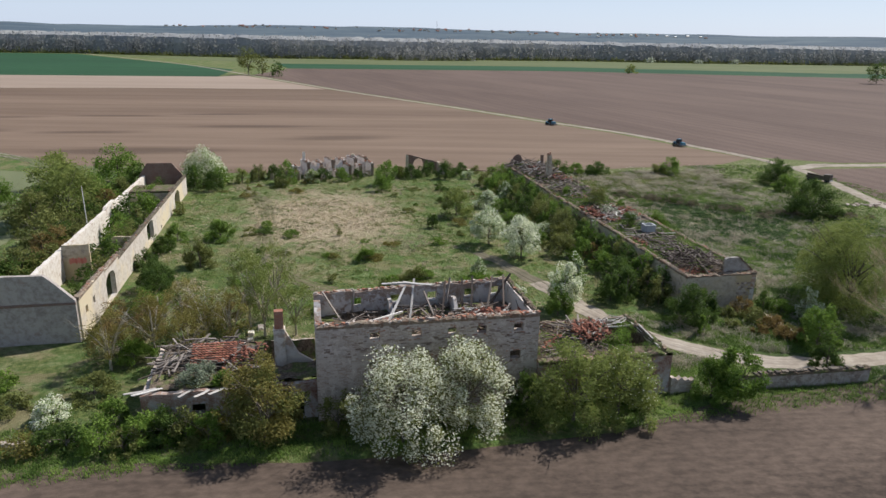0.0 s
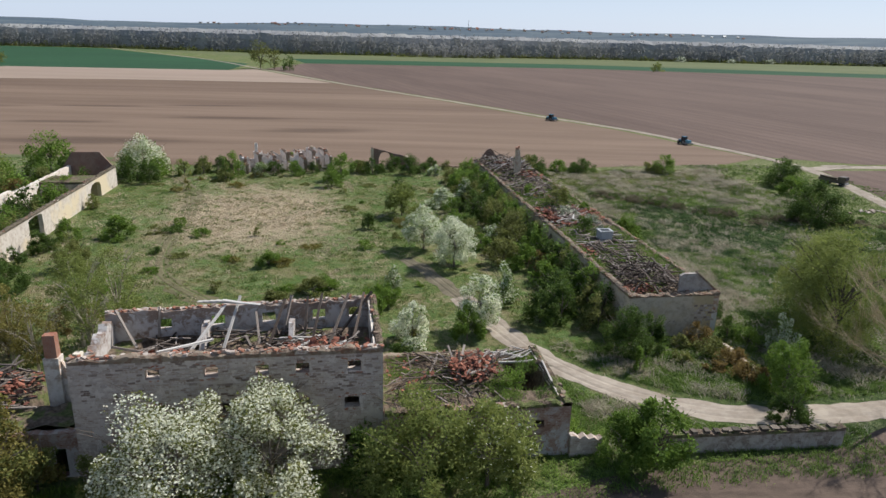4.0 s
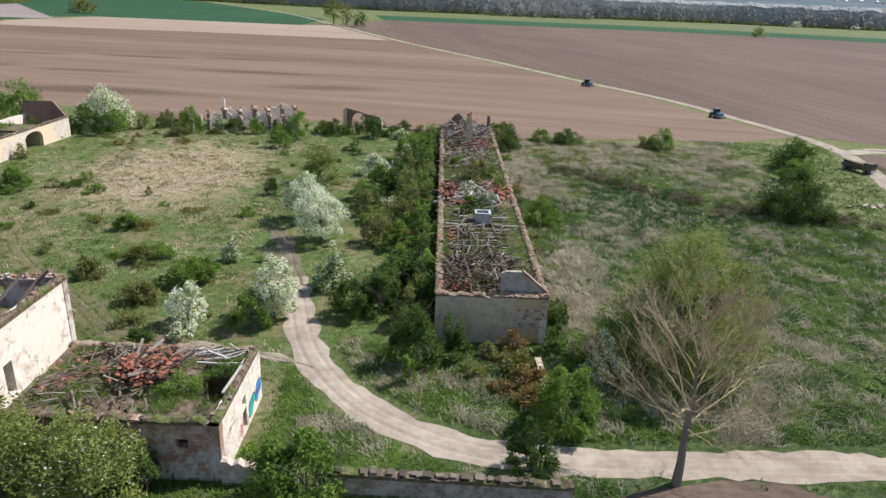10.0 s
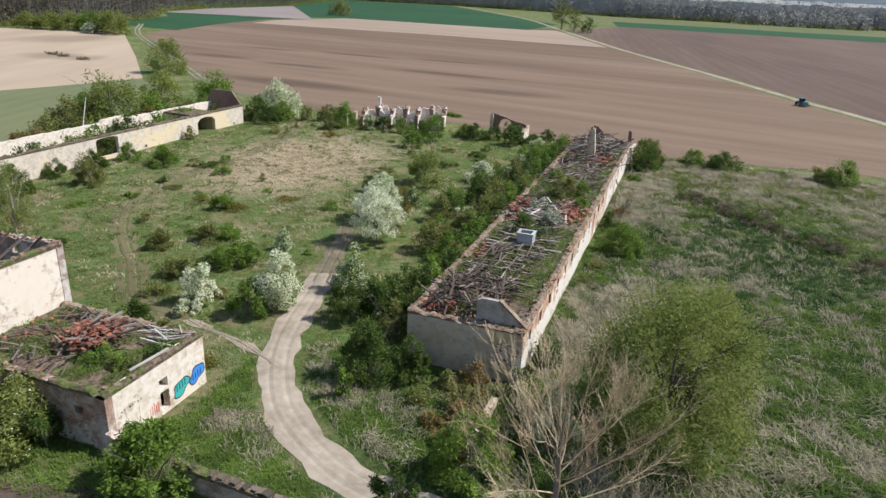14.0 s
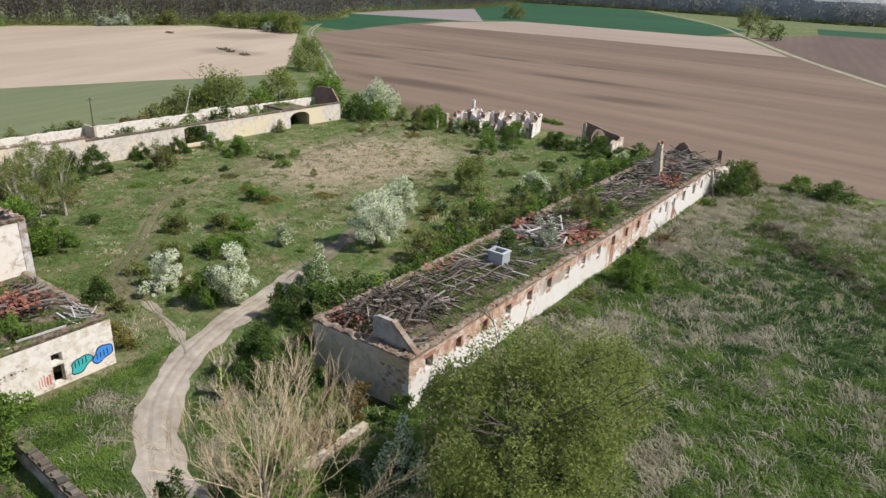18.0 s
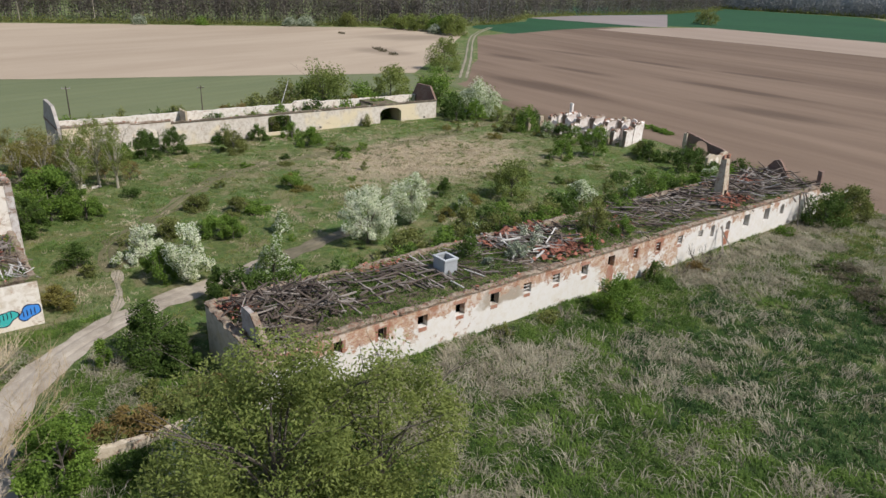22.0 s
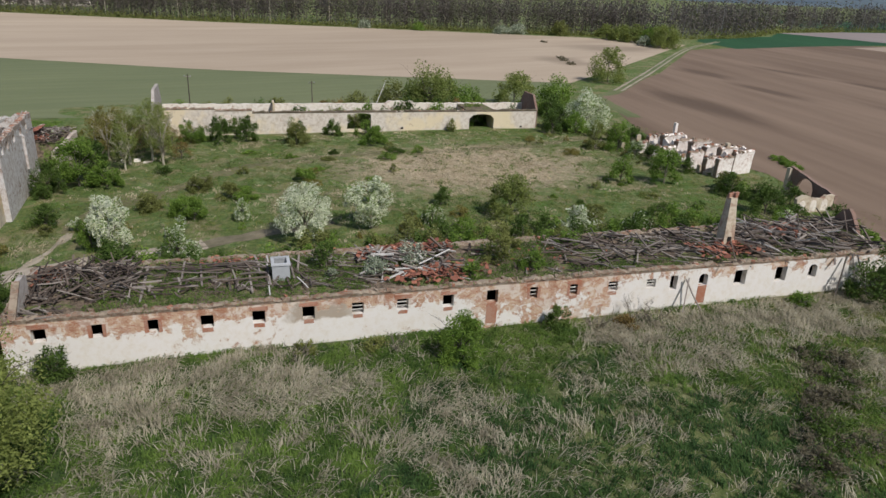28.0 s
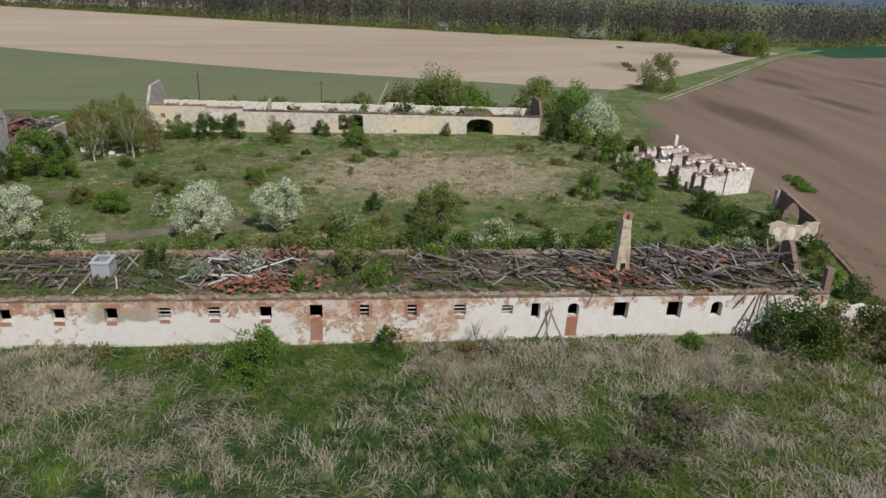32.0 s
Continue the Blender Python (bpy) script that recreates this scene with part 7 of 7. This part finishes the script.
OLIVE = plain("dull_truck_paint", (0.10, 0.085, 0.065), (0.17, 0.14, 0.11), 2.0, 0.5)


def wheel(parent, x, y, rad, width):
    w = new("wheel")
    w.parent, w.location = parent, (x, y, rad)
    for nm, r0, ww, mat in (("tyre", rad, width, RUBBER), ("rim", rad * 0.55, width * 1.08, METAL)):
        bm = bmesh.new()
        bmesh.ops.create_cone(bm, cap_ends=True, segments=20, radius1=r0, radius2=r0, depth=ww, matrix=Matrix.Rotation(radians(90), 4, "X"))
        bmesh.ops.bevel(bm, geom=[e for e in bm.edges if len(e.link_faces) == 2 and e.calc_face_angle(0) > 1], offset=r0 * 0.12, segments=2, affect="EDGES")
        part(nm, bm, mat, w)


def tractor(x, y, yaw):
    t = thing("tractor", (x, y, ground_z(x, y) + 0.05), "blue-green tractor with a dark implement beside the track", "tractor", "tractors")
    t.rotation_euler, t.scale = (0, 0, radians(yaw)), (0.75, 0.75, 0.75)
    part("bonnet", slab(0.5, -0.45, 0.95, 2.6, 0.45, 1.75, 0.03), PAINT_BLUE, t)
    part("cab", slab(-1.0, -0.8, 1.3, 0.6, 0.8, 2.95, 0.05), GLASS, t, "dark glazed cab")
    part("cab_roof", slab(-1.1, -0.88, 2.95, 0.7, 0.88, 3.12, 0.03), PAINT_BLUE, t)
    part("chassis", slab(-1.6, -0.35, 0.6, 2.5, 0.35, 1.0), METAL, t)
    for sx, sy, rd, wd in ((-0.9, 0.95, 0.95, 0.55), (-0.9, -0.95, 0.95, 0.55), (1.9, 0.8, 0.65, 0.4), (1.9, -0.8, 0.65, 0.4)):
        wheel(t, sx, sy, rd, wd)
    part("implement_frame", slab(-3.6, -1.6, 0.5, -1.7, 1.6, 0.9, 0.04), METAL, t, "dark folded implement")
    part("tank", slab(-3.2, -0.9, 0.9, -1.8, 0.9, 1.9, 0.06), PAINT_BLUE, t)
    for k in (-1.4, -0.5, 0.5, 1.4):
        part("tine", slab(-3.7, k - 0.06, 0.05, -3.5, k + 0.06, 0.6), METAL, t)
    part("exhaust", slab(1.0, 0.35, 1.75, 1.1, 0.45, 2.6), METAL, t)


tractor(94.5, 255.0, 118)
tractor(118.0, 199.6, 105)
truck = thing("truck", (123.6, 143.0, ground_z(123.6, 143)), "dull brown flatbed truck parked by the track", "truck")
truck.rotation_euler, truck.scale = (0, 0, radians(-62)), (0.8, 0.8, 0.8)
part("chassis", slab(-3.4, -0.6, 0.6, 3.2, 0.6, 0.9), METAL, truck)
part("cab", slab(1.5, -1.15, 0.9, 3.3, 1.15, 2.5, 0.05), OLIVE, truck)
part("windscreen", slab(3.25, -1.0, 1.6, 3.36, 1.0, 2.3), GLASS, truck, "dark windscreen")
part("bumper", slab(3.3, -1.15, 0.5, 3.5, 1.15, 0.85), CONCRETE, truck, "pale bumper")
part("load_bed", slab(-3.6, -1.2, 1.0, 1.35, 1.2, 1.7, 0.04), OLIVE, truck)
part("load", slab(-3.3, -1.0, 1.7, 1.0, 1.0, 2.1, 0.25), RUBBLE, truck, "heap of earth-coloured load")
for sx in (2.3, -1.4, -2.6):
    for sy in (-1.0, 1.0):
        wheel(truck, sx, sy, 0.5, 0.35)
rubble = thing("rubble_heap", (112, 108, 0.3), "scattered pale rubble in the meadow", "rubble")
r = random.Random(9)
for i in range(40):
    x, y = 115 + r.gauss(0, 3.0), 119 + r.gauss(0, 1.0)
    lay("stone", r.choice(BLOCKS), rubble, (x, y, ground_z(x, y) + 0.1), (r.uniform(0.3, 0.9), r.uniform(0.3, 0.6), 0.3), r.uniform(0, 3))

for x, y, w, h in ((-8.8, 68.3, 0.3, 0.7), (-7.3, 71.2, 0.3, 0.4), (-7.4, 73.2, 0.5, 0.35), (-6.4, 74.8, 0.6, 0.25)):
    e = thing("rubble_block", (x, y, ground_z(x, y)), "white block of rubble among the saplings", "rubble", "white rubble")
    part("block", slab(-0.3, -w, -0.1, 0.3, w, h, 0.08), WALL_BRIGHT, e)

# ---- grass ----
def tufts(name, n, area, want, height, seed, mat, label, blades=9, lay_down=0.5, wide=0.02, clear=(), loose=0.4, stray=0.8):
    """Grass in tufts where want(x, y) says so; the blades lean with the wind."""
    g = np.random.default_rng(seed)
    x0, y0, x1, y1 = area
    cx, cy = g.uniform(x0, x1, n), g.uniform(y0, y1, n)
    keep = np.array([g2 < want(a, b) for a, b, g2 in zip(cx, cy, g.random(n))])
    for bx0, by0, bx1, by1 in clear:
        keep &= ~((cx > bx0) & (cx < bx1) & (cy > by0) & (cy < by1))
    cx, cy = cx[keep], cy[keep]
    z = np.array([ground_z(a, b) for a, b in zip(cx, cy)])
    m = len(cx)
    turn = np.array([2.2 + 3.0 * noise.noise((a * 0.14, b * 0.14, 4)) for a, b in zip(cx, cy)])
    i = np.repeat(np.arange(m), blades)
    k = len(i)
    a = turn[i] + g.normal(0, stray, k)
    h = height * g.uniform(0.5, 1.25, k)
    out = h * lay_down * g.uniform(0.5, 1.5, k)
    bx, by = cx[i] + g.normal(0, loose, k), cy[i] + g.normal(0, loose, k)
    ex, ey = np.cos(a) * out, np.sin(a) * out
    wx, wy = -np.sin(a) * wide, np.cos(a) * wide
    zz = z[i] - 0.03
    wx, wy = wx * g.uniform(0.6, 1.3, k), wy * g.uniform(0.6, 1.3, k)
    mx, my, mz = bx + ex * 0.45, by + ey * 0.45, zz + h * (0.75 - 0.2 * lay_down)
    tx, ty, tz = bx + ex, by + ey, zz + h * np.maximum(0.12, 1 - 0.62 * lay_down)
    q = np.stack([np.c_[bx - wx, by - wy, zz], np.c_[bx + wx, by + wy, zz], np.c_[mx + wx, my + wy, mz], np.c_[mx - wx, my - wy, mz],
                  np.c_[mx - wx, my - wy, mz], np.c_[mx + wx, my + wy, mz], np.c_[tx + wx * 0.2, ty + wy * 0.2, tz], np.c_[tx - wx * 0.2, ty - wy * 0.2, tz]], 1)
    return tagged(new(name, quads_mesh(name, q.reshape(-1, 3), mat)), label, "grass", kind="stuff")


def drift(x, y):
    return 0.5 + 0.6 * noise.noise((x * 0.09, y * 0.09, 1.7)) + 0.55 * noise.noise((x * 0.3, y * 0.3, 5.0))


TRACK = [(26.2, 98), (27.2, 94.5), (31, 82.5), (34.4, 70.5), (38.8, 63), (43.7, 59), (49, 56.6), (56, 56.1), (64, 56.3), (73, 56.4), (95, 58), (112, 80), (119, 118), (130, 163)]


def road_gap(x, y):
    for (ax, ay), (bx, by) in zip(TRACK, TRACK[1:]):
        dx, dy = bx - ax, by - ay
        k = max(0.0, min(1.0, ((x - ax) * dx + (y - ay) * dy) / (dx * dx + dy * dy)))
        if math.hypot(x - ax - k * dx, y - ay - k * dy) < 2.3:
            return 0.0
    return 1.0


HOLES = [(HX0 - 15, 53, 33, 63.5), (SX0 - 0.2, SY0 - 0.2, SX1 + 0.1, SY1 + 0.2), (-37, 73.5, -25, 148)]
# where the dead grass lies thickest
STRAW_BEDS = [(75, 70), (86, 74), (70, 81), (97, 71), (60, 81), (64, 62), (76, 63), (66.3, 103.3), (67.3, 92.0), (73.5, 99.6), (78.5, 104.2), (73.3, 92.8), (78.9, 97.1), (66.0, 98.7), (57.2, 126.6), (59.7, 128.2), (58.1, 146.0), (63.3, 142.1), (55.9, 119.0), (62.3, 91.3), (66.2, 104.2), (56.8, 86.1), (59.2, 120.0), (65.0, 105.0), (79.6, 143.1), (68.4, 152.4), (97.4, 144.9), (64.9, 107.6), (70.2, 107.8), (66.4, 115.3)]


def straw_here(x, y):
    near = max(math.exp(-((x - a) ** 2 + (y - b) ** 2) / 26.0) for a, b in STRAW_BEDS)
    d = drift(x, y)
    d += 0.28 * noise.noise((x * 0.75, y * 0.75, 9.0))
    k = 1 - 0.85 * math.exp(-((x - 75) / 13) ** 2 - ((y - 113) / 15) ** 2)
    return k * max(0.06, min(0.75, near * (0.02 + 0.78 * d) + (d - 0.675) * 1.55 + max(0.0, min(0.32, (y - 112) * 0.014)))) * road_gap(x, y)


def deep_here(x, y):
    """The damp hollow of the meadow, where the growth is darker."""
    return 1.0 if math.hypot((x - 75) / 14, (y - 112) / 16) + 0.5 * noise.noise((x * 0.16, y * 0.16, 3.0)) + 0.3 * noise.noise((x * 0.6, y * 0.6, 1.0)) < 0.9 else 0.0


green_here = lambda x, y: max(0.3, min(1.0, 1.1 - 0.9 * straw_here(x, y))) * road_gap(x, y)
tufts("dead_grass", 23000, (56, 58, 104, 160), straw_here, 0.95, 1, STRAW, "wind-laid tufts of dead straw grass in the meadow", 18, 1.35, 0.022, HOLES, 0.3, 0.75)
tufts("dead_grass", 3600, (56, 58, 104, 160), lambda x, y: 0.5 * road_gap(x, y), 0.55, 11, STRAW, "single dead stalks among the green grass", 8, 1.2, 0.018, HOLES, 0.7, 1.0)
tufts("green_grass", 30000, (55.2, 54, 104, 160), lambda x, y: green_here(x, y) * max(0.2, min(1.0, (150 - y) / 26)) * (1 - deep_here(x, y)), 0.5, 2, BLADE, "rank green grass of the meadow", 13, 0.8, 0.027, HOLES, 0.2, 0.8)
tufts("green_grass", 9000, (60, 76, 104, 132), lambda x, y: 1.0 if deep_here(x, y) > 0.5 else 0.0, 0.55, 16, BLADE_DEEP, "deep green nettles and grass in the damp hollow", 13, 0.8, 0.027, HOLES, 0.2, 0.9)
tufts("green_grass", 9000, (55.2, 118, 104, 160), lambda x, y: green_here(x, y) * max(0.0, min(0.8, (y - 122) / 28)), 0.42, 14, LEAF_OLIVE, "lighter green grass of the far meadow", 10, 0.8, 0.028, HOLES, 0.22, 0.9)


def yard_dry(x, y):
    n = 0.6 * noise.noise((x * 0.2, y * 0.2, 2)) + 0.35 * noise.noise((x * 0.7, y * 0.7, 6))
    if math.hypot((x - 2.5) / 13, (y - 124) / 16) + n < 0.9:
        return 0.85
    if math.hypot((x - 14) / 8, (y - 104.5) / 5) + n < 0.9:
        return 0.6
    return max(0.02, min(0.5, (drift(x, y) - 0.52) * 1.3)) * road_gap(x, y)


tufts("dead_grass", 13000, (-24, 64, 45, 165), yard_dry, 0.36, 3, STRAW_PALE, "pale dead grass standing in the yard", 10, 1.0, 0.03, HOLES, 0.3)
tufts("green_grass", 8000, (-24, 52, 45, 172), lambda x, y: (0.8 if drift(x, y) < 0.6 else 0.15) * road_gap(x, y), 0.26, 4, LEAF_OLIVE, "short yellowish grass and weeds in the yard", 10, 0.7, 0.03, HOLES, 0.25)
tufts("green_grass", 9000, (-24, 64, 45, 165), lambda x, y: (0.9 if noise.noise((x * 0.22, y * 0.22, 8.0)) > 0.1 or math.hypot((x - 23) / 4, (y - 110) / 11) < 1 else 0.05) * road_gap(x, y), 0.34, 15, BLADE, "patches of lusher green grass in the yard", 10, 0.7, 0.028, HOLES, 0.25)
tufts("green_grass", 4200, (-40, 48.2, 57, 56), lambda x, y: 0.9 * road_gap(x, y), 0.4, 5, BLADE, "rank green grass along the field edge", 12, 0.6, 0.024, HOLES, 0.25)
tufts("dead_grass", 5200, (36, 53, 60, 71), lambda x, y: max(0.05, min(0.6, (drift(x, y) - 0.52) * 2)) * road_gap(x, y), 0.7, 6, STRAW, "tall dead grass beside the track", 12, 1.1, 0.022, HOLES, 0.25)
tufts("green_grass", 4600, (34, 53, 57, 71), lambda x, y: road_gap(x, y), 0.4, 12, BLADE, "rank green grass beside the track", 12, 0.7, 0.024, HOLES, 0.22)
tufts("dead_grass", 5000, (70, 122, 130, 166), lambda x, y: max(0.04, min(0.8, (drift(x, y) - 0.6) * 2)), 0.7, 7, STRAW, "pale dead grass of the far meadow", 12, 1.0, 0.03, HOLES, 0.3)
tufts("green_grass", 4500, (100, 60, 130, 166), lambda x, y: road_gap(x, y), 0.45, 13, BLADE, "green grass of the far meadow", 10, 0.7, 0.03, HOLES, 0.3)
# weeds on the lofts
for nm, area, zl, n, sd in (("loft_weeds", (45.4, 72.4, 54.9, 152), STOP - 0.2, 7600, 8), ("loft_weeds", (19.6, 53.2, 32.6, 62.2), ATOP - 0.3, 1700, 9)):
    g = np.random.default_rng(sd)
    px, py = g.uniform(area[0], area[2], n), g.uniform(area[1], area[3], n)
    ok = np.array([noise.noise((a * 0.4, b * 0.4, 3)) > (-0.25 if 78 < b < 98 or 108 < b < 120 else 0.1) for a, b in zip(px, py)])
    p = np.c_[px[ok], py[ok], np.full(ok.sum(), zl + 0.1)]
    p = np.repeat(p, 12, 0) + g.normal(0, 0.2, (12 * len(p), 3)) * (1, 1, 0.25)
    tagged(new(nm, quads_mesh(nm, cards(p, 0.15, sd, 0.6, 1.5, 0.14), BLADE)), "tufts of weeds rooted on the ruined loft", "weeds", kind="stuff")

# the dark overgrown ditch in the meadow
q = random.Random(77)
line = [(65, 134.5), (72, 128.5), (78.5, 121.5), (86, 116), (96, 112.5), (106, 110)]
for i in range(60):
    u = i / 59 * (len(line) - 1)
    k = min(int(u), len(line) - 2)
    x = line[k][0] + (line[k + 1][0] - line[k][0]) * (u - k) + q.gauss(0, 1.1)
    y = line[k][1] + (line[k + 1][1] - line[k][1]) * (u - k) + q.gauss(0, 1.0)
    plant("shrub", x, y, q.uniform(0.7, 1.4), q.uniform(1.0, 1.8), BRAMBLE if i % 3 else LEAF_DARK, "low dark bramble along the old ditch", "shrub", 0, 0.35, 0.13, group="ditch brambles", many=7, clumps=24)
# rusty scrub beside the garden wall and before the stable's end
for x, y, h, rr, lf in ((52.6, 62.5, 1.6, 1.3, LEAF_RUST), (52.4, 65.0, 1.9, 1.4, LEAF_RUST), (52.0, 67.6, 1.8, 1.5, LEAF_OLIVE), (52.2, 70.0, 2.2, 1.4, LEAF_RUST), (50.2, 69.6, 1.4, 1.3, LEAF_OLIVE), (55.6, 70.6, 2.4, 1.3, LEAF_DARK), (50.8, 64.4, 1.1, 1.1, LEAF_RUST), (48.6, 66.6, 1.0, 1.0, LEAF_OLIVE), (56.6, 63.6, 1.6, 1.4, LEAF_DARK), (56.8, 68.8, 2.0, 1.5, LEAF_FRESH),
                        (33.8, 55.0, 1.4, 1.0, LEAF_FRESH), (57.0, 98.5, 0.9, 1.2, LEAF_OLIVE), (56.6, 92.8, 1.1, 1.0, LEAF_OLIVE), (57.2, 121.0, 0.9, 1.3, LEAF_RUST), (57.4, 139.6, 1.4, 1.4, LEAF_FRESH), (-17.5, 55.6, 2.4, 2.0, LEAF_FRESH), (-12.6, 52.6, 3.0, 2.0, LEAF_DARK), (-9.4, 52.0, 2.8, 1.8, LEAF_FRESH), (-27.0, 60.0, 1.8, 2.0, LEAF_OLIVE), (-30.0, 64.5, 1.6, 1.8, LEAF_FRESH), (-20.5, 61.0, 2.4, 2.2, LEAF_OLIVE), (1.2, 51.8, 3.4, 1.8, LEAF_OLIVE), (18.0, 51.6, 4.2, 2.2, LEAF_DARK), (28.6, 51.8, 3.2, 1.8, LEAF_DARK), (53.3, 61.4, 1.7, 1.1, LEAF_RUST), (53.4, 63.0, 1.6, 1.0, LEAF_OLIVE), (53.4, 65.4, 1.6, 1.0, LEAF_RUST)):
    plant("shrub", x, y, h, rr, lf, "low scrub of fresh and rusty leaves by the walls", "shrub", 0, 0.9, 0.15, group="scrub by the walls")

for x, y, h, rr in ((-21.0, 70.0, 4.2, 2.4), (-17.6, 72.6, 4.6, 2.4), (-13.4, 73.6, 4.4, 2.2), (-22.0, 74.4, 3.6, 2.0), (-10.4, 76.8, 3.6, 1.8), (-18.6, 77.4, 3.2, 1.8), (-23.0, 79.8, 2.6, 1.6), (-8.0, 79.6, 3.0, 1.6)):
    plant("thorn_bush", x, y, h, rr, LEAF_RUST, "brown leafless thorn bush with thin upright stems", "shrub", 0, 0.35, 0.13, h * 0.2, BARK, "thorn bushes by the barn", 12, 26, twigs=5)

# small weeds and seedlings all over the yard
q = random.Random(91)
for i in range(60):
    x, y = q.uniform(-22, 36), q.uniform(70, 156)
    if math.hypot((x - 7) / 14, (y - 127) / 14) < 1 and i % 4:
        continue
    if road_gap(x, y) == 0.0:
        continue
    plant("weed", x, y, q.uniform(0.3, 1.5), q.uniform(0.4, 1.7), q.choice((LEAF_FRESH, LEAF_OLIVE, LEAF_OLIVE, LEAF_DARK, LEAF_YELLOW)), "low tangled weed in the yard grass", "shrub", 0, 0.7, 0.13, group="yard weeds", many=3, twigs=1)
for x, y in ((-147, 212), (-229, 239), (-135, 209), (-154, 214)):
    e = thing("brush_heap", (x, y, ground_z(x, y)), "dark heap of cut brush on the pale field", "brush heap", "brush heaps")
    g = np.random.default_rng(int(-x))
    p = g.normal(0, 1, (160, 3)) * (1.3, 0.6, 0.2) + (0, 0, 0.2)
    part("twigs", quads_mesh("twigs", cards(np.abs(p) * np.sign(p) * (1, 1, 0) + np.c_[0 * p[:, :2], np.abs(p[:, 2])], 0.5, 3), BRAMBLE), None, e)

# shrubs crowding the wing and the field edge west of the house
for i in range(12):
    plant("shrub", -24 + i * 1.9 + q.uniform(-0.6, 0.6), 52.4 + q.uniform(-0.8, 0.7), q.uniform(1.4, 3.2), q.uniform(1.2, 2.0), q.choice((LEAF_OLIVE, LEAF_FRESH, LEAF_DARK, LEAF_YELLOW)), "tangled scrub along the field edge", "shrub", 0, 0.8, 0.16, group="field edge scrub")

# bushes along the northern field edge
for x, y in ((6.0, 181.2), (8.0, 180.8), (10.0, 180.2), (11.6, 179.6)):
    plant("weed", x, y, 0.8, 1.6, LEAF_FRESH, "low green weeds at the edge of the ploughland", "shrub", 0, 0.8, 0.16, group="field weeds", many=3, twigs=1)
for x, y in ((21.5, 159.5), (24.0, 157.0), (27.0, 159.6), (29.4, 163.0), (35.4, 158.0), (37.6, 163.4), (41.0, 161.8), (44.6, 160.8), (48.8, 160.2), (52.6, 159.4), (-7.6, 160.2), (-11.8, 162.0), (11.4, 158.2), (3.4, 157.0)):
    plant("shrub", x, y, q.uniform(1.8, 3.6), q.uniform(1.4, 2.4), q.choice((LEAF_DARK, LEAF_FRESH, LEAF_OLIVE, LEAF_DARK)), "green bush at the northern edge of the yard", "shrub", 0, 0.9, 0.17, group="northern edge bushes")
